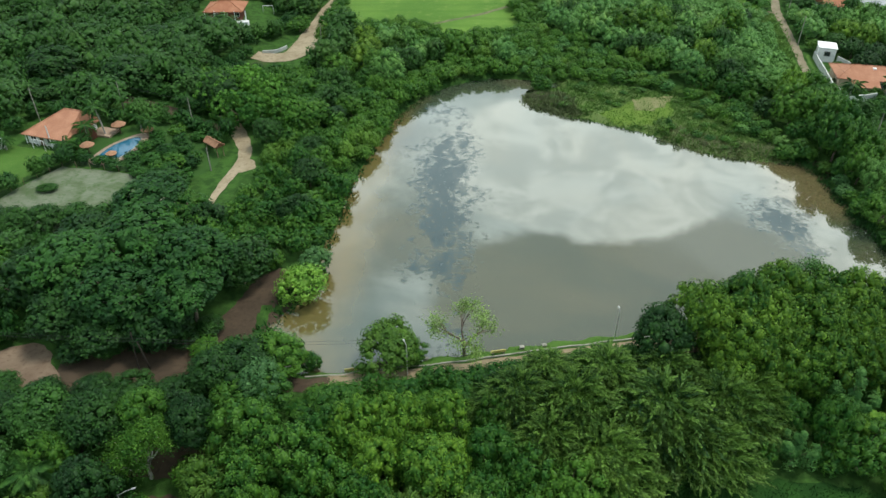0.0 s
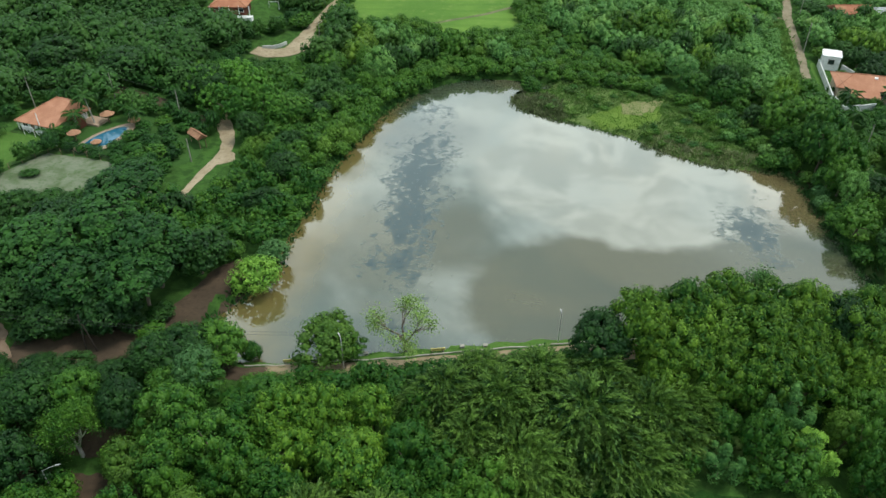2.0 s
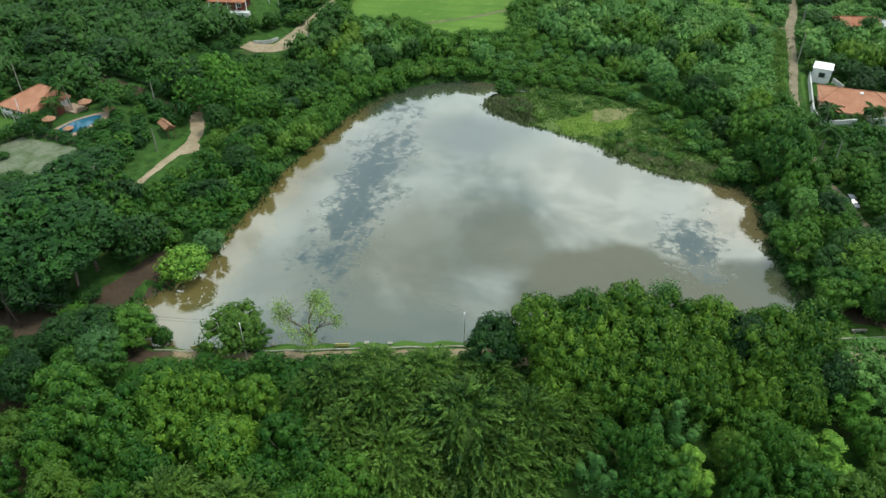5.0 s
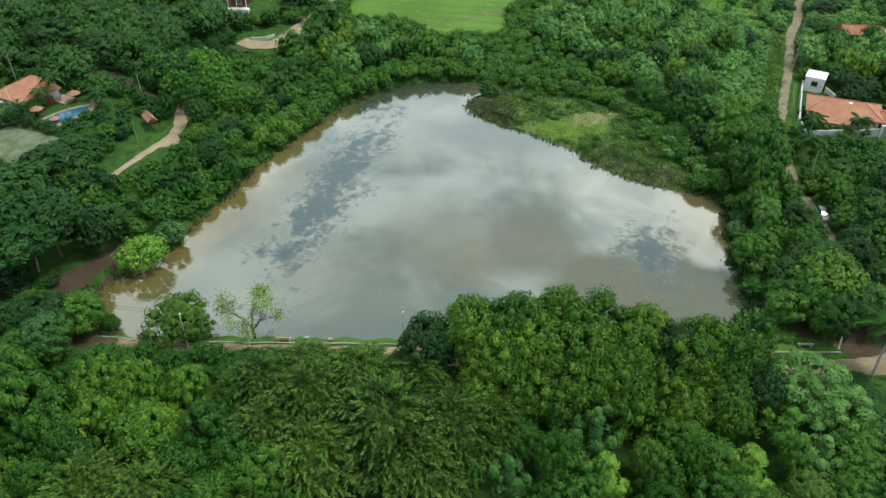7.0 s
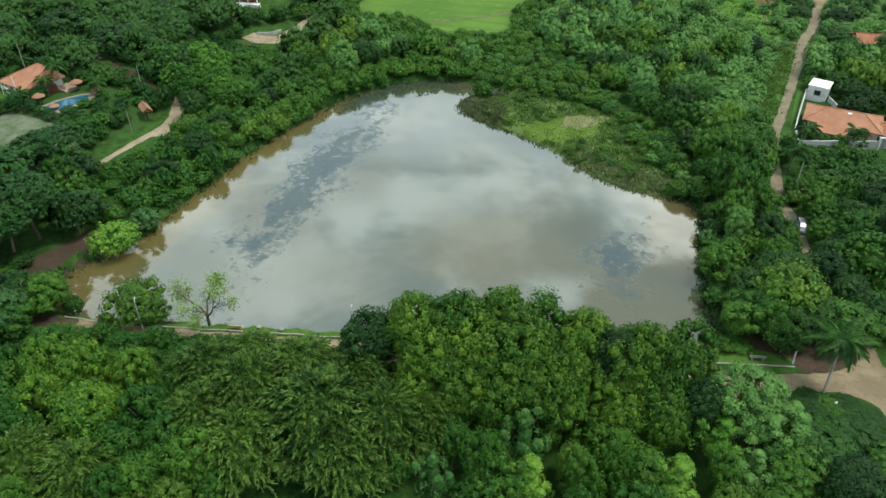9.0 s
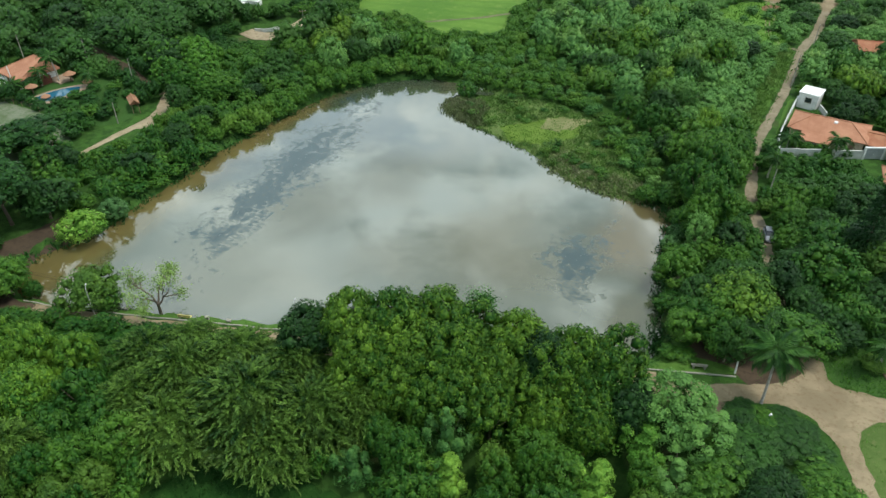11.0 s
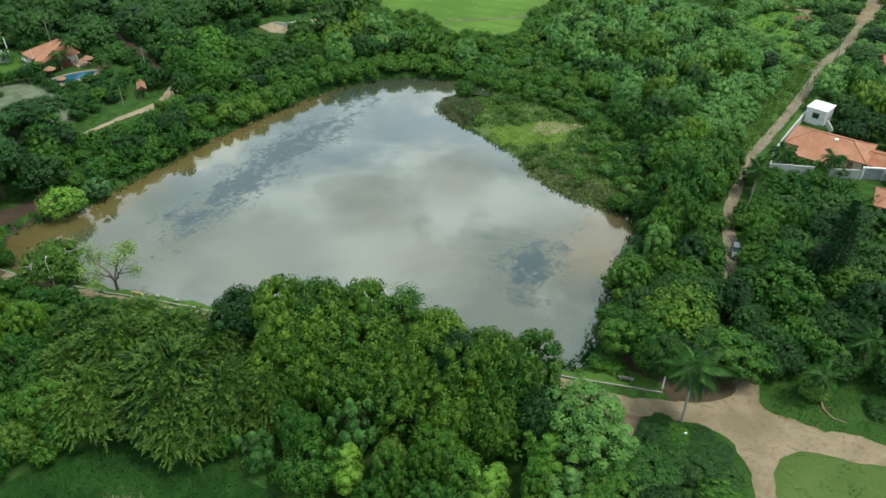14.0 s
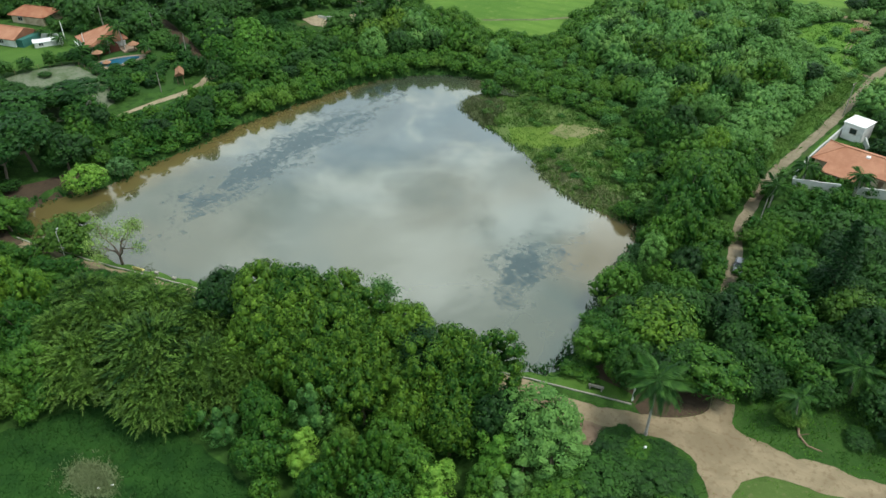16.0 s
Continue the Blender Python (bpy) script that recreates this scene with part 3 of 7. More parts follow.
# western road: tree shade comes from the darkened soil colour
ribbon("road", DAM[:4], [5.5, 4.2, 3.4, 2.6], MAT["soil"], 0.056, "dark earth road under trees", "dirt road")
ribbon("road", DAM[3:9], [3.2, 3.0, 3.0, 3.0, 3.3], MAT["dirt"], 0.05, "tan dirt road along the grassy dam", "dirt road")
JUNCTION = [(67.5, 74.3), (71.8, 75.1), (74.8, 75.6), (78.0, 76.6), (81.7, 77.8), (84.8, 79.2), (86.6, 80.8), (87.6, 83.2), (87.4, 85.6), (89.2, 86.2), (90.0, 83.6), (90.6, 81.4), (92.4, 80.5), (96.4, 80.1), (100.4, 80.6), (104.6, 80.9), (112, 83.0), (124, 86.4),
            (124, 82.4), (112, 79.2), (103.8, 77.5), (97.9, 76.4), (94.5, 75.4), (92.9, 73.4), (92.7, 70.8), (93.2, 68.3), (94.1, 64.0), (95.4, 54.0), (96, 44), (93, 44), (92.3, 55), (91.5, 64.0), (91.1, 68.0), (90.0, 71.2), (88.5, 73.4), (86.8, 74.6), (84.6, 75.1),
            (82.2, 74.9), (78.5, 73.8), (75.4, 72.9), (71.5, 72.4), (67.9, 71.6)]
drape("road", JUNCTION, MAT["dirt"], 0.058, "tan rutted dirt road forking at a junction", "dirt road", 0.6, 1.2, None, 1)
drape("bare_earth", [(70.6, 72.6), (73.6, 74.2), (76.8, 74.0), (79.2, 73.2), (78.2, 71.0), (76.8, 69.4), (74.4, 69.0), (71.8, 70.8)], MAT["redearth"], 0.045, "reddish brown worn earth beside the road", "ground", 0.7, 1.0)
# dark sheet of soil that paints the shade under the junction trees
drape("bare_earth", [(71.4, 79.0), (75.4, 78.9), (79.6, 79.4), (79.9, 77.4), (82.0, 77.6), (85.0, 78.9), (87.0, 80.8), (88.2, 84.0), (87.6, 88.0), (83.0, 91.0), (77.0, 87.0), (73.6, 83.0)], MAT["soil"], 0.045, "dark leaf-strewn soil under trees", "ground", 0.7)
ribbon("road", LANE, [2.6, 2.2, 2.0, 2.0, 2.0, 2.0, 2.1, 2.2, 2.4, 2.6, 3.4, 4.2], MAT["lane"], 0.052, "rutted earth lane beside a white wall", "dirt road")
ribbon("road", CROSS, [1.0, 1.2, 2.0, 2.4, 3.0], MAT["lane"], 0.082, "faint earth track through the glade", "path", 0.6)
drape("bare_earth", [(86.6, 234), (92.4, 236), (93, 241), (88.0, 241.5)], MAT["rust"], 0.095, "reddish bare earth beside the track", "ground", 0.8)
drape("bare_earth", [(100, 240), (106, 240), (112, 242), (113, 262), (108, 268), (104.4, 250)], MAT["dirt"], 0.085, "wide pale earth at the crossroads", "ground", 0.8)
# dark soil colour stands in for the tree shade on this road
ribbon("road", BACKROAD, 3.0, MAT["soil"], 0.06, "dark damp earth road behind the garden", "dirt road")
ribbon("road", TOPROAD, 3.2, MAT["dirt"], 0.078, "pale earth road along the pasture", "dirt road")
ribbon("path", WEST_PATH, [1.1, 1.3, 1.7, 2.4, 3.1, 2.5], MAT["sandpath"], 0.06, "sandy foot path winding between bushes", "path")
ribbon("road", NORTH_ROAD, [5.5, 6.5, 3.6, 3.0, 2.6], MAT["sandpath"], 0.15, "pale dirt road bending past a white wall", "dirt road")
# south-west road and the earth beside it, shade painted in by the soil colour
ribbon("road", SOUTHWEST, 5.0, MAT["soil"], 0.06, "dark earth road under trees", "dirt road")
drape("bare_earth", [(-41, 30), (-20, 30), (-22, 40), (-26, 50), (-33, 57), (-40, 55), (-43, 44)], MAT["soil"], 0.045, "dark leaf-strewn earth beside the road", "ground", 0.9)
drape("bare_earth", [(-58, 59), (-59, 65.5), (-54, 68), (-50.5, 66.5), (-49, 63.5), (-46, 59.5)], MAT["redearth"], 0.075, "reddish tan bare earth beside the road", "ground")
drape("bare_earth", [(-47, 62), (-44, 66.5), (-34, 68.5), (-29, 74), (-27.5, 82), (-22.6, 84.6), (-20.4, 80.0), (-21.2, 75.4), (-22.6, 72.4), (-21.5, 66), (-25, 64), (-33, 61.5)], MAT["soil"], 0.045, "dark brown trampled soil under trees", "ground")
drape("bare_earth", [(-38.4, 112.0), (-35.0, 113.6), (-34.4, 115.6), (-37.2, 119.4)], MAT["sandpath"], 0.072, "sandy patch where paths meet", "ground")

# fields and lawns
FIELD = [(-31, 217), (-25, 193.5), (-7, 192.5), (6, 183.5), (12, 185.5), (21.5, 189), (20, 203), (22, 222), (40, 236), (69, 249), (86, 250), (95, 262), (110, 330), (-70, 330), (-36, 240)]
GLADES = [[(73.0, 226), (75.4, 233.0), (79.6, 240), (86.0, 243), (90.4, 246), (91.4, 236), (90.6, 226), (90.6, 216), (93.4, 205), (91.4, 199), (87.0, 199.6), (84.4, 206), (80.0, 209.6), (76.0, 216)],
          [(65.8, 222), (64.6, 231), (66.0, 242), (70.4, 246), (72.4, 236), (70.8, 226)],
          [(80.0, 191), (83.0, 194.4), (85.4, 186), (83.4, 180.4), (81.0, 183)]]
LANESIDE = [(78.9, 144), (82.0, 146.5), (83.8, 155), (86.0, 164.5), (88.8, 177), (91.4, 189), (93.6, 200), (90.4, 203), (87.8, 193), (85.6, 183), (83.4, 172), (81.4, 160), (79.4, 150)]
COURT = [(-75.5, 95.0), (-67.4, 109.8), (-60, 108.7), (-52, 107.2), (-45.6, 103.6), (-44.5, 99), (-47.5, 91), (-58, 88), (-69, 90)]
LAWN = [(-100, 96), (-75.5, 97.5), (-67.8, 110.5), (-66.0, 113.5), (-71, 116), (-84, 118.5), (-100, 112)]
YARD = [(-67, 110.5), (-52, 108), (-42.5, 111.5), (-42, 122), (-50, 127), (-60, 128), (-67, 120)]
MEADOW = [(6, 22), (14.5, 37), (19, 43.5), (20, 46.5), (31, 50), (37, 48.5), (46, 48.2), (52, 44), (60, 34), (66, 20)]
MARSH = [(17.5, 146), (21, 142), (26, 138.5), (34, 134), (43, 128.6), (50, 122), (57, 118.6), (64, 117.6), (66, 121), (60, 128), (55, 137), (54, 146), (46, 152), (36, 154), (28, 157), (22, 158), (25, 152)]
BRIGHT = [(31, 136.5), (37, 133.5), (44, 132), (49, 138), (50, 146), (44, 147), (38, 142)]
SANDY = [(39.5, 141), (44, 139.5), (48.5, 141), (50.5, 147), (45.5, 146.6)]
VERGE = [(86.6, 148), (88, 146), (90, 158), (93, 172), (91, 173), (88.5, 160)]
EASTLAWN = [(89.0, 86.5), (89.4, 82.0), (92, 79.9), (97, 79.4), (104.6, 80.2), (114, 83), (114, 102), (102, 99), (97, 94), (92, 93)]
SOUTHLAWN = [(95.4, 54), (93.2, 64.0), (92.0, 70), (92.2, 73.6), (94.2, 75.9), (98, 77.2), (104, 78.4), (116, 81), (118, 56)]
ROADSIDE = [(80, 74.6), (84.6, 75.8), (87.4, 75.2), (89.1, 73.8), (90.8, 71.4), (91.9, 67.8), (92.2, 63), (88, 62), (84, 66), (80, 70)]
drape("field", FIELD, MAT["field"], 0.06, "bright green pasture in faint rows", "field", 0.9, 5.0)
for glade in GLADES:
    drape("grass", glade, MAT["glade"], 0.07, "bright green rough grass between trees", "grass", 1.5, 1.6)
ribbon("path", [(-26, 191.5), (-7, 193.2), (1, 195.4), (14, 204), (25.5, 214)], 1.3, MAT["drygrass"], 0.09, "faint pale track across the pasture", "path", 0.3)
drape("court", COURT, MAT["court"], 0.06, "grey gravel ground half grown with grass", "ground", 0.25, 2.0, None, 0)
drape("lawn", LAWN, MAT["lawn"], 0.085, "mown green lawn beside a house", "lawn", 0.15)
drape("lawn", YARD, MAT["rough"], 0.06, "rough green garden lawn", "lawn")
drape("meadow", MEADOW, MAT["meadow"], 0.06, "dark green meadow beside bamboo", "meadow", 0.8)
drape("marsh", MARSH, MAT["marsh"], 0.05, "olive green marsh grass at the water", "marsh", 0.8)
drape("marsh", BRIGHT, MAT["bright"], 0.09, "yellowish green short grass", "grass", 0.9, 1.2)
drape("bare_earth", SANDY, MAT["sandy"], 0.12, "dry sandy patch in the marsh", "ground", 2.2, 1.0)
drape("verge", LANESIDE, MAT["lawn"], 0.045, "light green verge beside the rutted lane", "lawn", 0.8, 1.5)
drape("bare_earth", [(67.6, 111.6), (70.6, 111.0), (71.6, 115.4), (69.4, 118.4), (67.4, 117.4)], MAT["soil"], 0.06, "bare brown soil bank at the water", "ground", 0.8, 0.8)
drape("verge", VERGE, MAT["lawn"], 0.06, "green verge along a white wall", "lawn", 0.3)
# these two lawns carry tree shade in their base colour
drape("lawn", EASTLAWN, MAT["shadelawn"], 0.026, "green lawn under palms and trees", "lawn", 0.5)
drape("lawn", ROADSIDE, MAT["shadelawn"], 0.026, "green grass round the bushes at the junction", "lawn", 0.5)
drape("lawn", SOUTHLAWN, MAT["southgrass"], 0.026, "green grass beside the road", "lawn", 0.5)
bank_top = [(-18, 62.0), (-12.8, 61.9), (-6, 63.2), (6, 65.1), (23, 68.0), (46, 72.2), (69, 76.1), (79.4, 78.4)]
bank_foot = [(79.6, 80.2), (70.5, 80.2), (68.5, 78.7), (56, 76.4), (40, 73.8), (24, 71.2), (14.6, 69.5), (6.4, 68.2), (-1.7, 66.4), (-10.3, 64.9), (-17, 63.4)]
drape("bank", bank_top + bank_foot, MAT["lawn"], 0.05, "grassy bank between the road and the water", "grass", 0.2, 1.0)


def build_kerb():
    """A low concrete edging between road and bank."""
    p = rounded(bank_top, 2, False)
    s = np.concatenate(([0], np.cumsum(np.hypot(*np.diff(p, axis=0).T))))
    k = np.arange(0.8, s[-1], 1.0)
    c = np.column_stack([np.interp(k, s, p[:, 0]), np.interp(k, s, p[:, 1])])
    t = np.gradient(c, axis=0)
    t /= np.linalg.norm(t, axis=1)[:, None]
    nrm = np.column_stack([-t[:, 1], t[:, 0]])
    prof = [(-0.11, -0.3), (-0.11, 0.11), (-0.08, 0.14), (0.08, 0.14), (0.11, 0.11), (0.11, -0.3)]
    v = np.stack([np.column_stack([c + nrm * a, height(c[:, 0], c[:, 1]) + b]) for a, b in prof], 1)
    i, j = np.meshgrid(np.arange(len(k) - 1), np.arange(5), indexing="ij")
    f = np.stack([i * 6 + j, i * 6 + j + 1, (i + 1) * 6 + j + 1, (i + 1) * 6 + j], -1).reshape(-1, 4)
    tagged(new("kerb", raw_mesh("kerb", v.reshape(-1, 3), [f], MAT["concrete"])), "pale concrete edging along the dam road", "kerb", kind="structure")


build_kerb()

# ---- plants ----
ICO_V = np.array([(1, 0, 0), (0, 1, 0), (-1, 0, 0), (0, -1, 0), (0, 0, 1), (0, 0, -1)], float)
ICO_F = np.array([(0, 1, 4), (1, 2, 4), (2, 3, 4), (3, 0, 4), (1, 0, 5), (2, 1, 5), (3, 2, 5), (0, 3, 5)])


def unit(v):
    return v / (np.linalg.norm(v, axis=1)[:, None] + 1e-9)


def cards(P, N, size, slim, rng, axis=None, pull=0.0):
    """Diamond leaves at P facing N; axis: the way they point."""
    n = len(P)
    t = rng.normal(size=(n, 3)) if axis is None else axis + rng.normal(size=(n, 3)) * pull
    t = unit(t - N * np.sum(t * N, 1)[:, None])
    b = np.cross(N, t)
    s = np.asarray(size)[:, None]
    v = np.stack([P - t * s * 0.5, P + b * s * slim * 0.5 - N * s * 0.06, P + t * s * 0.5, P - b * s * slim * 0.5 - N * s * 0.06], 1)
    return v.reshape(-1, 3), np.arange(n * 4).reshape(-1, 4)


HULL_V = np.array([(math.cos(a) * math.cos(e), math.sin(a) * math.cos(e), math.sin(e)) for e in np.radians((-50, -15, 20, 55)) for a in np.arange(8) * math.pi / 4] + [(0, 0, -1), (0, 0, 1)])
HULL_F = np.array([t for r in range(3) for j in range(8) for t in ((r * 8 + j, r * 8 + (j + 1) % 8, r * 8 + 8 + j), (r * 8 + (j + 1) % 8, r * 8 + 8 + (j + 1) % 8, r * 8 + 8 + j))]
                  + [(32, (j + 1) % 8, j) for j in range(8)] + [(33, 24 + j, 24 + (j + 1) % 8) for j in range(8)])


TET_V = np.array([(0.94, 0, -0.33), (-0.47, 0.82, -0.33), (-0.47, -0.82, -0.33), (0, 0, 1)], float) * 1.15
TET_F = np.array([(0, 1, 3), (1, 2, 3), (2, 0, 3), (1, 0, 2)])


def blades(P, N, size, slim, rng):
    """Three-cornered leaves for crowns that stay farther off."""
    n = len(P)
    t = rng.normal(size=(n, 3))
    t = unit(t - N * np.sum(t * N, 1)[:, None])
    b = np.cross(N, t)
    s = np.asarray(size)[:, None]
    v = np.stack([P - t * s * 0.42 + b * s * slim * 0.62, P - t * s * 0.42 - b * s * slim * 0.62, P + t * s * 0.62], 1)
    return v.reshape(-1, 3), np.arange(n * 3).reshape(-1, 3)


def clumped(rng, centres, radii, leaves, leaf, middle, slim=0.62, flat=0.0, core=0.74, hull=0.0, coarse=False):
    """Foliage: an inner lump for each clump with sprays of leaves on it, round a closed heart."""
    k = len(centres)
    base_v, base_f = (TET_V, TET_F) if coarse else (ICO_V, ICO_F)
    lump = base_v[None] * (radii * core)[:, None, None] * (1 + rng.normal(size=(k, len(base_v), 1)) * 0.13)
    lump[..., 2] *= 0.85 - 0.35 * flat
    lv = (centres[:, None] + lump).reshape(-1, 3)
    lf = (base_f[None] + (np.arange(k) * len(base_v))[:, None, None]).reshape(-1, 3)
    if hull:
        reach = np.abs(centres - middle).max(0) * hull
        lf = np.concatenate([lf, HULL_F + len(lv)])
        lv = np.concatenate([lv, middle + HULL_V * reach * (1 + rng.normal(size=(len(HULL_V), 1)) * 0.08)])
    d = unit(rng.normal(size=(k * leaves, 3)))
    out = unit(np.repeat(unit(centres - middle + 1e-3), leaves, 0))
    d = unit(d + out * 0.75 + np.array([0, 0, 0.35]))
    q = np.repeat(radii, leaves) * rng.uniform(0.80, 1.10, k * leaves)
    off = d * q[:, None]
    off[:, 2] *= 0.9 - 0.4 * flat
    P = np.repeat(centres, leaves, 0) + off
    N = unit(d + rng.normal(size=d.shape) * (0.26 if coarse else 0.22) + np.array([0, 0, 0.15 + 1.2 * flat]))
    size = leaf * rng.uniform(0.65, 1.35, len(P))
    if hull:
        e = unit(rng.normal(size=(40 if coarse else 90, 3)) + np.array([0, 0, 0.5]))
        P, N = np.concatenate([P, middle + e * reach * 1.08]), np.concatenate([N, unit(e + rng.normal(size=e.shape) * 0.3)])
        size = np.concatenate([size, leaf * rng.uniform(1.0, 1.6, len(e))])
    cv, cf = (blades if coarse else cards)(P, N, size, slim, rng)
    return np.concatenate([lv, cv]), [lf, cf + len(lv)]


def crown_shape(rng, n, R, top, squash, lumpy, spread=1.0):
    """Clump centres and radii of a rounded, uneven crown: radius R, its highest point at top."""
    i = np.arange(n) + 0.5
    z = 1 - i / n * 1.55
    a = i * 2.39996 + rng.uniform(0, 6)
    d = np.column_stack([np.cos(a) * np.sqrt(np.clip(1 - z * z, 0, 1)), np.sin(a) * np.sqrt(np.clip(1 - z * z, 0, 1)), z])
    d = unit(d + rng.normal(size=d.shape) * 0.07)
    lobes = unit(rng.normal(size=(6, 3)))
    bulge = 1 + lumpy * (np.clip(d @ lobes.T, 0, 1) ** 3).sum(1) - lumpy * 0.7
    bulge = np.clip(bulge, 0.86, 1.5)
    r = bulge * rng.uniform(0.80, 1.0, n)
    rc = R * 1.75 / math.sqrt(n) * rng.uniform(0.75, 1.25, n) * spread
    mid = np.array([0, 0, top - R * squash])
    c = mid + d * (r * (R - rc.mean() * 0.75))[:, None] * np.array([1, 1, squash])
    return c, rc, mid


def crown_leaders(rng, n, R, top, squash, lumpy, spread=1.0):
    """Clump centres and radii of a ragged young crown: tufts along several rising leaders of uneven height."""
    k = 7
    a = np.arange(k) * 2.39996 + rng.normal(size=k) * 0.3
    reach = np.concatenate([[0.06], rng.uniform(0.55, 0.95, k - 1)]) * R
    tip = np.concatenate([[0.95], rng.uniform(0.52, 0.84, k - 1)]) * top
    which, s = np.arange(n) % k, rng.uniform(0.0, 1.0, n) ** 0.7
    out = reach[which] * (0.35 + 0.65 * s)
    c = np.column_stack([np.cos(a[which]) * out, np.sin(a[which]) * out, (0.30 + 0.70 * s) * tip[which]])
    c[:, :2] += rng.normal(size=(n, 2)) * (0.24 * R * (1.05 - s))[:, None]
    rc = R * 1.75 / math.sqrt(n) * spread * (1.15 - 0.45 * s) * rng.uniform(0.75, 1.2, n)
    return c, rc, np.array([0, 0, top * 0.42])


def trunk_rows(rng, centres, foot, r0, limbs=5, fork=0.45, lean=0.06):
    """A trunk that tapers and forks towards some of the clumps."""
    top = centres.mean(0)
    f = np.array([rng.normal() * lean * top[2], rng.normal() * lean * top[2], top[2] * fork])
    rows = [([(0, 0, -foot), (f[0] * 0.2, f[1] * 0.2, f[2] * 0.35), (f[0] * 0.7, f[1] * 0.7, f[2] * 0.75), tuple(f)], [r0 * 1.35, r0, r0 * 0.85, r0 * 0.7])]
    for c in centres[rng.choice(len(centres), min(limbs, len(centres)), replace=False)]:
        m = f * 0.5 + c * 0.5 + rng.normal(size=3) * 0.25 - np.array([0, 0, 0.1 * c[2]])
        rows.append(([tuple(f), tuple(m), tuple(c)], [r0 * 0.55, r0 * 0.36, r0 * 0.12]))
    return rows


KINDS = {
    # name, label, category, leaf material, bark, clumps, leaves, leaf size, squash, lumpy, flatness, core, clump spread
    "mango": ("mango_tree", "mango tree with a dense domed light green crown", "tree", "mango", "bark", 60, 58, 0.33, 0.88, 0.26, 0.0, 0.74, 1.06),
    "deep": ("broadleaf_tree", "broadleaf tree with a dense dark green crown", "tree", "deep", "bark", 52, 46, 0.40, 0.88, 0.28, 0.1, 0.76, 1.22),
    "spreading": ("spreading_tree", "old spreading tree with layered deep green crown", "tree", "spread", "bark", 105, 36, 0.5, 0.60, 0.30, 0.5, 0.66, 1.0),
    "canopy": ("spreading_tree", "broad forest tree with layered dark green crown", "tree", "deep", "bark", 105, 36, 0.5, 0.60, 0.30, 0.5, 0.66, 1.0),
    "mid": ("leafy_tree", "leafy tree with an uneven green crown", "tree", "mid", "bark", 44, 50, 0.36, 0.88, 0.36, 0.05, 0.73, 1.08),
    "olive": ("leafy_tree", "leafy tree with an olive green crown", "tree", "olive", "bark", 44, 46, 0.40, 0.88, 0.35, 0.05, 0.72, 1.2),
    "sunny": ("leafy_tree", "leafy tree with a dense yellow-green crown", "tree", "sunny", "bark", 56, 54, 0.33, 0.88, 0.30, 0.0, 0.72, 1.08),
    "soft": ("leafy_tree", "round tree with soft yellow-green leaves at the water", "tree", "lime", "bark", 52, 52, 0.34, 0.86, 0.34, 0.0, 0.60, 1.15),
    "pale": ("feathery_tree", "slender tree with pale feathery leaves", "tree", "pale", "bark", 64, 72, 0.28, 1.20, 0.80, 0.08, 0.46, 1.20),
    "lime": ("young_tree", "young tree with bright lime green leaves", "tree", "lime", "bark", 84, 62, 0.27, 1.16, 0.78, 0.12, 0.28, 1.50),
    "slim": ("young_tree", "slender young tree with tiers of pale green leaves", "tree", "pale", "bark", 84, 62, 0.27, 1.2, 0.7, 0.12, 0.28, 1.50),
    "grey": ("grey_leaved_tree", "round tree with soft grey-green leaves", "tree", "grey", "bark", 52, 38, 0.38, 0.88, 0.20, 0.0, 0.66, 1.0),
    "wild": ("leafy_tree", "wild tree with a soft light green crown", "tree", "wild", "bark", 48, 46, 0.38, 0.88, 0.36, 0.05, 0.73, 1.2),
    "plume": ("bamboo_clump", "tall rounded mass of light green bamboo plumes", "bamboo", "plume", "bark", 120, 24, 0.42, 0.95, 0.30, 0.0, 0.66, 0.78),
    "shrub": ("shrub", "low green shrub near the water", "shrub", "mid", "bark", 17, 32, 0.42, 0.88, 0.35, 0.0, 0.66, 1.05),
    "bush": ("shrub", "dense green garden bush", "shrub", "spread", "bark", 17, 32, 0.42, 0.88, 0.35, 0.0, 0.66, 1.05),
    "thicket": ("shrub", "low blue-green bushy shrub beside a lane", "shrub", "scrub", "bark", 17, 32, 0.4, 0.88, 0.35, 0.0, 0.66, 1.05),
    "brush": ("shrub", "olive brown shrub in the marsh", "shrub", "olive", "bark", 14, 30, 0.36, 0.75, 0.4, 0.0, 0.5, 1.0),
}
NOMINAL = {"shrub": 2.2, "bush": 2.2, "thicket": 2.2, "brush": 1.8, "pale": 3.0, "lime": 2.8, "slim": 3.0, "spreading": 5.6}
MODELS = {}
OPEN = ("brush",)
STATURE = {"spreading": 2.3, "pale": 2.5, "slim": 2.4, "lime": 2.2, "mango": 1.9, "deep": 1.95}


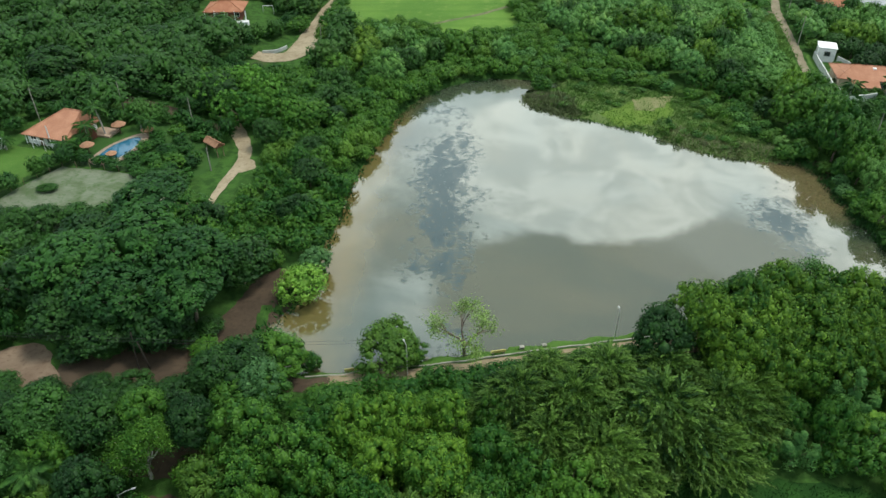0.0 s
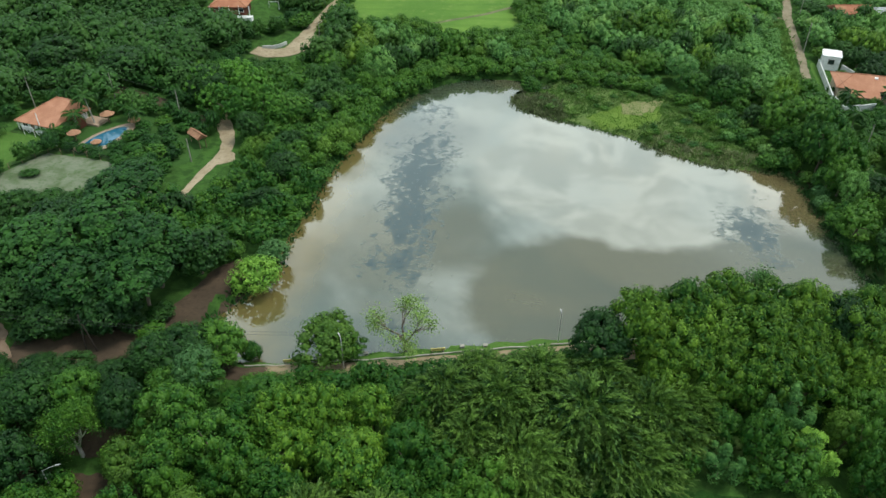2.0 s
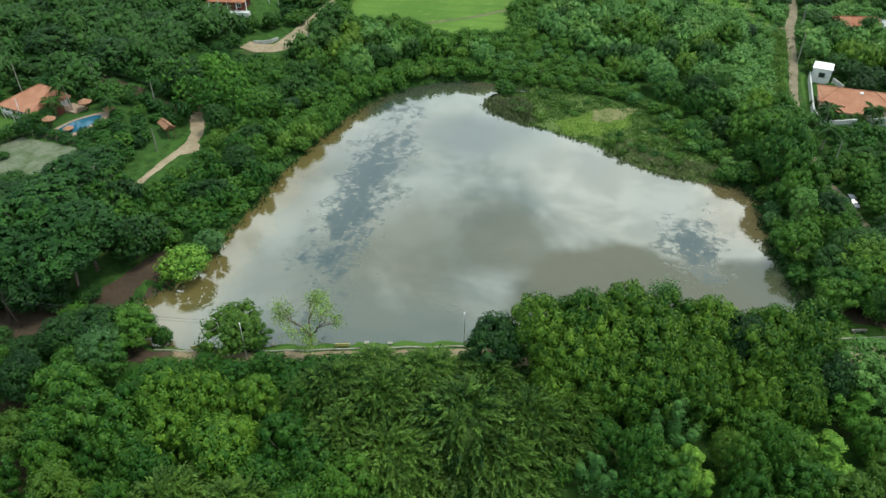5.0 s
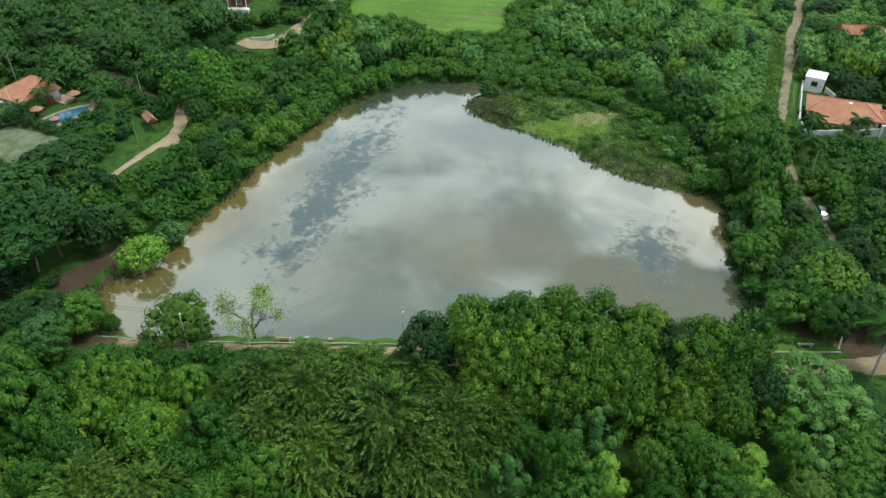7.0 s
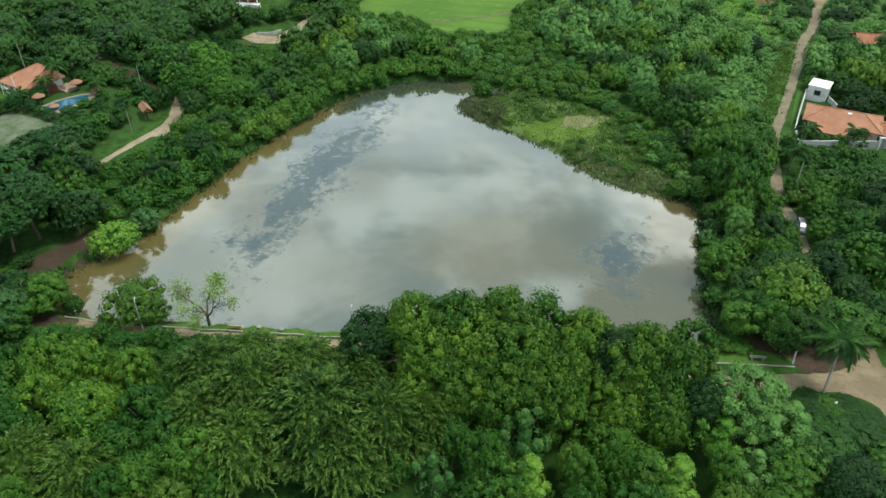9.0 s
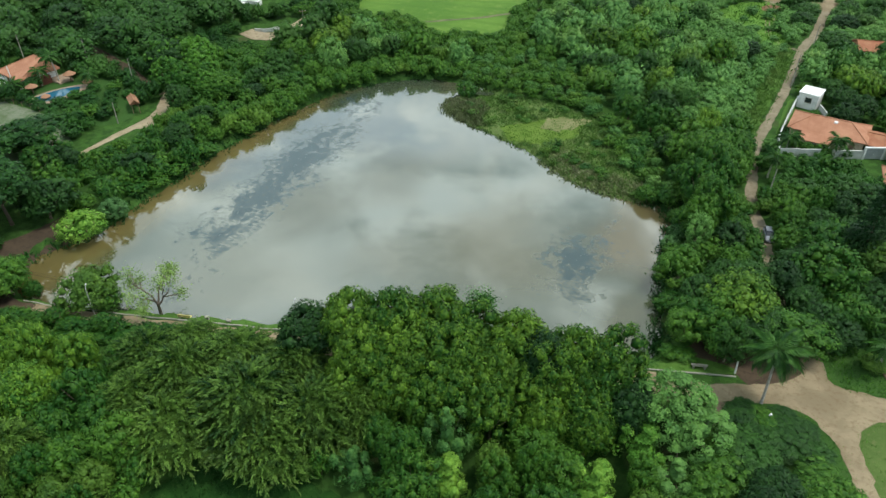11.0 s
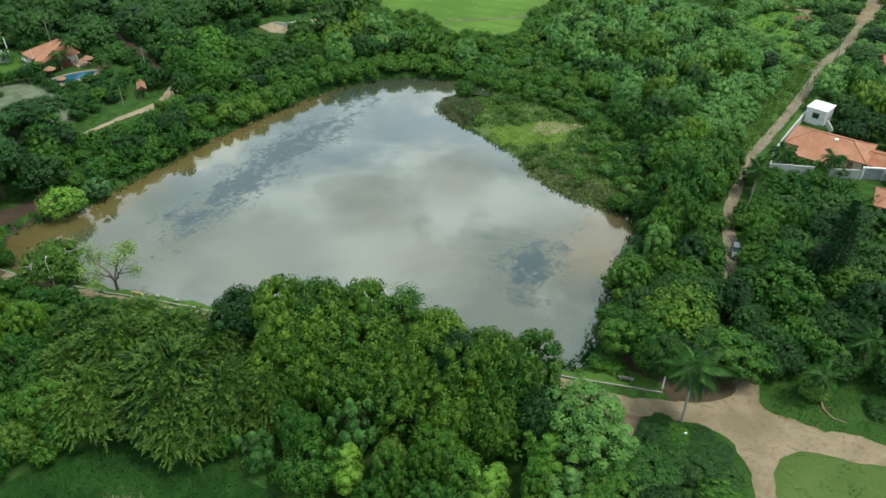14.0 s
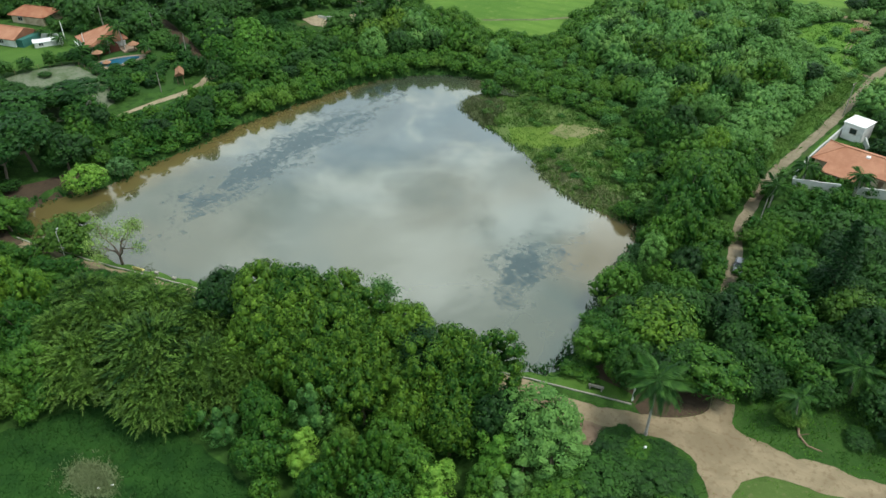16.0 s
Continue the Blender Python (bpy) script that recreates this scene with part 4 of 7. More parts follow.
def model(kind, variant, near):
    """The meshes of one tree of a kind, built once: radius R0 and height STATURE R0; near ones have more and finer leaves."""
    key = (kind, variant, near)
    if key not in MODELS:
        name, label, cat, leaf, bark, n, per, size, squash, lumpy, flat, core, spread = KINDS[kind]
        rng = np.random.default_rng(sum(map(ord, kind)) * 17 + variant)
        R = NOMINAL.get(kind, 4.0)
        top = STATURE.get(kind, 1.8) * R
        c, rc, mid = (crown_leaders if kind in ("slim", "lime") else crown_shape)(rng, n, R, top, squash, lumpy, spread)
        v, f = clumped(rng, c, rc, int(per * (1.25 if near else 0.72)), size * (0.88 if near else 1.0), mid, 0.62, flat, core + (0.0 if near else 0.03), 0.0 if kind in OPEN else (0.36 if kind in ("pale", "slim", "lime") else 0.48), not near)
        low = kind in ("shrub", "bush", "thicket", "brush")
        rows = trunk_rows(rng, c, 0.6, 0.05 if low else 0.055 * R, 5 if low else 6, 0.2 if low else 0.5)
        tv, tf = tubes(rows, 5)
        MODELS[key] = (raw_mesh("crown", v, f, MAT[leaf], True), raw_mesh("trunk", tv, tf, MAT[bark], True), R, v, f)
    return MODELS[key]


def set_tree(kind, x, y, top, R, variant=None, turn=None, label=""):
    """One tree: its highest point top metres above the water, crown radius R."""
    rng = np.random.default_rng(int(abs(x * 131 + y * 977)) + 7)
    variant = int(rng.integers(0, 5 if kind in ("mid", "deep", "shrub") else 3)) if variant is None else variant
    crown, trunk, R0, _, _ = model(kind, variant, bool(y < 72 + 0.18 * x))
    name, text, cat = KINDS[kind][:3]
    z = ground_z(x, y)
    tall = max(top - z, 0.8)
    m = Matrix.LocRotScale((x, y, z), Euler((0, 0, rng.uniform(0, 6.28) if turn is None else turn)), (R / R0, R / R0 * rng.uniform(0.9, 1.1), tall / (STATURE.get(kind, 1.8) * R0)))
    ob = thing(name, label or text, cat, m, "trees round the pond" if cat == "tree" else "shrubs round the pond")
    part("trunk", trunk, None, ob), part("crown", crown, None, ob)
    return ob


# crowns that stand out, area by area: x, y, height of the crown's middle, radius
PLANTED = []


def plant(kind, rows):
    for x, y, zc, R in rows:
        set_tree(kind, x, y, zc + 0.45 * R, R)
        PLANTED.append((x, y, R))


plant("mango", [(32.5, 66.2, 9.5, 4.3), (37.6, 67.6, 10.1, 4.3), (42.9, 69.4, 10.1, 4.3), (37.4, 62.9, 7.1, 4), (43.2, 64.7, 8.3, 4.5), (47.4, 67.9, 9.7, 4), (52.7, 69.8, 9.2, 4.0),
                (49.3, 64.4, 6.8, 3.5), (60.0, 69.2, 9.4, 3.9), (64.3, 69.6, 9.4, 4.0), (62.3, 65.6, 6.3, 3.5), (55.3, 63.6, 5.1, 3), (34.6, 60.0, 4.6, 3.5)])
plant("mango", [(40.4, 65.6, 8.9, 4.2), (46.0, 66.0, 8.8, 4.2), (35.0, 63.4, 7.6, 4.0), (52.0, 66.2, 7.8, 3.8), (58.0, 66.4, 7.8, 3.8), (46.4, 62.0, 6.2, 3.8), (40.2, 60.6, 5.2, 3.6), (52.0, 61.6, 5.4, 3.6), (58.0, 62.6, 5.2, 3.4), (63.0, 63.0, 4.6, 3.2)])
plant("deep", [(27.4, 64.9, 7.3, 3.8), (56.4, 68.0, 8.6, 3.8), (67.5, 66.5, 5.3, 3.4)])
plant("pale", [(74.8, 65.4, 5.0, 3.4), (72.6, 67.5, 6.2, 4.2)])
plant("slim", [(48.1, 57.1, 5, 3), (39.3, 50.8, 2.5, 2.5), (73.0, 59.9, 3, 3)])
plant("lime", [(50.0, 52.6, 2.5, 2.6), (69.6, 62.2, 4, 3), (65.2, 56.2, 2.5, 3)])
plant("sunny", [(-6.3, 52.6, 5.5, 3.2), (0.3, 53.7, 5, 3), (-7.1, 47.4, 5, 3.2), (0.1, 47.3, 5, 3.2)])
plant("mid", [(-13.3, 50.5, 5, 3), (4.9, 49.4, 4, 3), (-7.8, 43.1, 4, 3.2), (-20.6, 56.5, 4, 3.2),
              (77.8, 62.6, 2, 3.5), (82.2, 69.6, 1.2, 2.2), (57.5, 59.4, 3, 3), (60.7, 57.8, 2, 3), (43.9, 60.4, 4, 3), (8.8, 47.0, 3, 3), (4.2, 44.4, 3, 3), (-24.5, 56.3, 3.6, 2.6)])
plant("deep", [(-44.2, 52.0, 6, 3.5), (-38.4, 51.2, 6, 3.5), (-28.1, 51.8, 5.6, 3.0)])
plant("deep", [(-27.4, 60.0, 4.6, 3.6), (-23.6, 61.4, 5.0, 3.6)])
plant("mid", [(-33.2, 52.5, 6.2, 3.0), (-20.6, 50.4, 6, 4), (-14.3, 47.5, 5, 4), (-20.4, 45.5, 4, 3.5), (-10.6, 44.8, 3, 3.5)])
plant("sunny", [(-9.8, 50.4, 6, 3.5), (-5.1, 51.2, 6, 3.5), (-1.4, 46.8, 5, 4)])
plant("mid", [(-19.6, 62.6, 4.6, 3.6)])
plant("deep", [(-37.0, 44.5, 4.5, 3.4), (-47.5, 46.0, 5.0, 3.8)])
plant("grey", [(-21.4, 57.4, 5.6, 3.0)])
plant("spreading", [(-49.3, 75.9, 9, 6), (-42.0, 79.2, 9.5, 6), (-33.5, 76.5, 9.5, 6), (-41.5, 69.8, 8, 5.5), (-32.8, 70.8, 8, 5.2)])
plant("deep", [(-48.4, 68.8, 6, 4.6), (-42.8, 65.8, 5, 4.0), (-36.3, 66.7, 6, 4.0), (-54.7, 74.8, 7, 5), (-28.9, 80.1, 6, 4.2), (-52.7, 86.0, 6, 5), (-37.5, 93.0, 4.6, 3.4)])
plant("soft", [(-19.8, 78.0, 3.7, 3.5)])
plant("grey", [(-18.9, 84.0, 2.7, 2.6)])
plant("mid", [(75.2, 84.2, 5.2, 3.2), (72.4, 83.0, 4.6, 3.0), (76.8, 81.6, 6.0, 2.8)])
plant("deep", [(80.4, 83.6, 5.6, 2.9), (77.8, 80.6, 6.2, 2.5)])
plant("olive", [(-6.4, 64.3, 4.6, 4.0)])
plant("mid", [(-16.5, 63.5, 2.2, 1.4), (-3.9, 64.2, 2.4, 2.0)])
plant("mid", [(71.2, 96.2, 5, 3.5), (77.4, 86.6, 6.6, 3.8), (72.4, 86.2, 4.4, 2.5), (91.9, 110.2, 5, 4), (93.9, 93.4, 4.5, 3.2), (97.0, 91.9, 3.5, 2.6), (90.9, 91.4, 4, 2.6), (70.6, 131.8, 7, 4.5), (73.0, 122.0, 6, 4),
              (77.8, 117.3, 4, 3), (87.4, 117.7, 4, 3), (88.8, 122.8, 4, 3.2)])
plant("mid", [(77.4, 139.0, 7.2, 3.8), (76.6, 132.4, 8.4, 4.4), (76.8, 126.0, 7.4, 4.0), (78.4, 145.0, 5.6, 3.0), (73.6, 129.6, 8.6, 4.6)])
plant("mid", [(80.2, 139.8, 5.0, 2.7), (79.6, 146.6, 4.2, 2.4), (80.0, 134.0, 5.4, 2.6)])
plant("deep", [(80.4, 73.2, 0.5, 1.4), (84.6, 73.4, 0.6, 1.6), (86.9, 71.6, 0.6, 1.7), (79.6, 71.4, 1.0, 2.2), (85.0, 70.8, 1.0, 2.3), (87.2, 67.6, 1.0, 2.2)])
plant("mid", [(82.4, 71.8, 0.8, 2.0), (87.6, 65.0, 1.2, 2.6)])
plant("deep", [(84.2, 68.4, 1.3, 2.5), (81.4, 67.0, 2.2, 2.8)])
plant("olive", [(13.4, 40.4, 1.2, 2.5), (10.4, 37.6, 1.0, 2.8)])
plant("mid", [(16.6, 43.6, 1.2, 2.2), (8.8, 42.0, 2.2, 3.0)])
plant("mango", [(79.4, 88.0, 6.6, 5.2)])
plant("mid", [(91.0, 99.6, 6.4, 4.8)])
plant("mid", [(85.4, 85.6, 4.4, 4.4)])
plant("deep", [(87.4, 88.0, 3.8, 2.7), (90.8, 86.8, 3.0, 1.9)])
plant("deep", [(88.6, 90.6, 4.4, 2.9), (98.2, 90.4, 3.4, 2.6), (104.6, 91.0, 4.4, 3.2)])
plant("deep", [(107.5, 87.6, 2.6, 2.6), (103.2, 86.0, 1.4, 1.7), (110.0, 92.0, 5, 3.6)])
plant("deep", [(82.0, 85.4, 5.8, 3.2), (101.7, 101.6, 6.5, 4), (95.4, 109.2, 6, 3.5), (99.6, 124.4, 5, 4), (96.3, 125.1, 5, 4), (83.8, 67.4, 1.0, 2.2), (79.4, 68.2, 1.4, 2.4), (80.2, 64.0, 2.6, 3.6)])
plant("olive", [(98.6, 105.5, 6, 4), (95.8, 85.4, 1.6, 1.8)])
plant("deep", [(-67.2, 145.6, 8, 6.5), (-85.7, 148.9, 8, 6), (-84.7, 167.5, 8, 6), (-57.1, 152.3, 8, 5), (-104.8, 174.8, 7, 6), (-68.2, 170.5, 7, 5), (-84.5, 139.0, 5, 4), (-46.0, 137.2, 8, 5)])
plant("mid", [(-35.1, 135.7, 7, 4), (-27.3, 129.7, 6, 4.5), (-23.9, 156.9, 5, 4), (-38.5, 188.6, 3.6, 3.0), (-46.7, 183.2, 2, 2)])
plant("sunny", [(56.2, 185.0, 8.0, 5.2), (75.4, 184.8, 7.4, 4.2), (73.3, 139.6, 8.2, 3.6)])
plant("mango", [(47.0, 184.8, 7, 5)])
plant("deep", [(82.0, 196.0, 4, 3.4), (103.5, 209.0, 4, 4), (49.6, 217.7, 5, 4), (96.6, 222.0, 5, 3.6), (97.6, 230.0, 5, 3.8), (107, 222, 5, 4), (92.0, 256, 6, 4), (98.0, 257, 6.4, 4), (103.0, 259, 6.4, 4), (87, 255, 5, 3.4)])
plant("plume", [(-46.0, 138.5, 8.0, 4.6), (-41.2, 141.5, 8.8, 4.8), (-35.4, 134.8, 8.2, 4.6), (-38.4, 130.8, 7.0, 4.0), (-30.0, 129.0, 6.8, 4.2), (-43.6, 133.4, 7.0, 3.6)])
plant("deep", [(-66.5, 91.1, 5, 3.2), (-62.0, 92.0, 5, 3.2), (-57.6, 93.0, 4.6, 3.0), (-53.4, 91.4, 5, 3.6), (-66.2, 102.0, 3.6, 1.7), (-72.0, 92.5, 4.6, 3.4), (-72.0, 88.0, 4.6, 3.4)])
plant("spreading", [(-46.0, 95.2, 6.2, 5.8)])
plant("mid", [(-40.6, 92.6, 5.0, 4.2), (-49.6, 95.4, 4.6, 3.4), (-39.4, 94.6, 4.2, 2.8)])
plant("grey", [(69.6, 105.0, 1.8, 1.6), (70.4, 108.0, 2.2, 1.5)])
plant("pale", [(73.2, 104.5, 7.0, 2.0)])
plant("mid", [(72.8, 117.0, 8.6, 3.6), (75.0, 112.5, 8.0, 3.4), (75.0, 120.5, 9.6, 3.8), (73.2, 108.4, 7.0, 2.8), (72.0, 110.5, 4.4, 2.6), (87.2, 113.6, 4.0, 2.3), (87.0, 116.9, 4.8, 2.5), (86.6, 109.0, 3.8, 2.2)])
plant("deep", [(-46.5, 65.4, 2.2, 2.5), (-42.0, 65.9, 2.2, 2.4), (-38.0, 66.6, 2.4, 2.5), (-34.2, 67.6, 2.2, 2.3), (-30.8, 69.6, 2.0, 2.1), (-69.0, 114.4, 5.2, 1.9), (-67.2, 117.6, 5.4, 1.7)])
plant("deep", [(86.4, 101.8, 4.6, 3.0), (85.2, 97.0, 5.0, 3.2), (87.4, 93.4, 4.6, 2.8), (81.0, 96.5, 5.0, 3.0), (92.6, 88.8, 3.6, 2.4), (96.4, 96.0, 4.6, 3.0), (100.5, 97.6, 4.4, 3.0)])
plant("deep", [(-46.5, 56.6, 3.2, 3.0), (-41.0, 57.2, 3.2, 2.8), (-36.4, 57.0, 3.4, 2.8), (-31.6, 57.4, 3.0, 2.8), (-50.5, 53.0, 4.6, 3.4), (-52.5, 58.0, 2.4, 2.6)])
plant("shrub", [(-61.0, 110.6, 4.6, 1.4), (-55.0, 116.4, 4.2, 1.7), (-48.6, 112.6, 3.2, 2.1), (-51.6, 124.4, 3.6, 1.8), (-46.2, 116.4, 2.6, 1.6), (-66.4, 116.6, 5.0, 1.4), (-50.6, 110.0, 3.6, 1.6), (-49.8, 114.6, 3.2, 1.7)])
plant("bush", [(-58.6, 110.2, 4.4, 1.5), (-55.6, 112.6, 4.3, 1.8), (-52.6, 112.6, 3.9, 1.9), (-51.4, 116.6, 3.4, 2.0), (-48.2, 118.6, 2.8, 1.8), (-54.0, 121.4, 4.2, 1.6), (-63.6, 111.0, 4.8, 1.3), (-65.0, 112.6, 4.8, 1.3), (-54.6, 109.6, 4.0, 1.5), (-47.6, 123.8, 2.6, 1.6), (-53.4, 118.6, 4.0, 1.5), (-50.0, 121.4, 3.2, 1.6), (-46.0, 113.8, 2.6, 1.7), (-45.6, 108.6, 2.8, 1.6), (-57.6, 109.0, 4.2, 1.3)])
plant("shrub", [(90.2, 147.6, 2.4, 1.5), (92.6, 146.6, 2.2, 1.4), (95.2, 145.6, 2.4, 1.6), (88.8, 140.6, 2.0, 1.5), (91.4, 140.4, 2.2, 1.6), (94.8, 141.6, 2.6, 1.8), (97.8, 141.6, 2.0, 1.5), (100.6, 142.0, 2.0, 1.5), (95.6, 164.8, 1.6, 1.3),
                (99.6, 163.6, 2.2, 1.8), (99.2, 146.4, 2.0, 1.4), (88.8, 153.6, 2.0, 1.1)])
plant("deep", [(101.0, 161.8, 4.4, 3.0), (104.4, 166.0, 4.6, 3.4), (101.4, 170.2, 4.6, 3.2), (99.4, 176.0, 4.2, 3.0)])
# low bushes that lean over the road on the dam
for i in range(19):
    x = -15.0 + i * 2.15
    set_tree("shrub", x, 63.6 + 0.178 * x - 2.9 - 0.5 * (i % 3), (2.3 if x < 3 else 1.9) + 0.35 * (i % 4), 1.5 + 0.15 * (i % 3))


def bamboo_mesh(seed, tall, reach, plumes=430, per=24):
    """A great clump of culms that arch outwards, each ending in a narrow feathered plume."""
    rng = np.random.default_rng(seed)
    V, Q, T, rows, n = [HULL_V * np.array([reach * 0.80, reach * 0.80, tall * 0.38]) + np.array([0, 0, tall * 0.36])], [], [HULL_F], [], len(HULL_V)
    up = np.array([0, 0, 1.0])
    for i in range(plumes):
        a, k = i * 2.39996 + rng.normal() * 0.1, math.sqrt((i + 0.5) / plumes)
        swell = 1 + 0.13 * math.sin(3 * a + seed) + 0.08 * math.sin(7 * a)
        bend = a + rng.normal() * 0.45
        out = np.array([math.cos(bend) * (0.30 + k) + 0.20, math.sin(bend) * (0.30 + k) - 0.36, 0])
        out /= np.linalg.norm(out)
        foot = np.array([math.cos(a), math.sin(a), 0]) * k * reach * swell
        start = foot + up * tall * (1 - 0.62 * k ** 2.4) * rng.uniform(0.80, 1.0)
        lead = out * (0.42 + 0.55 * k) + up * (1.15 - 0.50 * k)
        length = rng.uniform(1.3, 2.1)
        u = np.linspace(0.04, 1, per)[:, None]
        line = start + length * (lead * u + (out * 0.24 - up * 0.46) * u ** 2.2)
        t = unit(np.gradient(line, axis=0))
        side = unit(np.cross(t, rng.normal(size=(per, 3))))
        ax = unit(t * 0.8 + side * (0.62 - 0.34 * u) - up * 0.05)
        size = rng.uniform(0.55, 0.80, per) * (1.15 - 0.60 * u[:, 0])
        flat = unit(np.cross(ax, unit(rng.normal(size=ax.shape))) + up * 0.7)
        wide = unit(np.cross(flat, ax)) * size[:, None] * 0.14
        mid, j, base = line + ax * size[:, None] * 0.5, np.arange(per), n
        V.append(np.concatenate([line, np.stack([mid + wide, line + ax * size[:, None], mid - wide], 1).reshape(-1, 3)]))
        Q.append(np.column_stack([j, per + 3 * j, per + 3 * j + 1, per + 3 * j + 2]) + base)
        T.append(np.column_stack([j[:-1], j[1:], per + 3 * j[:-1]]) + base)
        n += 4 * per
        if i % 5 == 0:
            rows.append(([tuple(foot * 0.45 - up * 0.4), tuple(foot * 0.72 + up * start[2] * 0.6), tuple(start), tuple(line[-1])], [0.05, 0.04, 0.025, 0.008]))
    v, f = np.concatenate(V), [np.concatenate(T), np.concatenate(Q)]
    tv, tf = tubes(rows, 4)
    return raw_mesh("foliage", v, f, MAT["bamboo"]), raw_mesh("culm", tv, tf, MAT["lime"], True)


BAMBOO = [bamboo_mesh(40 + i, 8.0, 5.0) for i in range(3)]
for i, (x, y, top, R) in enumerate([(24.6, 53.6, 6.8, 6.4), (15.2, 54.6, 6.6, 5.2), (32.4, 55.2, 5.6, 4.8), (8.6, 56.4, 5.6, 4.2), (27.0, 60.0, 5.8, 4.2), (17.6, 48.6, 5.2, 5.0), (19.4, 59.4, 6.0, 4.4), (36.6, 57.4, 4.8, 3.6), (29.6, 50.4, 4.2, 4.4),
                                    (11.6, 50.2, 5.2, 4.0), (12.4, 60.4, 4.8, 3.2), (-3.9, 39.0, 5.0, 4.4), (2.6, 39.6, 4.6, 4.2)]):
    z = ground_z(x, y)
    ob = thing("bamboo_clump", "dense clump of arching feathery green bamboo", "bamboo", Matrix.LocRotScale((x, y, z), Euler((0, 0, (i * 0.37) % 1.1 - 0.55)), (R / 5.0, R / 5.0, (top - z) / 8.6)), "bamboo clumps")
    part("foliage", BAMBOO[i % 3][0], None, ob), part("culm", BAMBOO[i % 3][1], None, ob)
    PLANTED.append((x, y, R * 0.85))


def frond_mesh(seed, length=3.0, droop=1.0, pairs=17):
    """A feather-shaped palm leaf along +x."""
    rng = np.random.default_rng(seed)
    s = np.linspace(0, 1, 10)
    line = np.column_stack([length * (s - 0.10 * s ** 3), 0 * s, length * (0.42 * s - 0.76 * droop * s ** 2.0)])
    tv, tf = tubes([(line, np.linspace(0.035, 0.008, 10))], 4)
    u = np.repeat(np.linspace(0.14, 0.99, pairs), 2)
    side = np.tile([1.0, -1.0], pairs)
    p = np.column_stack([np.interp(u, s, line[:, 0]), 0 * u, np.interp(u, s, line[:, 2])])
    ax = unit(np.column_stack([0.55 + 0.6 * u, side, -0.45 - 0.25 * u + rng.normal(size=len(u)) * 0.1]))
    L = length * 0.34 * np.sin(np.pi * (0.18 + 0.78 * u))
    P = p + ax * L[:, None] * 0.5
    N = unit(np.cross(ax, np.column_stack([np.ones(len(u)), 0 * u, 0 * u])) * side[:, None] + np.array([0, 0, 0.2]))
    v, f = cards(P, N, L, 0.19, rng, ax, 0.0)
    return raw_mesh("frond", np.concatenate([tv, v]), [tf[0], f + len(tv)], MAT["palm"])


FRONDS = [frond_mesh(i, 3.0, 0.8 + 0.25 * i) for i in range(3)]


def set_palm(x, y, top, R, fronds=17, lean=(0.0, 0.0), label="palm with a slim trunk and drooping green fronds"):
    """top: height of the crown's heart above the water."""
    rng = np.random.default_rng(int(abs(x * 31 + y * 77)))
    z = ground_z(x, y)
    h = top - z
    ob = thing("palm_tree", label, "palm", pose(x, y, z, 0, 0, float(rng.uniform(0, 360))), "palms")
    s = np.linspace(0, 1, 8)
    line = np.column_stack([lean[0] * s ** 1.6, lean[1] * s ** 1.6, h * s - 0.4 * (1 - s)])
    tv, tf = tubes([(line, np.interp(s, [0, 0.12, 1], [0.26, 0.17, 0.12]))], 7)
    part("trunk", raw_mesh("trunk", tv, tf, MAT["palebark"], True), None, ob)
    for i in range(fronds):
        e = -48 + 90 * (i / fronds) + rng.normal() * 5
        f = part("frond", FRONDS[i % 3], None, ob)
        k = R / 3.0 * rng.uniform(0.85, 1.1)
        f.matrix_basis = Matrix.LocRotScale(Vector(line[-1]), Euler((0, radians(-e * 0.8), i * 2.39996)), (k, k, k))
    PLANTED.append((x, y, R * 0.6))


for x, y, top, R, n, lean in [(82.2, 74.8, 8.9, 4.0, 22, (0.2, 0.5)), (101.4, 92.8, 5.6, 3.6, 18, (0.3, 0)), (96.4, 85.4, 5.2, 2.8, 14, (0.6, 0)), (85.0, 133.2, 5.4, 3.0, 17, (0, 0.3)), (88.6, 144.2, 4.8, 3.0, 17, (0, 0)),
                              (97.2, 144.9, 5.2, 2.8, 17, (0.3, 0)), (-64.6, 122.4, 9.4, 3.0, 17, (0.3, 0.6)), (-67.1, 112.5, 6.6, 2.7, 16, (0, 0)), (-55.7, 122.5, 6.6, 2.8, 16, (0, 0)), (-66.6, 119.4, 7.0, 2.6, 15, (0.2, 0)),
                              (-80.4, 116.2, 5.8, 2.4, 14, (0, 0)), (-42.7, 45.6, 3.4, 3.4, 20, (0, 0)), (-58.6, 125.0, 6.2, 2.2, 14, (0, 0)), (-89.0, 116.5, 6.0, 2.0, 13, (0, 0)), (-86.0, 117.5, 5.6, 2.0, 13, (0, 0)), (106.5, 97.0, 5.5, 3.0, 15, (0, 0))]:
    set_palm(x, y, top, R, n, lean)


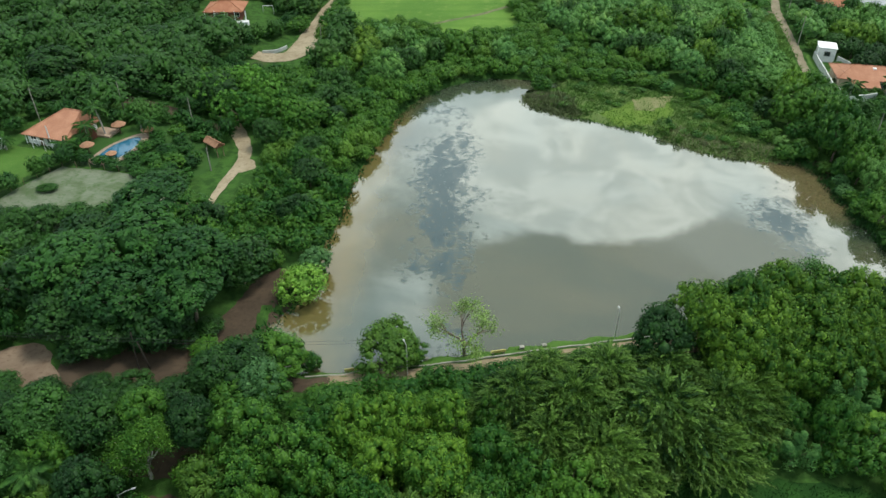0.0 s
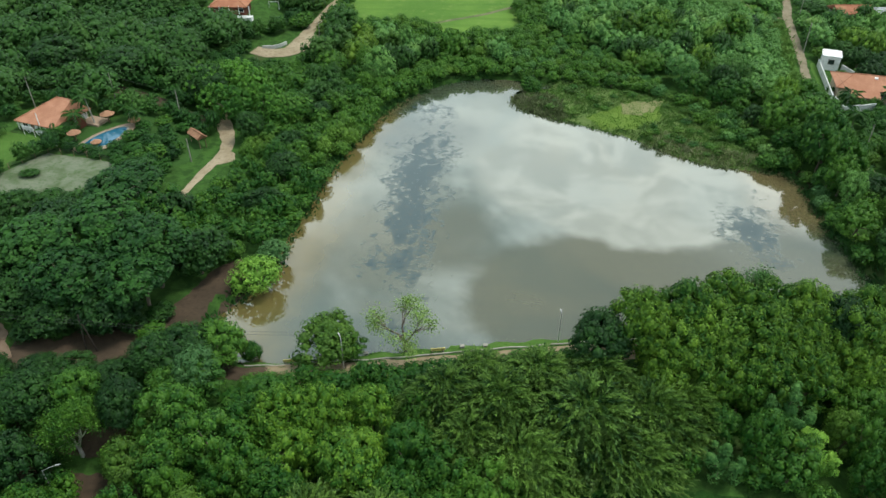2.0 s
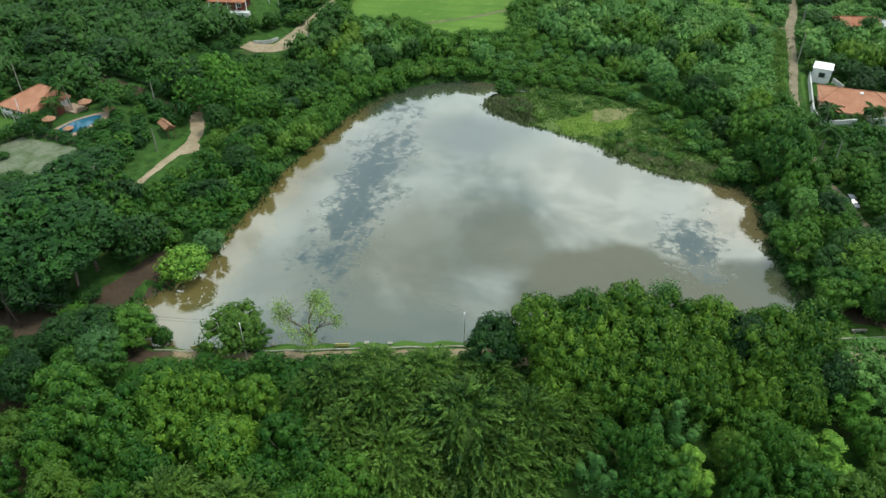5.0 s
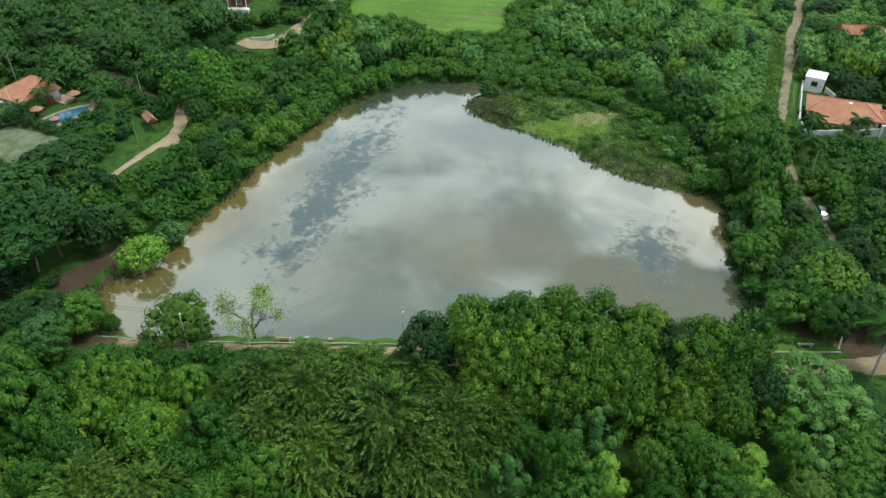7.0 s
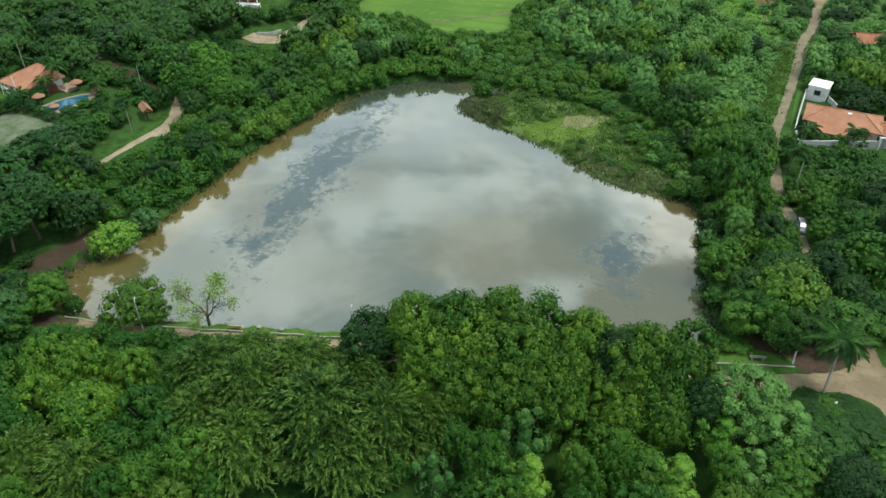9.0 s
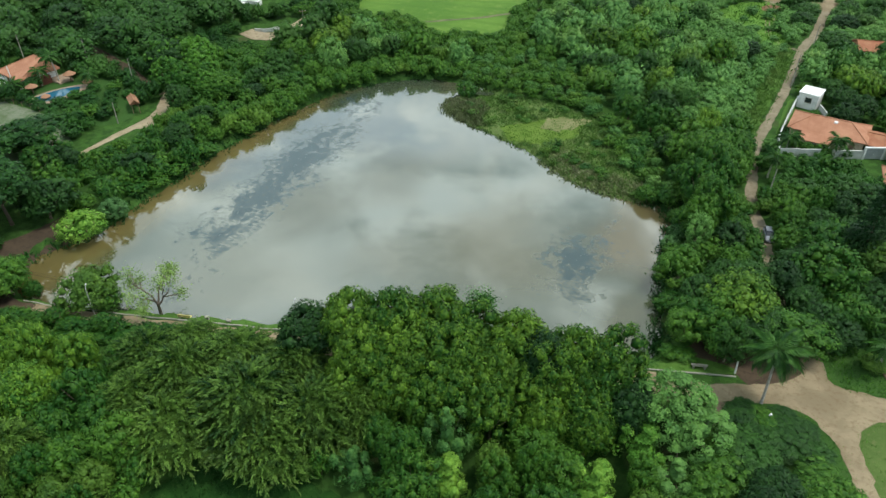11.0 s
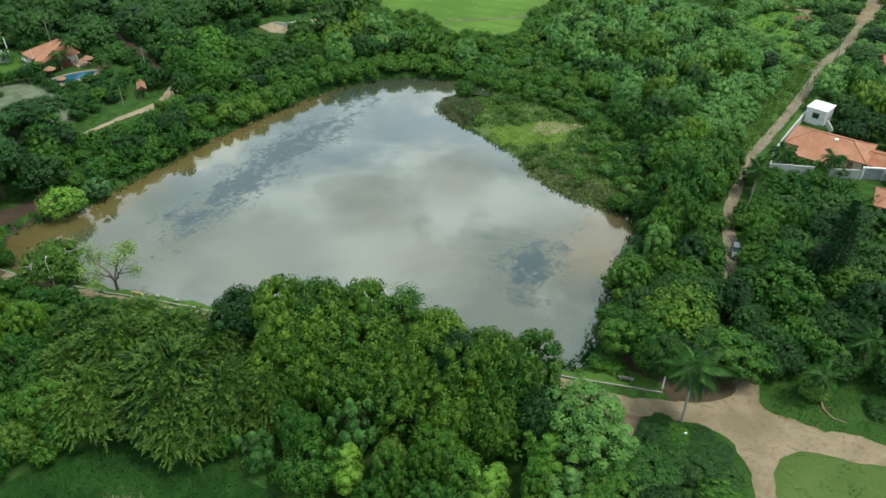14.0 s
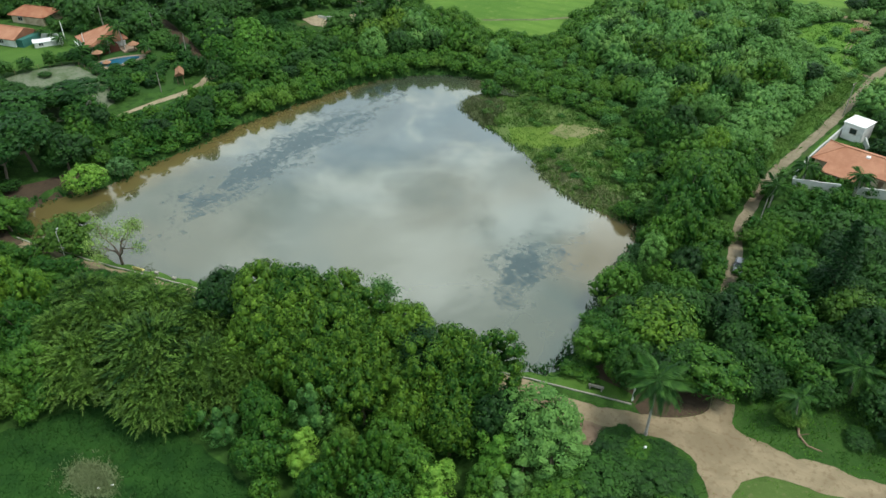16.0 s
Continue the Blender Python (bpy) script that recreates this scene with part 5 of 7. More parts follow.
def set_conifer(x, y, top, R):
    rng = np.random.default_rng(5)
    z = ground_z(x, y)
    h = top - z
    ob = thing("conifer", "tall dark conifer with drooping tiers", "tree", pose(x, y, z))
    P, A, rows = [], [], [([(0, 0, -0.4), (0, 0, h * 0.5), (0, 0, h * 0.98)], [0.25, 0.16, 0.03])]
    for k in range(30):
        q = 0.06 + 0.92 * k / 29
        r = R * (1 - q) ** 0.75 * rng.uniform(0.85, 1.1) + 0.15
        for j in range(11):
            a = j * 0.5712 + k * 1.3 + rng.normal() * 0.1
            d = np.array([math.cos(a), math.sin(a), 0])
            u = np.linspace(0.15, 1, 13)[:, None]
            p = np.array([0, 0, h * q]) + d * r * u + np.array([0, 0, 1]) * (-0.28 * r * u ** 1.5 + 0.1 * u)
            P.append(p + rng.normal(size=p.shape) * 0.10), A.append(np.repeat(d[None], 13, 0) + rng.normal(size=p.shape) * 0.45 - np.array([0, 0, 0.25]))
    P, A = np.concatenate(P), unit(np.concatenate(A))
    N = unit(np.cross(A, rng.normal(size=A.shape)) + np.array([0, 0, 0.8]))
    v, f = cards(P, N, rng.uniform(0.35, 0.7, len(P)), 0.45, rng, A, 0.1)
    tv, tf = tubes(rows, 6)
    part("trunk", raw_mesh("trunk", tv, tf, MAT["bark"], True), None, ob)
    part("needles", raw_mesh("needles", v, [f], MAT["dark"]), None, ob)
    PLANTED.append((x, y, R))


set_conifer(96.6, 107.6, 16.5, 4.2)


def set_open_tree(x, y, top, R, seed, leaves, name, label, leaf, bark, fill=46):
    """A tree whose limbs show between thin sprays of leaves."""
    rng = np.random.default_rng(seed)
    z = ground_z(x, y)
    h = top - z
    rows, tips = [], []

    def grow(p, d, length, r, depth):
        q = p + d * length
        m = (p + q) / 2 + rng.normal(size=3) * 0.06 * length
        rows.append(([tuple(p), tuple(m), tuple(q)], [r, r * 0.82, r * 0.62]))
        if depth == 0:
            tips.append(q)
            return
        for i in range(3 if depth > 2 else 2):
            e = d + rng.normal(size=3) * 0.55 + np.array([0, 0, 0.10])
            e[:2] *= 1.25
            grow(q, e / np.linalg.norm(e), length * rng.uniform(0.66, 0.86), r * 0.6, depth - 1)

    for i in range(4):
        a = i * 1.57 + rng.normal() * 0.3
        d = np.array([math.cos(a) * 0.75, math.sin(a) * 0.75, 0.8])
        grow(np.array([0, 0, h * 0.16]), d / np.linalg.norm(d), h * 0.26, 0.17, 3)
    rows.append(([(0, 0, -0.5), (0.05, 0, 0.0), (0, 0, h * 0.18)], [0.36, 0.26, 0.2]))
    tips = np.array(tips)
    mid = np.append(tips.mean(0)[:2], 0) / tips[:, 2].mean()
    rows = [([tuple(np.array(p) - mid * max(p[2], 0)) for p in pts], rad) for pts, rad in rows]
    tips = tips - mid * tips[:, 2:]
    k = np.array([R / np.hypot(tips[:, 0], tips[:, 1]).max(), R / np.hypot(tips[:, 0], tips[:, 1]).max(), (h - 0.3) / tips[:, 2].max()])
    rows = [([tuple(np.array(p) * k) for p in pts], rad) for pts, rad in rows]
    tips *= k
    c = np.repeat(tips, leaves, 0) + rng.normal(size=(len(tips) * leaves, 3)) * 0.5
    N = unit(rng.normal(size=c.shape) + np.array([0, 0, 0.8]))
    v, f = cards(c, N, rng.uniform(0.16, 0.32, len(c)), 0.6, rng)
    ob = thing(name, label, "tree", pose(x, y, z))
    tv, tf = tubes(rows, 5)
    part("trunk", raw_mesh("trunk", tv, tf, MAT[bark], True), None, ob)
    part("crown", raw_mesh("crown", v, [f], MAT[leaf]), None, ob)
    PLANTED.append((x, y, R))


set_open_tree(2.7, 66.3, 7.2, 4.5, 11, 74, "thin_leaved_tree", "thin yellow-green tree with bare forked limbs by the water", "sparse", "bark")
set_open_tree(47.6, 72.6, 11.0, 2.0, 23, 60, "slender_tree", "slender tree with airy pale green sprays", "pale", "bark")
set_open_tree(-32.2, 48.6, 6.6, 3.4, 4, 240, "forked_tree", "forked tree with a pale trunk and dark green leaves", "mid", "palebark")


# ---- woods that fill the land between ----
KEEP_OUT = [np.array(p, float) for p in (FIELD, *GLADES, LANESIDE, COURT, LAWN, YARD, MEADOW, MARSH, EASTLAWN, SOUTHLAWN, JUNCTION)]
KEEP_OUT += [np.array(p, float) for p in ([(72.0, 72.6), (77.0, 73.6), (78.8, 72.8), (77.2, 69.4), (74.6, 69.0)], [(73, 78), (80, 76.5), (86.4, 79.4), (88.0, 86), (80, 84.5), (74, 83)], [(84, 67), (91, 67), (90, 73), (84, 75.5), (78, 74)])]
KEEP_OUT += [np.array(p, float) for p in (
    [(-82, 113), (-64, 113), (-64, 129), (-82, 129)], [(86, 140), (108, 140), (108, 160), (98, 175), (91, 175), (86, 150)], [(-68, 179), (-46, 181), (-42, 196), (-50, 206), (-68, 208)],
    [(105, 197), (122, 199), (122, 212), (105, 212)], [(-50, 172), (-37, 176), (-34, 190), (-42, 186)], [(-110, 100), (-84, 104), (-80, 122), (-112, 126)],
    [(-47, 60), (-47, 65), (-32, 66), (-26, 62)], [(-32, 68.5), (-27.6, 83), (-22.8, 85.5), (-19.5, 80), (-20, 70), (-24, 64)], [(-58, 59), (-60, 66), (-52, 69), (-46, 62)],
    [(-45, 97), (-36.5, 97), (-32.5, 111), (-32.5, 118), (-39, 131), (-44, 122)], [(-50, 161), (-33, 159), (-29, 172), (-33, 190), (-42, 186)])]
SIGHT = np.array([(-60, 34), (-8, 33), (20, 22), (62, 30), (97, 52), (122, 78), (128, 160), (140, 223), (128, 300), (96, 300), (-60, 262), (-145, 232), (-160, 140)], float)


def woods():
    rng = np.random.default_rng(77)
    spots = [(x, y, R) for x, y, R in PLANTED]
    far = {}
    step = 1.1
    gx, gy = np.meshgrid(np.arange(-160, 140, step), np.arange(22, 300, step))
    gx = gx.ravel() + rng.uniform(-0.5, 0.5, gx.size)
    gy = gy.ravel() + rng.uniform(-0.5, 0.5, gy.size)
    ok = inside(SIGHT, gx, gy) & (shore_gap(gx, gy) > 0.9)
    for p in KEEP_OUT:
        ok &= ~inside(p, gx, gy)
    for line, w in ROADS:
        ok &= line_gap(line, gx, gy) > (np.where(gy > 140, 2.6, 1.7) if line is LANE else w / 2 + 0.9)
    gx, gy = gx[ok], gy[ok]
    edge = np.minimum.reduce([line_gap(line, gx, gy) - w / 2 for line, w in ROADS])
    for p in KEEP_OUT:
        edge = np.minimum(edge, line_gap(p, gx, gy, True))
    edge = np.minimum(edge, shore_gap(gx, gy))
    bed = shore_gap(gx, gy)
    verge = line_gap(FIELD, gx, gy, True)
    land = height(gx, gy)
    order = rng.permutation(len(gx))
    cell, taken = 6.0, {}

    def note(x, y, R):
        taken.setdefault((int(x // cell), int(y // cell)), []).append((x, y, R))

    for s in spots:
        note(*s)
    for i in order:
        x, y, d, b = gx[i], gy[i], edge[i], bed[i]
        u = rng.random()
        if y - 0.178 * x < 61 and x < 66 or x < 78 and y < 68 and x >= 66:
            kind, R, t = ("mid", 2.6, 4.6) if u < 0.75 else ("olive", 2.4, 4.2)
            if d < 2.2:
                kind, R, t = "shrub", 1.6, 1.2
        elif y < 80 and x < 75 and y - 0.178 * x < 66:
            continue
        elif x > 66 and y < 140:
            kind, R, t = ("mid", 2.7, 5.0) if u < 0.3 else ("deep", 2.9, 5.4)
            if x > 84.5 and 128 < y < 142:
                kind, R, t = "bush", 1.7, 2.4
            if b < 5 or d < 2.0:
                kind, R, t = "shrub", 1.7, 2.6 if b < 5 else 2.2
        elif x > 70 and y > 194:
            kind, R, t = ("thicket", 1.7, 2.8) if u < 0.80 or x < 94 else ("deep", 3.0, 5.0)
        elif x > 69 and y < 205 and x < 90:
            kind, R, t = ("thicket", 1.7, 2.4) if x > 76 + (y - 150) * 0.12 else ("wild", 3.0, 5.2)
        elif x < -14 and b < 22 and y < 152:
            kind, R, t = ("shrub", 1.7, 2.5) if x < -27 and 90 < y < 122 else ("shrub", 2.0, 3.4) if b < 6 or u < 0.35 else (("mid", 2.7, 4.8) if u < 0.66 else ("deep", 2.7, 4.8))
        elif x < -20 and y > 126 and y < 240:
            kind, R, t = ("canopy", 4.6, 9.0) if u < 0.80 else ("deep", 4.0, 8.4)
            if d < 3:
                kind, R, t = "shrub", 2.0, 4.0
            if -54 < x < -29 and 140 < y < 168:
                kind, R, t = ("mid", 2.6, 5.2) if y < 151 else ("shrub", 1.8, 2.0)
        elif x < -28:
            kind, R, t = ("deep", 3.4, 7.0) if u < 0.94 else ("mid", 3.0, 6.0)
            if d < 2.5:
                kind, R, t = "shrub", 1.8, 3.6
        elif x > 16 and y > 114 and b < 24 and x < 72:
            kind, R, t = ("shrub", 1.5, 2.3) if u < 0.45 else (("thicket", 1.4, 2.0) if u < 0.7 else (("brush", 1.2, 1.6) if u < 0.85 else ("mid", 2.2, 3.6)))
        elif y > 116 and b < 9:
            kind, R, t = "shrub", 2.0, 3.2
        else:
            kind, R, t = ("mid", 3.4, 6.6) if u < 0.20 else (("wild", 3.6, 6.8) if u < 0.72 else (("mango", 3.4, 6.8) if u < 0.83 else (("deep", 3.2, 7.0) if u < 0.89 else (("pale", 2.6, 6.6) if u < 0.95 else ("olive", 2.8, 6.0)))))
            if d < 2.5:
                kind, R, t = "shrub", 2.0, 4.0
        if -30 < x < 30 and y > 168 and verge[i] < 14:
            kind, R, t = "shrub", 1.9, 2.2
        if kind == "shrub" and x < -40:
            kind = "bush"
        R *= rng.uniform(0.82, 1.22)
        t += rng.normal() * 0.8 + land[i] * (0.6 if y > 90 else 0.0)
        ix, iy = int(x // cell), int(y // cell)
        if any((x - px) ** 2 + (y - py) ** 2 < (0.66 * (R + pr)) ** 2 for cx in (-1, 0, 1) for cy in (-1, 0, 1) for px, py, pr in taken.get((ix + cx, iy + cy), ())):
            continue
        note(x, y, R)
        if y > 160 or x < -62 or x > 104 or (x < -20 and y > 138) or (kind in ("shrub", "bush", "thicket") and y > 108):
            far.setdefault((KINDS[kind][3], "west" if x < -20 else ("north" if x < 60 else "east")), []).append((kind, x, y, t, R))
        else:
            set_tree(kind, x, y, t, R)
    return far


def far_mesh(kind, rng):
    """A lighter crown for woods that stay far off."""
    name, label, cat, leaf, bark, n, per, size, squash, lumpy, flat, core, spread = KINDS[kind]
    R = 3.2
    c, rc, mid = crown_shape(rng, 22, R, 1.8 * R, 0.88, lumpy + 0.1, 1.15)
    return clumped(rng, c, rc, 20, 0.44, mid, 0.62, flat, 0.74, 0.72, True)


FAR_LABEL = {"west": "dense dark green woodland behind the houses", "north": "dense green woodland between pond and pasture", "east": "green woodland beside the lane"}
for (leaf, side), rows in sorted(woods().items()):
    rng = np.random.default_rng(len(rows))
    stock = {k: [far_mesh(k, rng) for _ in range(4)] for k in {r[0] for r in rows}}
    vs, tri, n = [], [], 0
    for kind, x, y, t, R in rows:
        v, f = stock[kind][rng.integers(0, 4)]
        a, z = rng.uniform(0, 6.283), ground_z(x, y)
        k = np.array([R / 3.2, R / 3.2, max((t - z) / 5.76, 0.85 * R / 3.2)])
        w = v * k
        w = np.column_stack([w[:, 0] * math.cos(a) - w[:, 1] * math.sin(a) + x, w[:, 0] * math.sin(a) + w[:, 1] * math.cos(a) + y, w[:, 2] + z])
        vs.append(w), tri.append(f[0] + n), tri.append(f[1] + n)
        n += len(w)
    me = raw_mesh("woods", np.concatenate(vs), [np.concatenate(tri)], MAT[leaf], True)
    tagged(new("woods", me), FAR_LABEL[side], "woods", kind="stuff")

# ---- reeds and grass ----
def tuft_field(name, spots, tall, spread, blades, mat, label, category, seed):
    """Many tufts of blades as one thing that nobody could count."""
    rng = np.random.default_rng(seed)
    s = np.repeat(np.asarray(spots), blades, 0)
    n = len(s)
    xy = s + rng.normal(size=(n, 2)) * spread
    P = np.column_stack([xy, height(xy[:, 0], xy[:, 1])])
    ax = unit(np.column_stack([rng.normal(size=(n, 2)) * 0.85, np.ones(n)]))
    L = tall * rng.uniform(0.5, 1.25, n)
    P += ax * L[:, None] * 0.45
    N = unit(np.cross(ax, rng.normal(size=ax.shape)))
    N *= np.where(N[:, 2:] < 0, -1.0, 1.0)
    v, f = cards(P, N, L, 0.26, rng, ax, 0.0)
    tagged(new(name, raw_mesh(name, v, [f], mat)), label, category, kind="stuff")


def scatter(poly, n, seed, gap=None):
    rng = np.random.default_rng(seed)
    p = np.asarray(poly, float)
    q = rng.uniform(p.min(0), p.max(0), (n * 4, 2))
    q = q[inside(p, q[:, 0], q[:, 1])]
    if gap is not None:
        d = shore_gap(q[:, 0], q[:, 1])
        q = q[(d > gap[0]) & (d < gap[1])]
    return q[:n]


def off_road(q):
    """Leaves out the spots that lie on the junction's bare earth."""
    j = np.array(JUNCTION, float)
    return q[~inside(j, q[:, 0], q[:, 1]) & (line_gap(j, q[:, 0], q[:, 1], True) > 0.5)]


WETLAND = scatter(MARSH, 1500, 3)
WETLAND = WETLAND[~inside(np.array(SANDY), WETLAND[:, 0], WETLAND[:, 1]) & ~inside(np.array(BRIGHT), WETLAND[:, 0], WETLAND[:, 1])]
tuft_field("marsh_grass", WETLAND[:1400], 0.8, 0.5, 9, MAT["marsh_blade"], "tall green marsh grass at the shore", "grass", 1)
tuft_field("reeds", scatter([(17, 143), (22, 140), (29, 137), (27.5, 147), (22, 150), (18, 148.5)], 250, 5), 1.2, 0.5, 13, MAT["reed"], "brownish reeds standing in shallow water", "reeds", 2)
tuft_field("reeds", scatter([(42, 124), (66, 113), (66, 121), (52, 128), (46, 132)], 240, 6, (-0.4, 7)), 0.9, 0.5, 12, MAT["reed"], "dry brown reeds along the shore", "reeds", 3)
tuft_field("bank_grass", scatter(bank_top + bank_foot, 700, 8), 0.28, 0.25, 8, MAT["blade"], "short grass tufts on the bank", "grass", 4)
tuft_field("shore_grass", np.concatenate([scatter([(-25, 66), (-25, 150), (-4, 160), (14, 163), (14, 150), (-10, 120), (-12, 80)], 900, 9, (-0.8, 2.4)),
                                          scatter([(64, 78), (64, 121), (74, 121), (74, 78)], 260, 10, (-0.8, 2.0))]), 0.9, 0.35, 9, MAT["meadow_blade"], "rough grass hanging over the water's edge", "grass", 5)
tuft_field("short_grass", np.concatenate([scatter(BRIGHT, 420, 31)]), 0.4, 0.4, 8, MAT["blade"], "yellowish short grass on the spit", "grass", 11)
tuft_field("dry_grass", np.random.default_rng(3).normal(size=(1100, 2)) * np.array([1.5, 0.85]) + np.array([30.2, 39.2]), 0.5, 0.25, 8, MAT["dryblade"], "pale dry grass in the meadow", "grass", 13)
tuft_field("weeds", scatter(MEADOW, 2600, 12), 0.40, 0.34, 8, MAT["weedblade"], "rough dark meadow weeds", "weeds", 6)
for i, (x, y) in enumerate(scatter(MARSH, 60, 21, (0.6, 30))):
    if not inside(np.array(SANDY), np.array([x]), np.array([y]))[0] and not inside(np.array(BRIGHT), np.array([x]), np.array([y]))[0]:
        set_tree("brush" if i % 3 else "shrub", x, y, 1.3 + (i % 5) * 0.18, 0.8 + (i % 4) * 0.17)


for k, glade in enumerate(GLADES):
    for i, (x, y) in enumerate(scatter(glade, 14 if k == 0 else 3, 51 + k)):
        set_tree("thicket", x, y, 3.3 + (i % 3) * 0.4, 1.2 + (i % 2) * 0.5)
    tuft_field("rough_grass", scatter(glade, 320, 61 + k), 0.7, 0.6, 7, MAT["blade"], "rough tufted grass in a glade", "grass", 70 + k)
tuft_field("rough_grass", scatter(LANESIDE, 500, 91), 0.9, 0.6, 8, MAT["marsh_blade"], "rough light green grass beside the lane", "grass", 92)
tuft_field("lawn_grass", off_road(np.concatenate([scatter(EASTLAWN, 420, 93), scatter(SOUTHLAWN, 120, 95)])), 0.42, 0.4, 8, MAT["blade"], "short tufts of lawn grass", "grass", 96)
edge = rounded(JUNCTION, 1)
edge = np.concatenate([edge * (1 - k) + np.roll(edge, -1, 0) * k for k in np.linspace(0, 1, 9)[:-1]])
tuft_field("verge_grass", edge[edge[:, 0] < 116] + np.random.default_rng(17).normal(size=(int((edge[:, 0] < 116).sum()), 2)) * 0.28, 0.17, 0.25, 8, MAT["blade"], "uneven grass tufts along the road's edge", "grass", 98)
tuft_field("weeds", off_road(np.concatenate([scatter(EASTLAWN, 420, 97), scatter(ROADSIDE, 220, 94)])), 0.34, 0.4, 8, MAT["weedblade"], "dark weeds in the lawns beside the road", "weeds", 99)


# ---- buildings ----
def hip_house(name, label, m, L, D, eave, ridge, left, right, wall, roof, openings=(), over=0.6, category="house", at=0.5):
    """A house in its own frame: front along +x, depth along +y; left and right: how far the ridge stands in from the ends (0: a gable)."""
    ob = thing(name, label, category, m)
    o = over
    bm = boxes((0, 0, -1.0, L, 0.2, eave), (0, D - 0.2, -1.0, L, D, eave), (0, 0.2, -1.0, 0.2, D - 0.2, eave), (L - 0.2, 0.2, -1.0, L, D - 0.2, eave))
    part("wall", bm, MAT[wall], ob)
    bm = bmesh.new()
    e = eave - 0.02
    low = [(-o, -o, e), (L + o, -o, e), (L + o, D + o, e), (-o, D + o, e)]
    rl, rr = (left if left else -o, D * at, ridge), (L - right if right else L + o, D * at, ridge)
    V = [bm.verts.new(c) for c in (*low, rl, rr)]
    W = [bm.verts.new((c[0], c[1], c[2] - 0.16)) for c in (*low, rl, rr)]
    for f in ((0, 1, 5, 4), (2, 3, 4, 5), (1, 2, 5), (3, 0, 4)):
        bm.faces.new([V[i] for i in f]), bm.faces.new([W[i] for i in reversed(f)])
    for i in range(4):
        j = (i + 1) % 4
        bm.faces.new((V[j], V[i], W[i], W[j]))
    bm.normal_update()
    r = part("roof", bm, MAT[roof], ob)
    tv, tf = tubes([([rl, rr], [0.13, 0.13])] + [([c, rl if c[0] < L / 2 else rr], [0.11, 0.11]) for c in low], 5)
    part("ridge_cap", raw_mesh("ridge_cap", tv + np.array([0, 0, 0.03]), tf, MAT[roof], True), None, r)
    for what, x0, z0, x1, z1 in openings:
        if what == "door":
            d = part("door", boxes((x0, -0.05, z0, x1, 0.0, z1), bevel=0.01), MAT["wood"], ob)
            part("handle", boxes((x1 - 0.18, -0.10, 0.95, x1 - 0.1, -0.05, 1.1)), MAT["metal"], d)
        else:
            w = part("window", boxes((x0, -0.03, z0, x1, 0.0, z1)), MAT["glass"], ob)
            part("frame", boxes((x0 - 0.08, -0.07, z0 - 0.08, x1 + 0.08, -0.0, z0), (x0 - 0.08, -0.07, z1, x1 + 0.08, 0.0, z1 + 0.08), (x0 - 0.08, -0.07, z0, x0, 0.0, z1), (x1, -0.07, z0, x1 + 0.08, 0.0, z1),
                                ((x0 + x1) / 2 - 0.03, -0.07, z0, (x0 + x1) / 2 + 0.03, -0.03, z1)), MAT["white"], w)
    return ob


def posts(ob, mat, rows, name="post"):
    for x, y, z0, z1, r in rows:
        v, f = tubes([([(x, y, z0), (x, y, (z0 + z1) / 2), (x, y, z1)], [r, r * 0.95, r])], 7)
        part(name, raw_mesh(name, v, f, MAT[mat], True), None, ob)


# the house with the pool
house = hip_house("house", "single-storey house with an orange clay tile hip roof", pose(-77.7, 119.3, 3.3, 0, 0, -17.6), 8.6, 8.4, 2.2, 4.8, 4.0, 0.9, "plaster", "tiles",
                  (("window", 0.8, 0.9, 2.0, 1.9), ("door", 2.8, 0.0, 3.7, 2.0), ("window", 4.5, 0.9, 5.8, 1.9), ("window", 6.6, 0.9, 7.9, 1.9)), 0.6, "house", 0.78)
part("porch_wall", boxes((8.62, 0.5, -1.0, 10.4, 6.0, 1.7), bevel=0.03), MAT["redwall"], house, "dark red porch wall")
part("terrace", boxes((8.6, 6.1, -1.0, 13.0, 9.4, 0.5), bevel=0.03), MAT["slab"], house, "pale terrace beside the house")
posts(house, "white", [(8.5, -0.4, -0.6, 2.25, 0.09), (5.6, -0.4, -0.6, 2.25, 0.09), (2.6, -0.4, -0.6, 2.25, 0.09), (0.0, -0.4, -0.6, 2.25, 0.09)], "column")


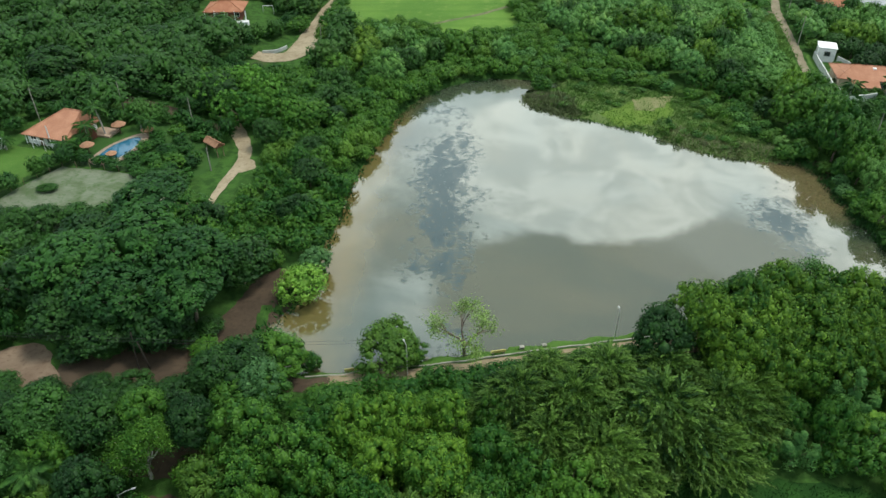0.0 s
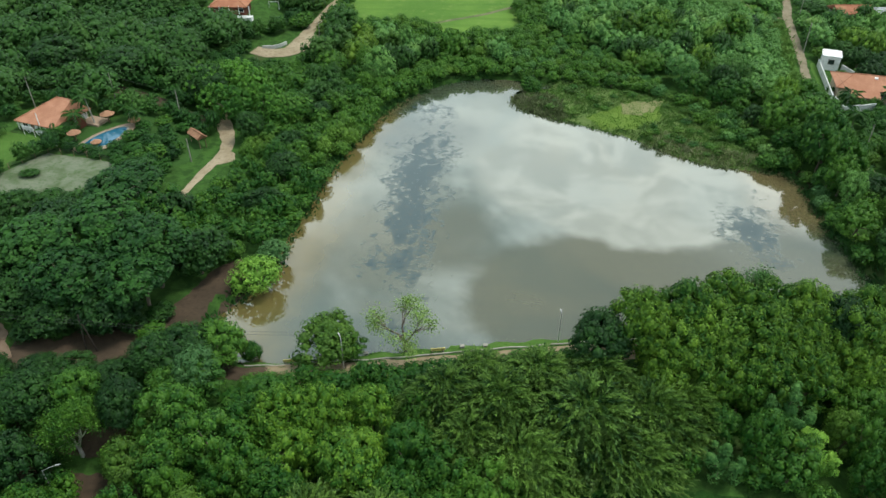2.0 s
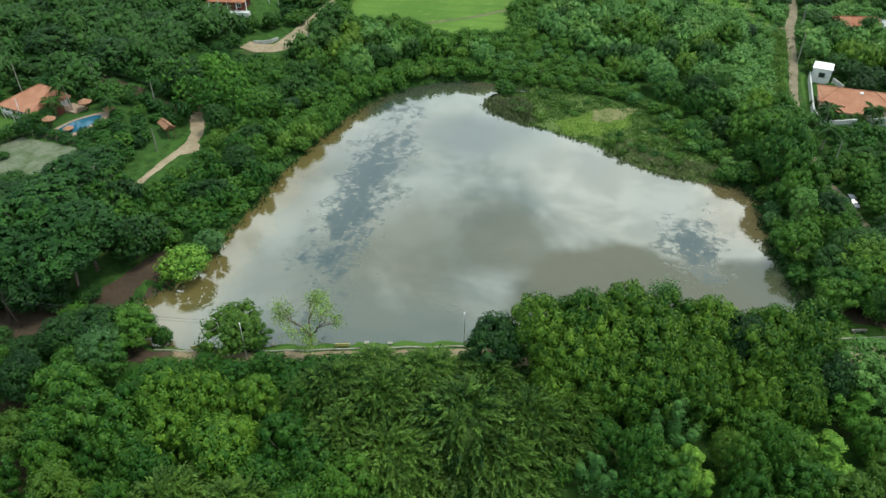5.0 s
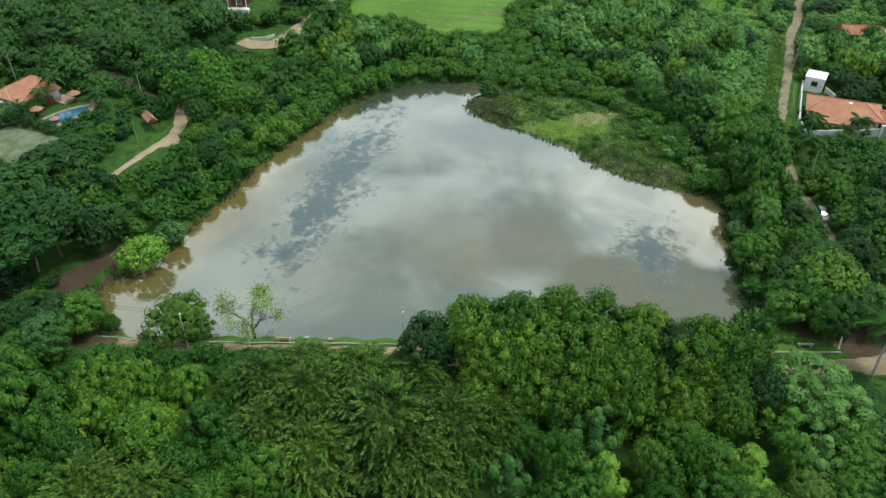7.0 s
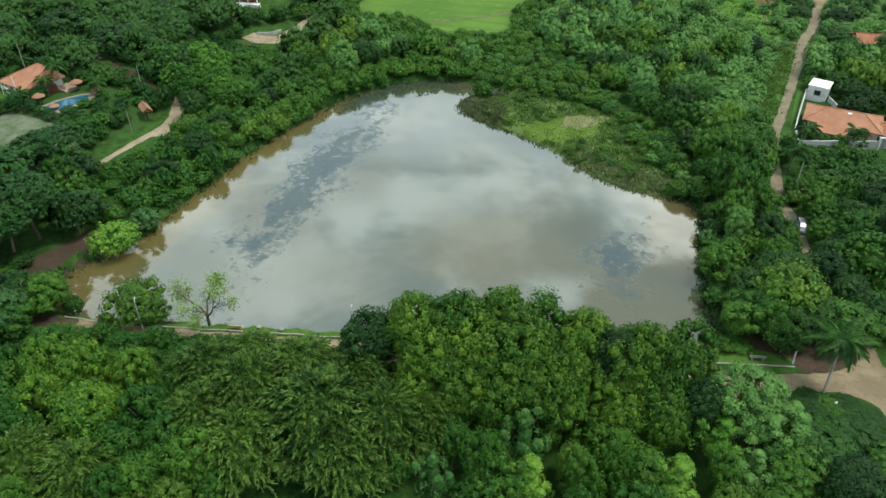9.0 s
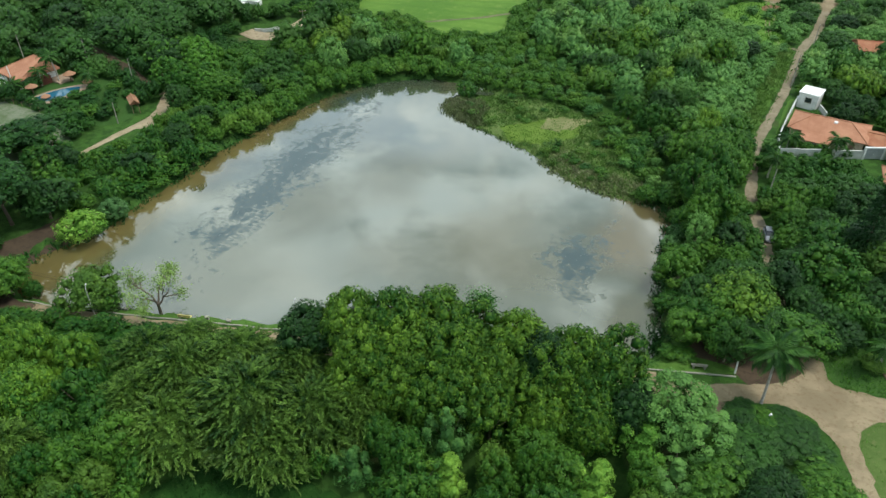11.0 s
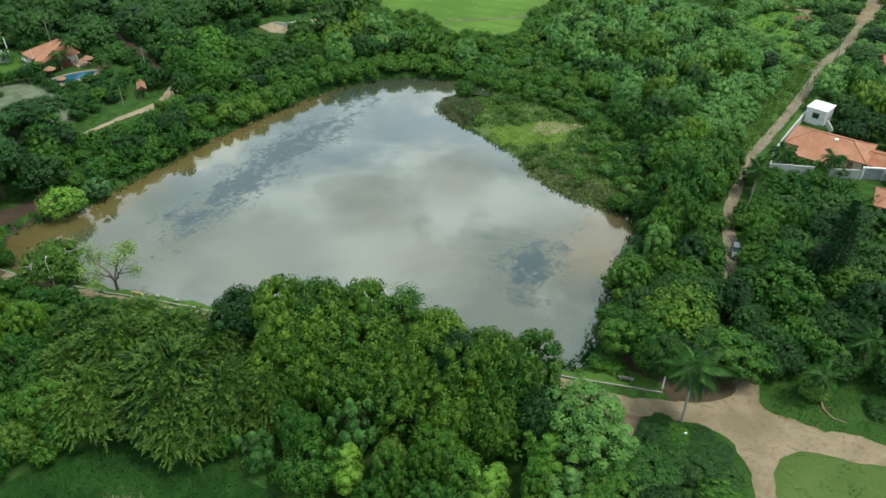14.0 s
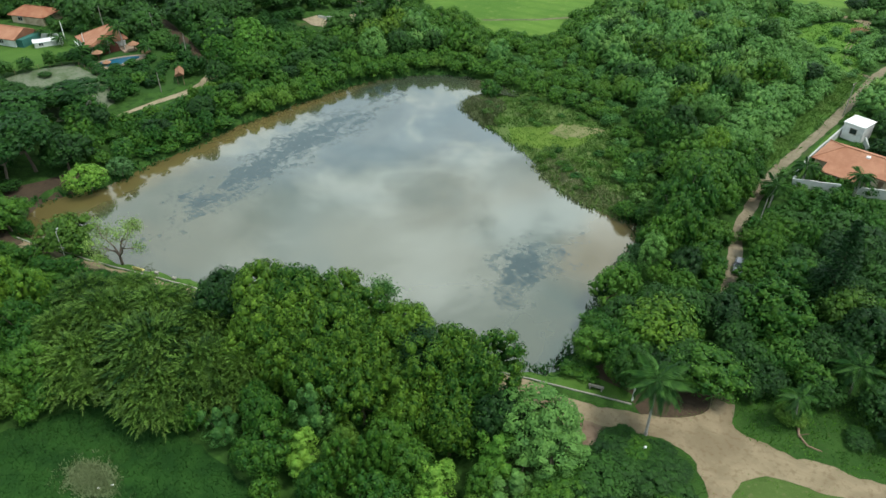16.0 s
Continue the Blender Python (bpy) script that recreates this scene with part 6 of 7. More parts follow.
def build_pool():
    ob = thing("swimming_pool", "kidney shaped blue swimming pool with pale rim", "pool", pose(0, 0, 3.62))
    edge = rounded([(-62.6, 112.4), (-62.2, 115.4), (-61.2, 118.2), (-58.4, 121.4), (-56.9, 120.6), (-57.0, 116.6), (-58.4, 112.2)], 3)
    mid = edge.mean(0)
    bm = bmesh.new()
    bm.faces.new([bm.verts.new((x, y, 0.06)) for x, y in edge])
    part("water", bm, MAT["poolwater"], ob)
    out = mid + (edge - mid) * 1.09
    far = mid + (edge - mid) * 1.42
    n = len(edge)
    ring = lambda a, b, za, zb: raw_mesh("rim", np.concatenate([np.column_stack([a, np.full(n, za)]), np.column_stack([b, np.full(n, zb)]), np.column_stack([b, np.full(n, -1.2)]), np.column_stack([a, np.full(n, -0.6)])]),
                                         [[(i + k * n, (i + 1) % n + k * n, (i + 1) % n + (k + 1) * n, i + (k + 1) * n) for i in range(n) for k in (0, 1)], [(i, i + 3 * n, (i + 1) % n + 3 * n, (i + 1) % n) for i in range(n)]], MAT["white"])
    rim = ring(edge, out, 0.16, 0.14)
    rim.materials[0] = MAT["concrete"]
    part("rim", rim, None, ob, "pale concrete pool rim")
    deck = ring(out, far, 0.10, 0.06)
    deck.materials[0] = MAT["slab"]
    part("deck", deck, None, ob, "tan paved pool deck")


build_pool()


def thatched_shelter(x, y, z, R, h, label, square=False, roof="thatch"):
    ob = thing("shelter", label, "shelter", pose(x, y, z))
    n = 4 if square else 12
    a = np.arange(n) * 2 * np.pi / n + 0.5
    r = np.column_stack([np.cos(a), np.sin(a)]) * R
    bm = bmesh.new()
    top, under = bm.verts.new((0, 0, h + R * 0.55)), bm.verts.new((0, 0, h + R * 0.30))
    A = [bm.verts.new((*q, h)) for q in r]
    B = [bm.verts.new((*(q * 0.97), h - 0.14)) for q in r]
    for i in range(n):
        j = (i + 1) % n
        bm.faces.new((A[i], A[j], top)), bm.faces.new((B[j], B[i], under)), bm.faces.new((B[i], B[j], A[j], A[i]))
    part("roof", bm, MAT[roof], ob)
    posts(ob, "wood", [(q[0] * 0.75, q[1] * 0.75, -0.6, h + 0.15, 0.09) for q in r] if square else [(0, 0, -0.6, h + 0.2, 0.11)])


kiosk = hip_house("shelter", "open wooden shelter with a reddish tan roof", pose(-41.6, 119.6, ground_z(-43, 121), 0, 0, 138), 3.6, 1.5, 2.3, 3.0, 0.0, 0.0, "wood", "straw", (), 0.25, "shelter")
for piece in list(kiosk.children):
    if piece.name.startswith("wall"):
        bpy.data.objects.remove(piece)
posts(kiosk, "wood", [(x, y, -0.5, 2.25, 0.08) for x in (0.1, 3.5) for y in (0.1, 1.4)])
thatched_shelter(-62.0, 123.2, 3.5, 1.4, 1.9, "round straw parasol beside the pool", False, "straw")
thatched_shelter(-64.6, 114.9, 3.5, 1.3, 1.8, "round straw parasol on the deck", False, "straw")
thatched_shelter(-60.0, 113.6, 3.75, 1.0, 0.5, "low round straw cover at the pool", False, "straw")
thatched_shelter(-56.2, 122.0, 3.5, 1.2, 1.4, "small straw shelter under palms", False, "straw")

# the house behind the white wall
house_b = hip_house("house", "long bungalow with an orange clay tile roof", pose(89.4, 151.4, 0.8, 0, 0, -13), 13.4, 8.4, 2.7, 4.4, 3.2, 3.2, "cream", "tiles",
                    (("window", 8.5, 0.9, 9.9, 2.0), ("door", 11.0, 0.0, 11.9, 2.05)))
bm = bmesh.new()
for f in ([(2.2, -3.4, 2.0), (8.0, -3.4, 2.0), (8.0, -0.4, 2.75), (2.2, -0.4, 2.75)],):
    a = [bm.verts.new(c) for c in f]
    b = [bm.verts.new((c[0], c[1], c[2] - 0.15)) for c in f]
    bm.faces.new(a), bm.faces.new(b[::-1])
    for i in range(4):
        bm.faces.new((a[(i + 1) % 4], a[i], b[i], b[(i + 1) % 4]))
part("porch_roof", bm, MAT["tiles"], house_b)
posts(house_b, "white", [(2.4, -3.2, -0.4, 2.0, 0.1), (5.1, -3.2, -0.4, 2.0, 0.1), (7.8, -3.2, -0.4, 2.0, 0.1)], "column")
part("vent", boxes((7.2, 3.0, 3.75, 7.9, 3.7, 4.25), bevel=0.05), MAT["white"], house_b, "white roof vent")


def build_hut():
    ob = thing("outbuilding", "white rendered outbuilding with a low flat roof", "building", pose(92.2, 168.9, 0.8, 0, 0, -20))
    part("wall", boxes((0, 0, -1.0, 4.0, 4.6, 3.2), bevel=0.04), MAT["plaster"], ob)
    n = 10
    u = np.linspace(0, 1, n)
    prof = np.column_stack([-0.15 + 4.3 * u, 3.2 + 0.10 * np.sin(np.pi * (0.18 + 0.64 * u)) + 0.02])
    v = np.concatenate([np.column_stack([prof[:, 0], np.full(n, y), prof[:, 1] + dz]) for y in (-0.15, 4.75) for dz in (0.0, 0.16)])
    f = [(i, i + 1, 2 * n + i + 1, 2 * n + i) for i in range(n - 1)] + [(n + i + 1, n + i, 3 * n + i, 3 * n + i + 1) for i in range(n - 1)]
    f += [(n + i, n + i + 1, i + 1, i) for i in range(n - 1)] + [(2 * n + i, 2 * n + i + 1, 3 * n + i + 1, 3 * n + i) for i in range(n - 1)] + [(0, n, 3 * n, 2 * n), (n - 1, 3 * n - 1, 4 * n - 1, 2 * n - 1)]
    part("roof", raw_mesh("roof", v, [f], MAT["plaster"]), None, ob)
    w = part("window", boxes((1.5, -0.06, 1.5, 2.7, 0.0, 2.5)), MAT["glass"], ob)
    part("frame", boxes((1.4, -0.1, 1.4, 2.8, 0.0, 1.5), (1.4, -0.1, 2.5, 2.8, 0.0, 2.6), (1.4, -0.1, 1.5, 1.5, 0.0, 2.5), (2.7, -0.1, 1.5, 2.8, 0.0, 2.5)), MAT["concrete"], w)


build_hut()


def long_wall(name, line, tall, thick, mat, label):
    """A standing wall along a line, with a coping."""
    p = np.asarray(line, float)
    bm = bmesh.new()
    for (ax, ay), (bx, by) in zip(p, p[1:]):
        d = math.hypot(bx - ax, by - ay)
        k = max(1, int(d / 3))
        for i in range(k):
            x, y = ax + (bx - ax) * (i + 0.5) / k, ay + (by - ay) * (i + 0.5) / k
            z = ground_z(x, y)
            m = pose(x, y, z, 0, 0, math.degrees(math.atan2(by - ay, bx - ax)))
            for lo, hi, w in ((-0.8, tall, thick), (tall, tall + 0.08, thick + 0.08)):
                bmesh.ops.create_cube(bm, size=1.0, matrix=m @ Matrix.LocRotScale((0, 0, (lo + hi) / 2), None, (d / k + 0.02, w, hi - lo)))
    me = bpy.data.meshes.new(name)
    bm.to_mesh(me)
    bm.free()
    me.materials.append(MAT[mat])
    tagged(new(name, me), label, "wall", kind="structure")


long_wall("garden_wall", [(87.4, 148.6), (89.2, 157.0), (92.4, 170.8)], 1.7, 0.2, "oldplaster", "white rendered garden wall along the lane")
long_wall("garden_wall", [(87.3, 147.4), (87.1, 141.9), (94.6, 144.4)], 2.0, 0.2, "oldplaster", "white rendered garden wall with coping")
long_wall("garden_wall", [(96.8, 145.1), (102.4, 146.9)], 1.8, 0.2, "oldplaster", "white rendered garden wall before the house")
long_wall("garden_wall", [(106.4, 148.1), (114.0, 150.4)], 1.8, 0.2, "oldplaster", "white rendered garden wall beyond the gate")
long_wall("garden_wall", [(96.6, 167.4), (97.6, 163.0)], 1.7, 0.2, "oldplaster", "short white wall beside an outbuilding")
long_wall("garden_wall", [(-45.4, 173.0), (-43.2, 173.4), (-41.2, 174.8), (-40.0, 176.8)], 0.8, 0.2, "oldplaster", "low curved white wall beside the road")

gate = thing("metal_gate", "wide grey sheet metal gate between white piers", "gate", pose(102.5, 146.92, ground_z(104, 147), 0, 0, 17))
for x in (0.18, 3.82):
    part("pier", boxes((x - 0.17, -0.2, -0.6, x + 0.17, 0.2, 2.3), bevel=0.02), MAT["plaster"], gate, "white rendered gate pier")
part("lintel", boxes((-0.05, -0.22, 2.302, 4.05, 0.22, 2.55), bevel=0.02), MAT["plaster"], gate, "white beam over the gate")
for i in range(6):
    part("panel", boxes((0.38 + i * 0.542, -0.03, 0.05, 0.90 + i * 0.542, 0.03, 2.25), bevel=0.01), MAT["sheet"], gate)
part("handle", boxes((1.9, -0.09, 0.95, 2.0, -0.03, 1.2)), MAT["metal"], gate)
hip_house("house", "low side wing with a weathered tiled roof", pose(103.4, 149.4, 0.8, 0, 0, -13), 4.6, 6.4, 2.1, 3.1, 0.0, 0.0, "cream", "oldtiles", (("window", 1.4, 0.9, 2.6, 1.8),))
hip_house("house", "small house with an orange tiled roof", pose(104.2, 133.6, 0.8, 0, 0, -6), 7.0, 6.0, 2.4, 3.8, 2.0, 2.0, "cream", "tiles", (("window", 1.0, 0.9, 2.2, 1.9), ("door", 3.2, 0, 4.1, 2.0)))
hip_house("house", "white house with a brown tiled roof", pose(108.2, 200.5, 2.2, 0, 0, 4), 9.0, 6.5, 2.5, 3.9, 0.0, 0.0, "plaster", "oldtiles", (("window", 1.0, 0.9, 2.4, 1.9), ("door", 4.0, 0, 5.0, 2.0), ("window", 6.4, 0.9, 7.8, 1.9)))
hip_house("house", "low house with a grey sheet roof", pose(118.2, 200.8, 2.2, 0, 0, 4), 9.0, 6.0, 2.4, 3.2, 0.0, 0.0, "plaster", "sheet", (("window", 2.0, 0.9, 3.4, 1.9),))
far_house = hip_house("house", "raised house with an orange tiled veranda roof", pose(-62.4, 188.0, ground_z(-58, 188) + 0.3, 0, 0, 3), 8.4, 7.4, 2.6, 4.2, 3.0, 3.0, "redwall", "oldtiles", (("window", 1.5, 1.0, 2.7, 2.0), ("door", 4.3, 0.2, 5.3, 2.2), ("window", 7.0, 1.0, 8.2, 2.0)), 1.0)
posts(far_house, "white", [(x, -0.8, 0.1, 2.75, 0.13) for x in (-0.6, 2.0, 4.6, 7.2, 10.0)], "column")
part("veranda", boxes((-0.9, -1.9, -2.0, 10.6, 0.0, 0.1), bevel=0.03), MAT["plaster"], far_house, "white veranda base")
part("steps", boxes((3.8, -3.8, -2.0, 6.6, -1.9, -0.6), (4.0, -3.0, -0.6, 6.4, -1.9, -0.25), bevel=0.02), MAT["plaster"], far_house, "white entrance steps")
house_w = hip_house("house", "white gabled house with an orange tiled roof", pose(-101.0, 107.2, 3.4, 0, 0, 12), 12.0, 7.0, 2.2, 4.0, 0.0, 0.0, "plaster", "tiles", (("window", 2.0, 0.8, 3.4, 1.8), ("window", 7.0, 0.8, 8.4, 1.8)))
part("side_wall", boxes((12.05, 0.3, -1.0, 14.2, 6.6, 2.1), bevel=0.03), MAT["teal"], house_w, "teal painted lean-to")
hip_house("outbuilding", "low white outbuilding with a pale sheet roof", pose(-84.4, 111.6, 3.4, 0, 0, 58), 6.4, 2.6, 1.6, 1.9, 0.0, 0.0, "plaster", "white", (("window", 1.0, 0.6, 2.0, 1.3),), 0.2, "building")
long_wall("garden_wall", [(-90.0, 115.2), (-84.6, 118.4)], 1.6, 0.25, "oldplaster", "white garden wall beside palms")
hip_house("house", "far house with a weathered tiled roof", pose(-108.0, 121.0, 3.4, 0, 0, 15), 10.0, 7.0, 2.4, 4.0, 2.0, 2.0, "cream", "oldtiles", (("window", 2.0, 0.9, 3.4, 1.9),))

# ---- furniture of the bank ----
ALONG = math.degrees(math.atan2(0.178, 1))


def bench(x, y, turn, mat, label, lift=0.0):
    ob = thing("bench", label, "bench", pose(x, y, ground_z(x, y) + 0.05 + lift, 0, 0, turn), "benches on the bank")
    part("seat", boxes((-0.95, -0.24, 0.40, 0.95, 0.24, 0.47), bevel=0.015), MAT[mat], ob)
    part("backrest", boxes((-0.95, -0.30, 0.52, 0.95, -0.24, 0.88), bevel=0.015), MAT[mat], ob)
    for s in (-1, 1):
        part("leg", boxes((s * 0.7 - 0.09, -0.30, -0.15, s * 0.7 + 0.09, 0.22, 0.40), bevel=0.02), MAT["concrete"], ob)


bench(-11.4, 62.9, ALONG, "yellow", "faded yellow bench facing the water")
bench(7.1, 66.0, ALONG, "yellow", "faded yellow bench on the grass")
bench(74.8, 78.4, 12, "concrete", "pale concrete bench under trees")


def fallen_log():
    ob = thing("fallen_log", "bent grey-brown fallen trunk lying on the grass", "log", pose(97.0, 85.0, ground_z(97, 85)))
    v, f = tubes([([(-0.1, 0.3, 0.2), (0.3, -1.4, 0.14), (1.4, -2.5, 0.13), (2.9, -2.5, 0.12)], [0.17, 0.15, 0.13, 0.08])], 8)
    part("trunk", raw_mesh("trunk", v, f, MAT["wood"], True), None, ob)
    v, f = tubes([([(0.3, -1.4, 0.14), (0.9, -1.2, 0.5), (1.3, -1.0, 0.55)], [0.08, 0.06, 0.03])], 6)
    part("branch", raw_mesh("branch", v, f, MAT["wood"], True), None, ob)


fallen_log()


def marker(x, y, label):
    ob = thing("stone_block", label, "block", pose(x, y, ground_z(x, y) + 0.05, 0, 0, ALONG))
    part("base", boxes((-0.26, -0.2, -0.2, 0.26, 0.2, 0.32), bevel=0.06), MAT["concrete"], ob)
    part("cap", boxes((-0.32, -0.25, 0.322, 0.32, 0.25, 0.42), bevel=0.02), MAT["concrete"], ob)


marker(13.2, 67.3, "pale concrete block on the grassy bank")
marker(10.2, 66.7, "small concrete block on the bank")
marker(-2.2, 65.2, "pale block beside a tree")


def lamp_post(x, y, h, arm, turn, label, lean=0.0, z=None):
    z = ground_z(x, y) if z is None else z
    ob = thing("lamp_post", label, "lamp post", pose(x, y, z, 0, lean, turn), "lamp posts")
    v, f = tubes([([(0, 0, -0.5), (0, 0, h * 0.5), (0, 0, h)], [0.10, 0.08, 0.06])], 8)
    part("pole", raw_mesh("pole", v, f, MAT["metal"], True), None, ob)
    v, f = tubes([([(0, 0, h - 0.08), (arm * 0.5, 0, h + 0.22), (arm, 0, h + 0.35)], [0.045, 0.04, 0.035])], 6)
    part("arm", raw_mesh("arm", v, f, MAT["metal"], True), None, ob)
    hd = part("lamp_head", boxes((arm - 0.1, -0.09, h + 0.30, arm + 0.34, 0.09, h + 0.42), bevel=0.03), MAT["metal"], ob)
    part("lens", boxes((arm, -0.07, h + 0.27, arm + 0.3, 0.07, h + 0.298)), MAT["lampglass"], hd)


lamp_post(22.8, 69.2, 4.8, 0.3, 100, "slim grey lamp post on the bank")
lamp_post(-4.4, 61.9, 5.0, 0.5, 120, "grey lamp post among leaves")
lamp_post(-33.2, 43.8, 4.6, 1.5, 20, "street lamp over a dark earth road")


def utility_pole(x, y, h, turn, label, lean=0.0, arms=1, mat="concrete"):
    ob = thing("utility_pole", label, "utility pole", pose(x, y, ground_z(x, y), 0, lean, turn), "utility poles")
    v, f = tubes([([(0, 0, -0.8), (0, 0, h * 0.5), (0, 0, h)], [0.13, 0.11, 0.085])], 8)
    part("pole", raw_mesh("pole", v, f, MAT[mat], True), None, ob)
    for k in range(arms):
        part("crossarm", boxes((-0.9, -0.06, h - 0.45 - 0.6 * k, 0.9, 0.06, h - 0.33 - 0.6 * k), bevel=0.01), MAT["wood"], ob)
        for u in (-0.75, 0.75):
            v, f = tubes([([(u, 0, h - 0.33 - 0.6 * k), (u, 0, h - 0.16 - 0.6 * k)], [0.04, 0.03])], 6)
            part("insulator", raw_mesh("insulator", v, f, MAT["white"], True), None, ob)


utility_pole(-38.0, 62.9, 5.4, 90, "dark wooden utility pole beside the earth road", 9, 0, "darkwood")
utility_pole(-36.6, 62.9, 5.4, 90, "leaning dark wooden utility pole beside the road", -9, 0, "darkwood")
utility_pole(-42.6, 113.6, 4.8, 30, "thin grey pole beside the sandy path", 0, 0)
utility_pole(-49.7, 128.4, 6.5, 20, "grey utility pole behind the garden", 0, 0)
utility_pole(-30.4, 173.6, 7.2, 30, "pale utility pole beside the road bend")
utility_pole(-64.2, 131.5, 7.0, 20, "grey utility pole behind the house", 0, 0)
utility_pole(-80.0, 128.5, 7.0, 20, "grey utility pole among trees", 0, 0)
utility_pole(-72.4, 117.2, 4.6, 20, "white pole before the house", 0, 0, "white")
utility_pole(84.6, 124.6, 6.2, 70, "leaning pale utility pole at the lane", 6, 0)
utility_pole(91.6, 178.5, 7.6, 70, "pale utility pole beside the lane", 3)
utility_pole(97.4, 200.5, 7.6, 70, "pale utility pole beside the lane", 3)
utility_pole(79.2, 79.0, 4.2, 90, "white painted leaning post under trees", 11, 0, "white")
utility_pole(-84.0, 119.6, 4.5, 20, "white pole beside the lawn", 0, 0, "white")


def cable(a, b, sag):
    s = np.linspace(0, 1, 14)[:, None]
    p = np.array(a) * (1 - s) + np.array(b) * s
    p[:, 2] -= sag * 4 * (s * (1 - s))[:, 0]
    v, f = tubes([(p, np.full(14, 0.018))], 4)
    tagged(new("cable", raw_mesh("cable", v, f, MAT["wire"])), "thin black overhead power cable", "cable", "overhead cables")


for dz in (5.6, 5.1):
    cable((-37.3, 62.9, dz + 0.3), (-70.0, 66.0, dz + 0.6), 0.7)
    cable((-37.3, 62.9, dz + 0.3), (-5.2, 63.6, dz - 0.4), 0.6)
cable((91.6, 178.5, 7.9), (97.4, 200.5, 8.6), 0.4)
cable((84.6, 124.6, 6.5), (91.6, 178.5, 7.9), 0.9)
cable((-49.7, 128.4, 8.0), (-64.2, 131.5, 10.2), 0.3)
cable((-64.2, 131.5, 10.2), (-80.0, 128.5, 10.4), 0.3)


def fence(line, tall, label, gap=2.4):
    p = np.asarray(line, float)
    s = np.concatenate(([0], np.cumsum(np.hypot(*np.diff(p, axis=0).T))))
    k = np.linspace(0, s[-1], int(s[-1] / gap) + 1)
    c = np.column_stack([np.interp(k, s, p[:, 0]), np.interp(k, s, p[:, 1])])
    z = height(c[:, 0], c[:, 1])
    ob = thing("fence", label, "fence")
    for (x, y), h in zip(c, z):
        v, f = tubes([([(x, y, h - 0.3), (x, y, h + tall)], [0.06, 0.05])], 6)
        part("post", raw_mesh("post", v, f, MAT["wood"]), None, ob)
    for u in (0.35, 0.65, 0.95):
        v, f = tubes([(np.column_stack([c, z + tall * u]), np.full(len(c), 0.022))], 4)
        part("rail", raw_mesh("rail", v, f, MAT["wire"]), None, ob)


fence([(-67.4, 110.0), (-60, 108.9), (-52.2, 107.5), (-47.2, 104.2)], 1.2, "dark wire fence on wooden posts round the gravel ground")
fence([(-67.4, 110.0), (-72.0, 101.5), (-74.6, 97.0)], 1.2, "dark wire fence between lawn and gravel")


def goal(x, y, turn, label):
    ob = thing("goal_frame", label, "goal", pose(x, y, ground_z(x, y) + 0.09, 0, 0, turn), "goals on the lawn")
    for u in (-1.4, 1.4):
        v, f = tubes([([(u, 0, -0.2), (u, 0, 2.0)], [0.06, 0.06])], 6)
        part("upright", raw_mesh("upright", v, f, MAT["white"]), None, ob)
        v, f = tubes([([(u, 0, 1.98), (u, 0.9, 0.0)], [0.035, 0.035])], 6)
        part("stay", raw_mesh("stay", v, f, MAT["white"]), None, ob)
    v, f = tubes([([(-1.46, 0, 2.0), (1.46, 0, 2.0)], [0.06, 0.06])], 6)
    part("crossbar", raw_mesh("crossbar", v, f, MAT["white"]), None, ob)


goal(-74.4, 116.4, -20, "white metal goal frame on the lawn")
goal(-49.0, 199.5, 0, "white metal goal frame on grass")


def stone(x, y, r, mat, name, label, category):
    """A small rounded lump lying on the ground."""
    rng = np.random.default_rng(int(x * 31 + y * 17))
    v = HULL_V * np.array([r, r * 0.8, r * 0.6]) * (1 + rng.normal(size=(len(HULL_V), 1)) * 0.12)
    ob = tagged(new(name, raw_mesh(name, v, [HULL_F], MAT[mat], True)), label, category)
    ob.matrix_basis = pose(x, y, ground_z(x, y) + 0.06 + r * 0.45, 0, 0, x * 40)


stone(32.1, 38.8, 0.22, "plaster", "stone", "small whitish stone in the meadow grass", "stone")


def plastic_bag(x, y, z):
    """A crumpled bag caught on a bush."""
    rng = np.random.default_rng(8)
    v = HULL_V * np.array([0.19, 0.15, 0.22]) * (1 + rng.normal(size=(len(HULL_V), 1)) * 0.22)
    ob = tagged(new("plastic_bag", raw_mesh("plastic_bag", v, [HULL_F], MAT["white"], True)), "crumpled white plastic bag caught on a bush", "bag")
    ob.matrix_basis = pose(x, y, z, 12, 0, 30)


plastic_bag(82.85, 71.95, 1.95)
stone(33.0, 39.9, 0.20, "plaster", "stone", "small pale stone beside dry grass", "stone")


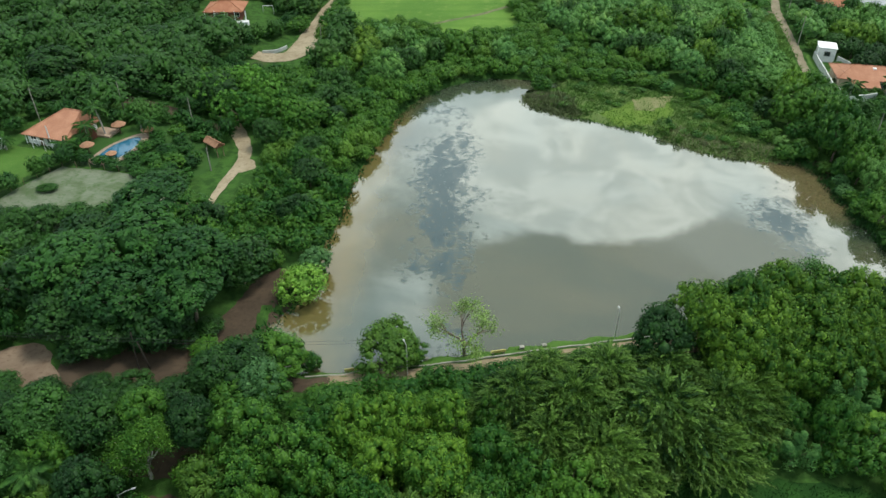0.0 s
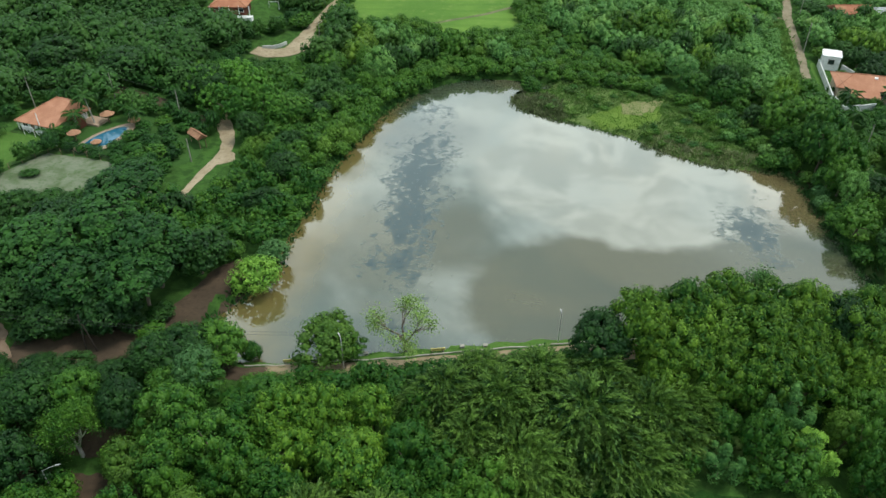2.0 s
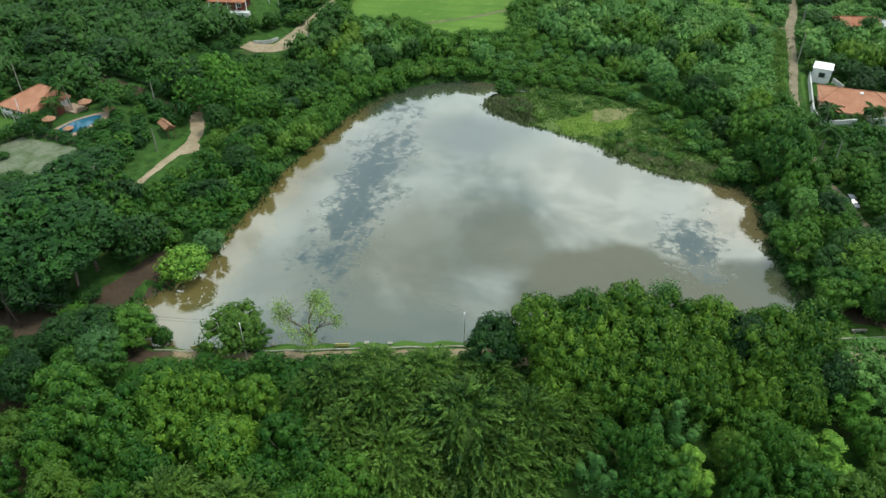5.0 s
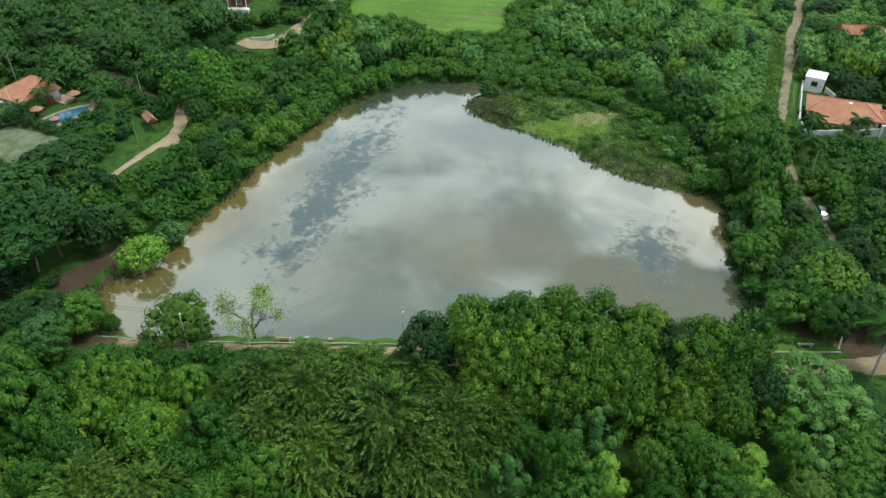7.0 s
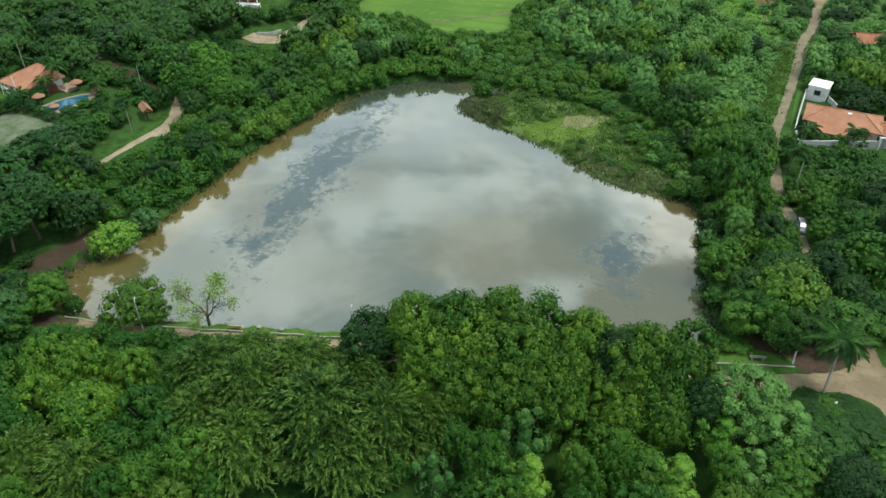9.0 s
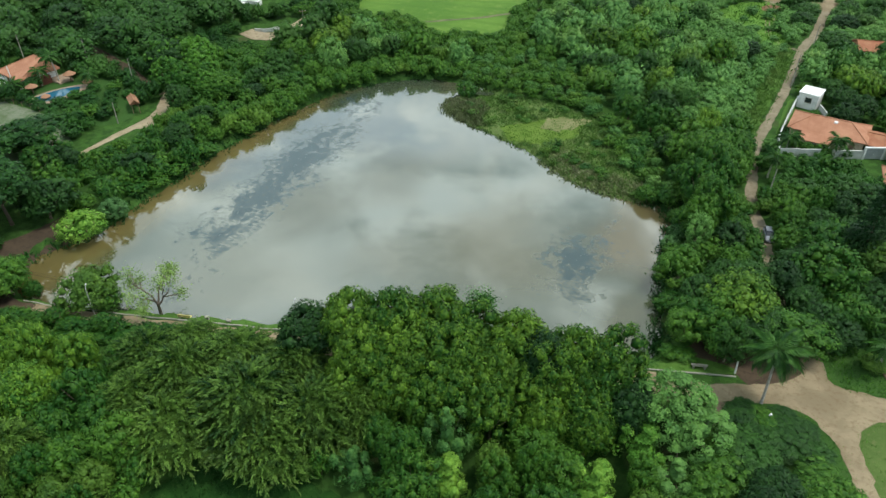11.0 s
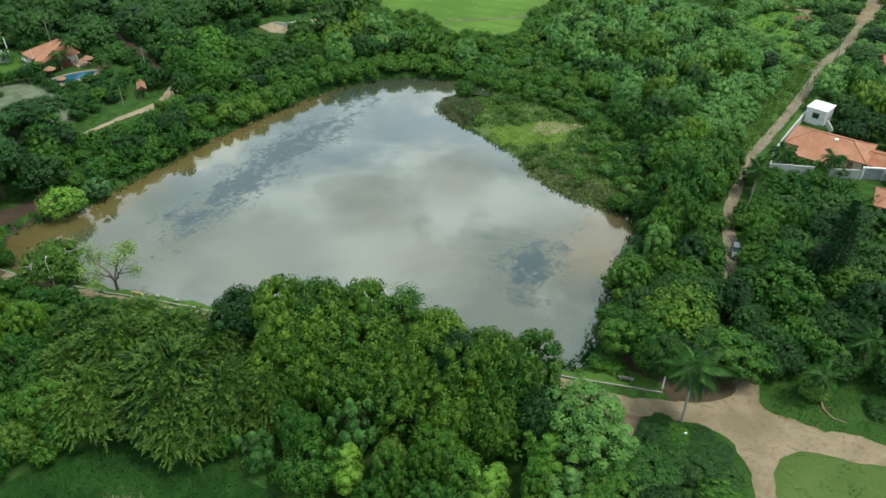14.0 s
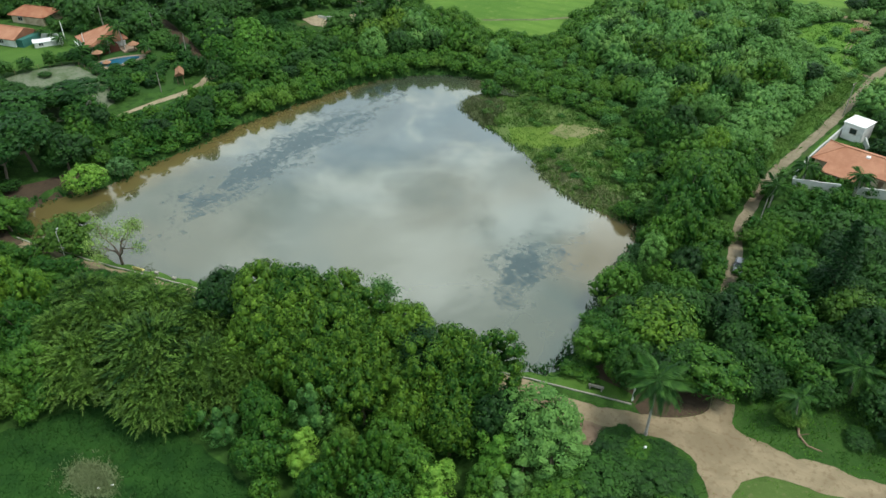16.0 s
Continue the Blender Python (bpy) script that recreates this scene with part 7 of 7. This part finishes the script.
# ---- the parked car ----
def build_car(x, y, turn):
    ob = thing("car", "silver hatchback parked on the earth lane", "car", pose(x, y, ground_z(x, y) + 0.06, 0, 0, turn) @ Matrix.Scale(0.9, 4))
    # side outline, front towards +x: (x, half width, z) rings
    def shell(rows, mat, name, parent, label=""):
        v, f, n = [], [], 8
        for px, w, z0, z1 in rows:
            c = 0.14 * w
            v += [(px, -w, z0), (px, -w, z0 + (z1 - z0) * 0.55), (px, -w + c * 0.6, z1 - 0.03), (px, -w + c * 2, z1), (px, w - c * 2, z1), (px, w - c * 0.6, z1 - 0.03), (px, w, z0 + (z1 - z0) * 0.55), (px, w, z0)]
        for i in range(len(rows) - 1):
            f += [(i * n + j, i * n + (j + 1) % n, (i + 1) * n + (j + 1) % n, (i + 1) * n + j) for j in range(n)]
        k = (len(rows) - 1) * n
        return part(name, raw_mesh(name, v, [f, [tuple(range(n))[::-1], tuple(range(k, k + n))]], MAT[mat], False), None, parent, label)

    shell([(-2.0, 0.70, 0.38, 0.86), (-1.9, 0.80, 0.26, 0.95), (-1.2, 0.84, 0.24, 0.98), (0.0, 0.85, 0.24, 0.97), (0.8, 0.84, 0.24, 0.96), (1.5, 0.82, 0.26, 0.86), (1.92, 0.74, 0.32, 0.72), (2.02, 0.62, 0.40, 0.62)], "silver", "body", ob)
    shell([(-1.86, 0.70, 0.951, 1.0), (-1.55, 0.68, 0.96, 1.36), (-1.2, 0.66, 0.96, 1.42), (-0.1, 0.66, 0.96, 1.43), (0.25, 0.67, 0.96, 1.36), (0.95, 0.74, 0.95, 0.98)], "glass", "windows", ob, "dark tinted windows")
    part("roof", boxes((-1.5, -0.60, 1.425, 0.15, 0.60, 1.465), bevel=0.015), MAT["silver"], ob)
    for s in (-1, 1):
        part("pillar", boxes((-0.62, s * 0.685 - 0.03, 0.97, -0.50, s * 0.685 + 0.03, 1.40)), MAT["silver"], ob)
        part("mirror", boxes((0.55, s * 0.95 - 0.09, 0.92, 0.70, s * 0.95 + 0.09, 1.06), bevel=0.03), MAT["silver"], ob)
        part("headlight", boxes((1.86, s * 0.52 - 0.16, 0.56, 2.0, s * 0.52 + 0.16, 0.70), bevel=0.03), MAT["lampglass"], ob)
        part("tail_light", boxes((-2.03, s * 0.58 - 0.12, 0.62, -1.95, s * 0.58 + 0.12, 0.84), bevel=0.02), MAT["redlens"], ob)
        for px in (-1.25, 1.25):
            a = np.linspace(0, 2 * np.pi, 17)[:-1]
            wheel = part("wheel", raw_mesh("wheel", *tubes([([(px, s * 0.70, 0.30), (px, s * 0.86, 0.30)], [0.20, 0.20])], 14), MAT["metal"]), None, ob)
            part("tyre", raw_mesh("tyre", *tubes([([(px, s * 0.66, 0.30), (px, s * 0.68, 0.30), (px, s * 0.85, 0.30), (px, s * 0.87, 0.30)], [0.22, 0.30, 0.30, 0.22])], 16), MAT["rubber"], True), None, wheel)
    part("bumper", boxes((1.94, -0.70, 0.34, 2.08, 0.70, 0.50), bevel=0.04), MAT["silver"], ob)
    part("number_plate", boxes((2.082, -0.2, 0.37, 2.10, 0.2, 0.48)), MAT["white"], ob)


build_car(84.4, 112.6, -86)
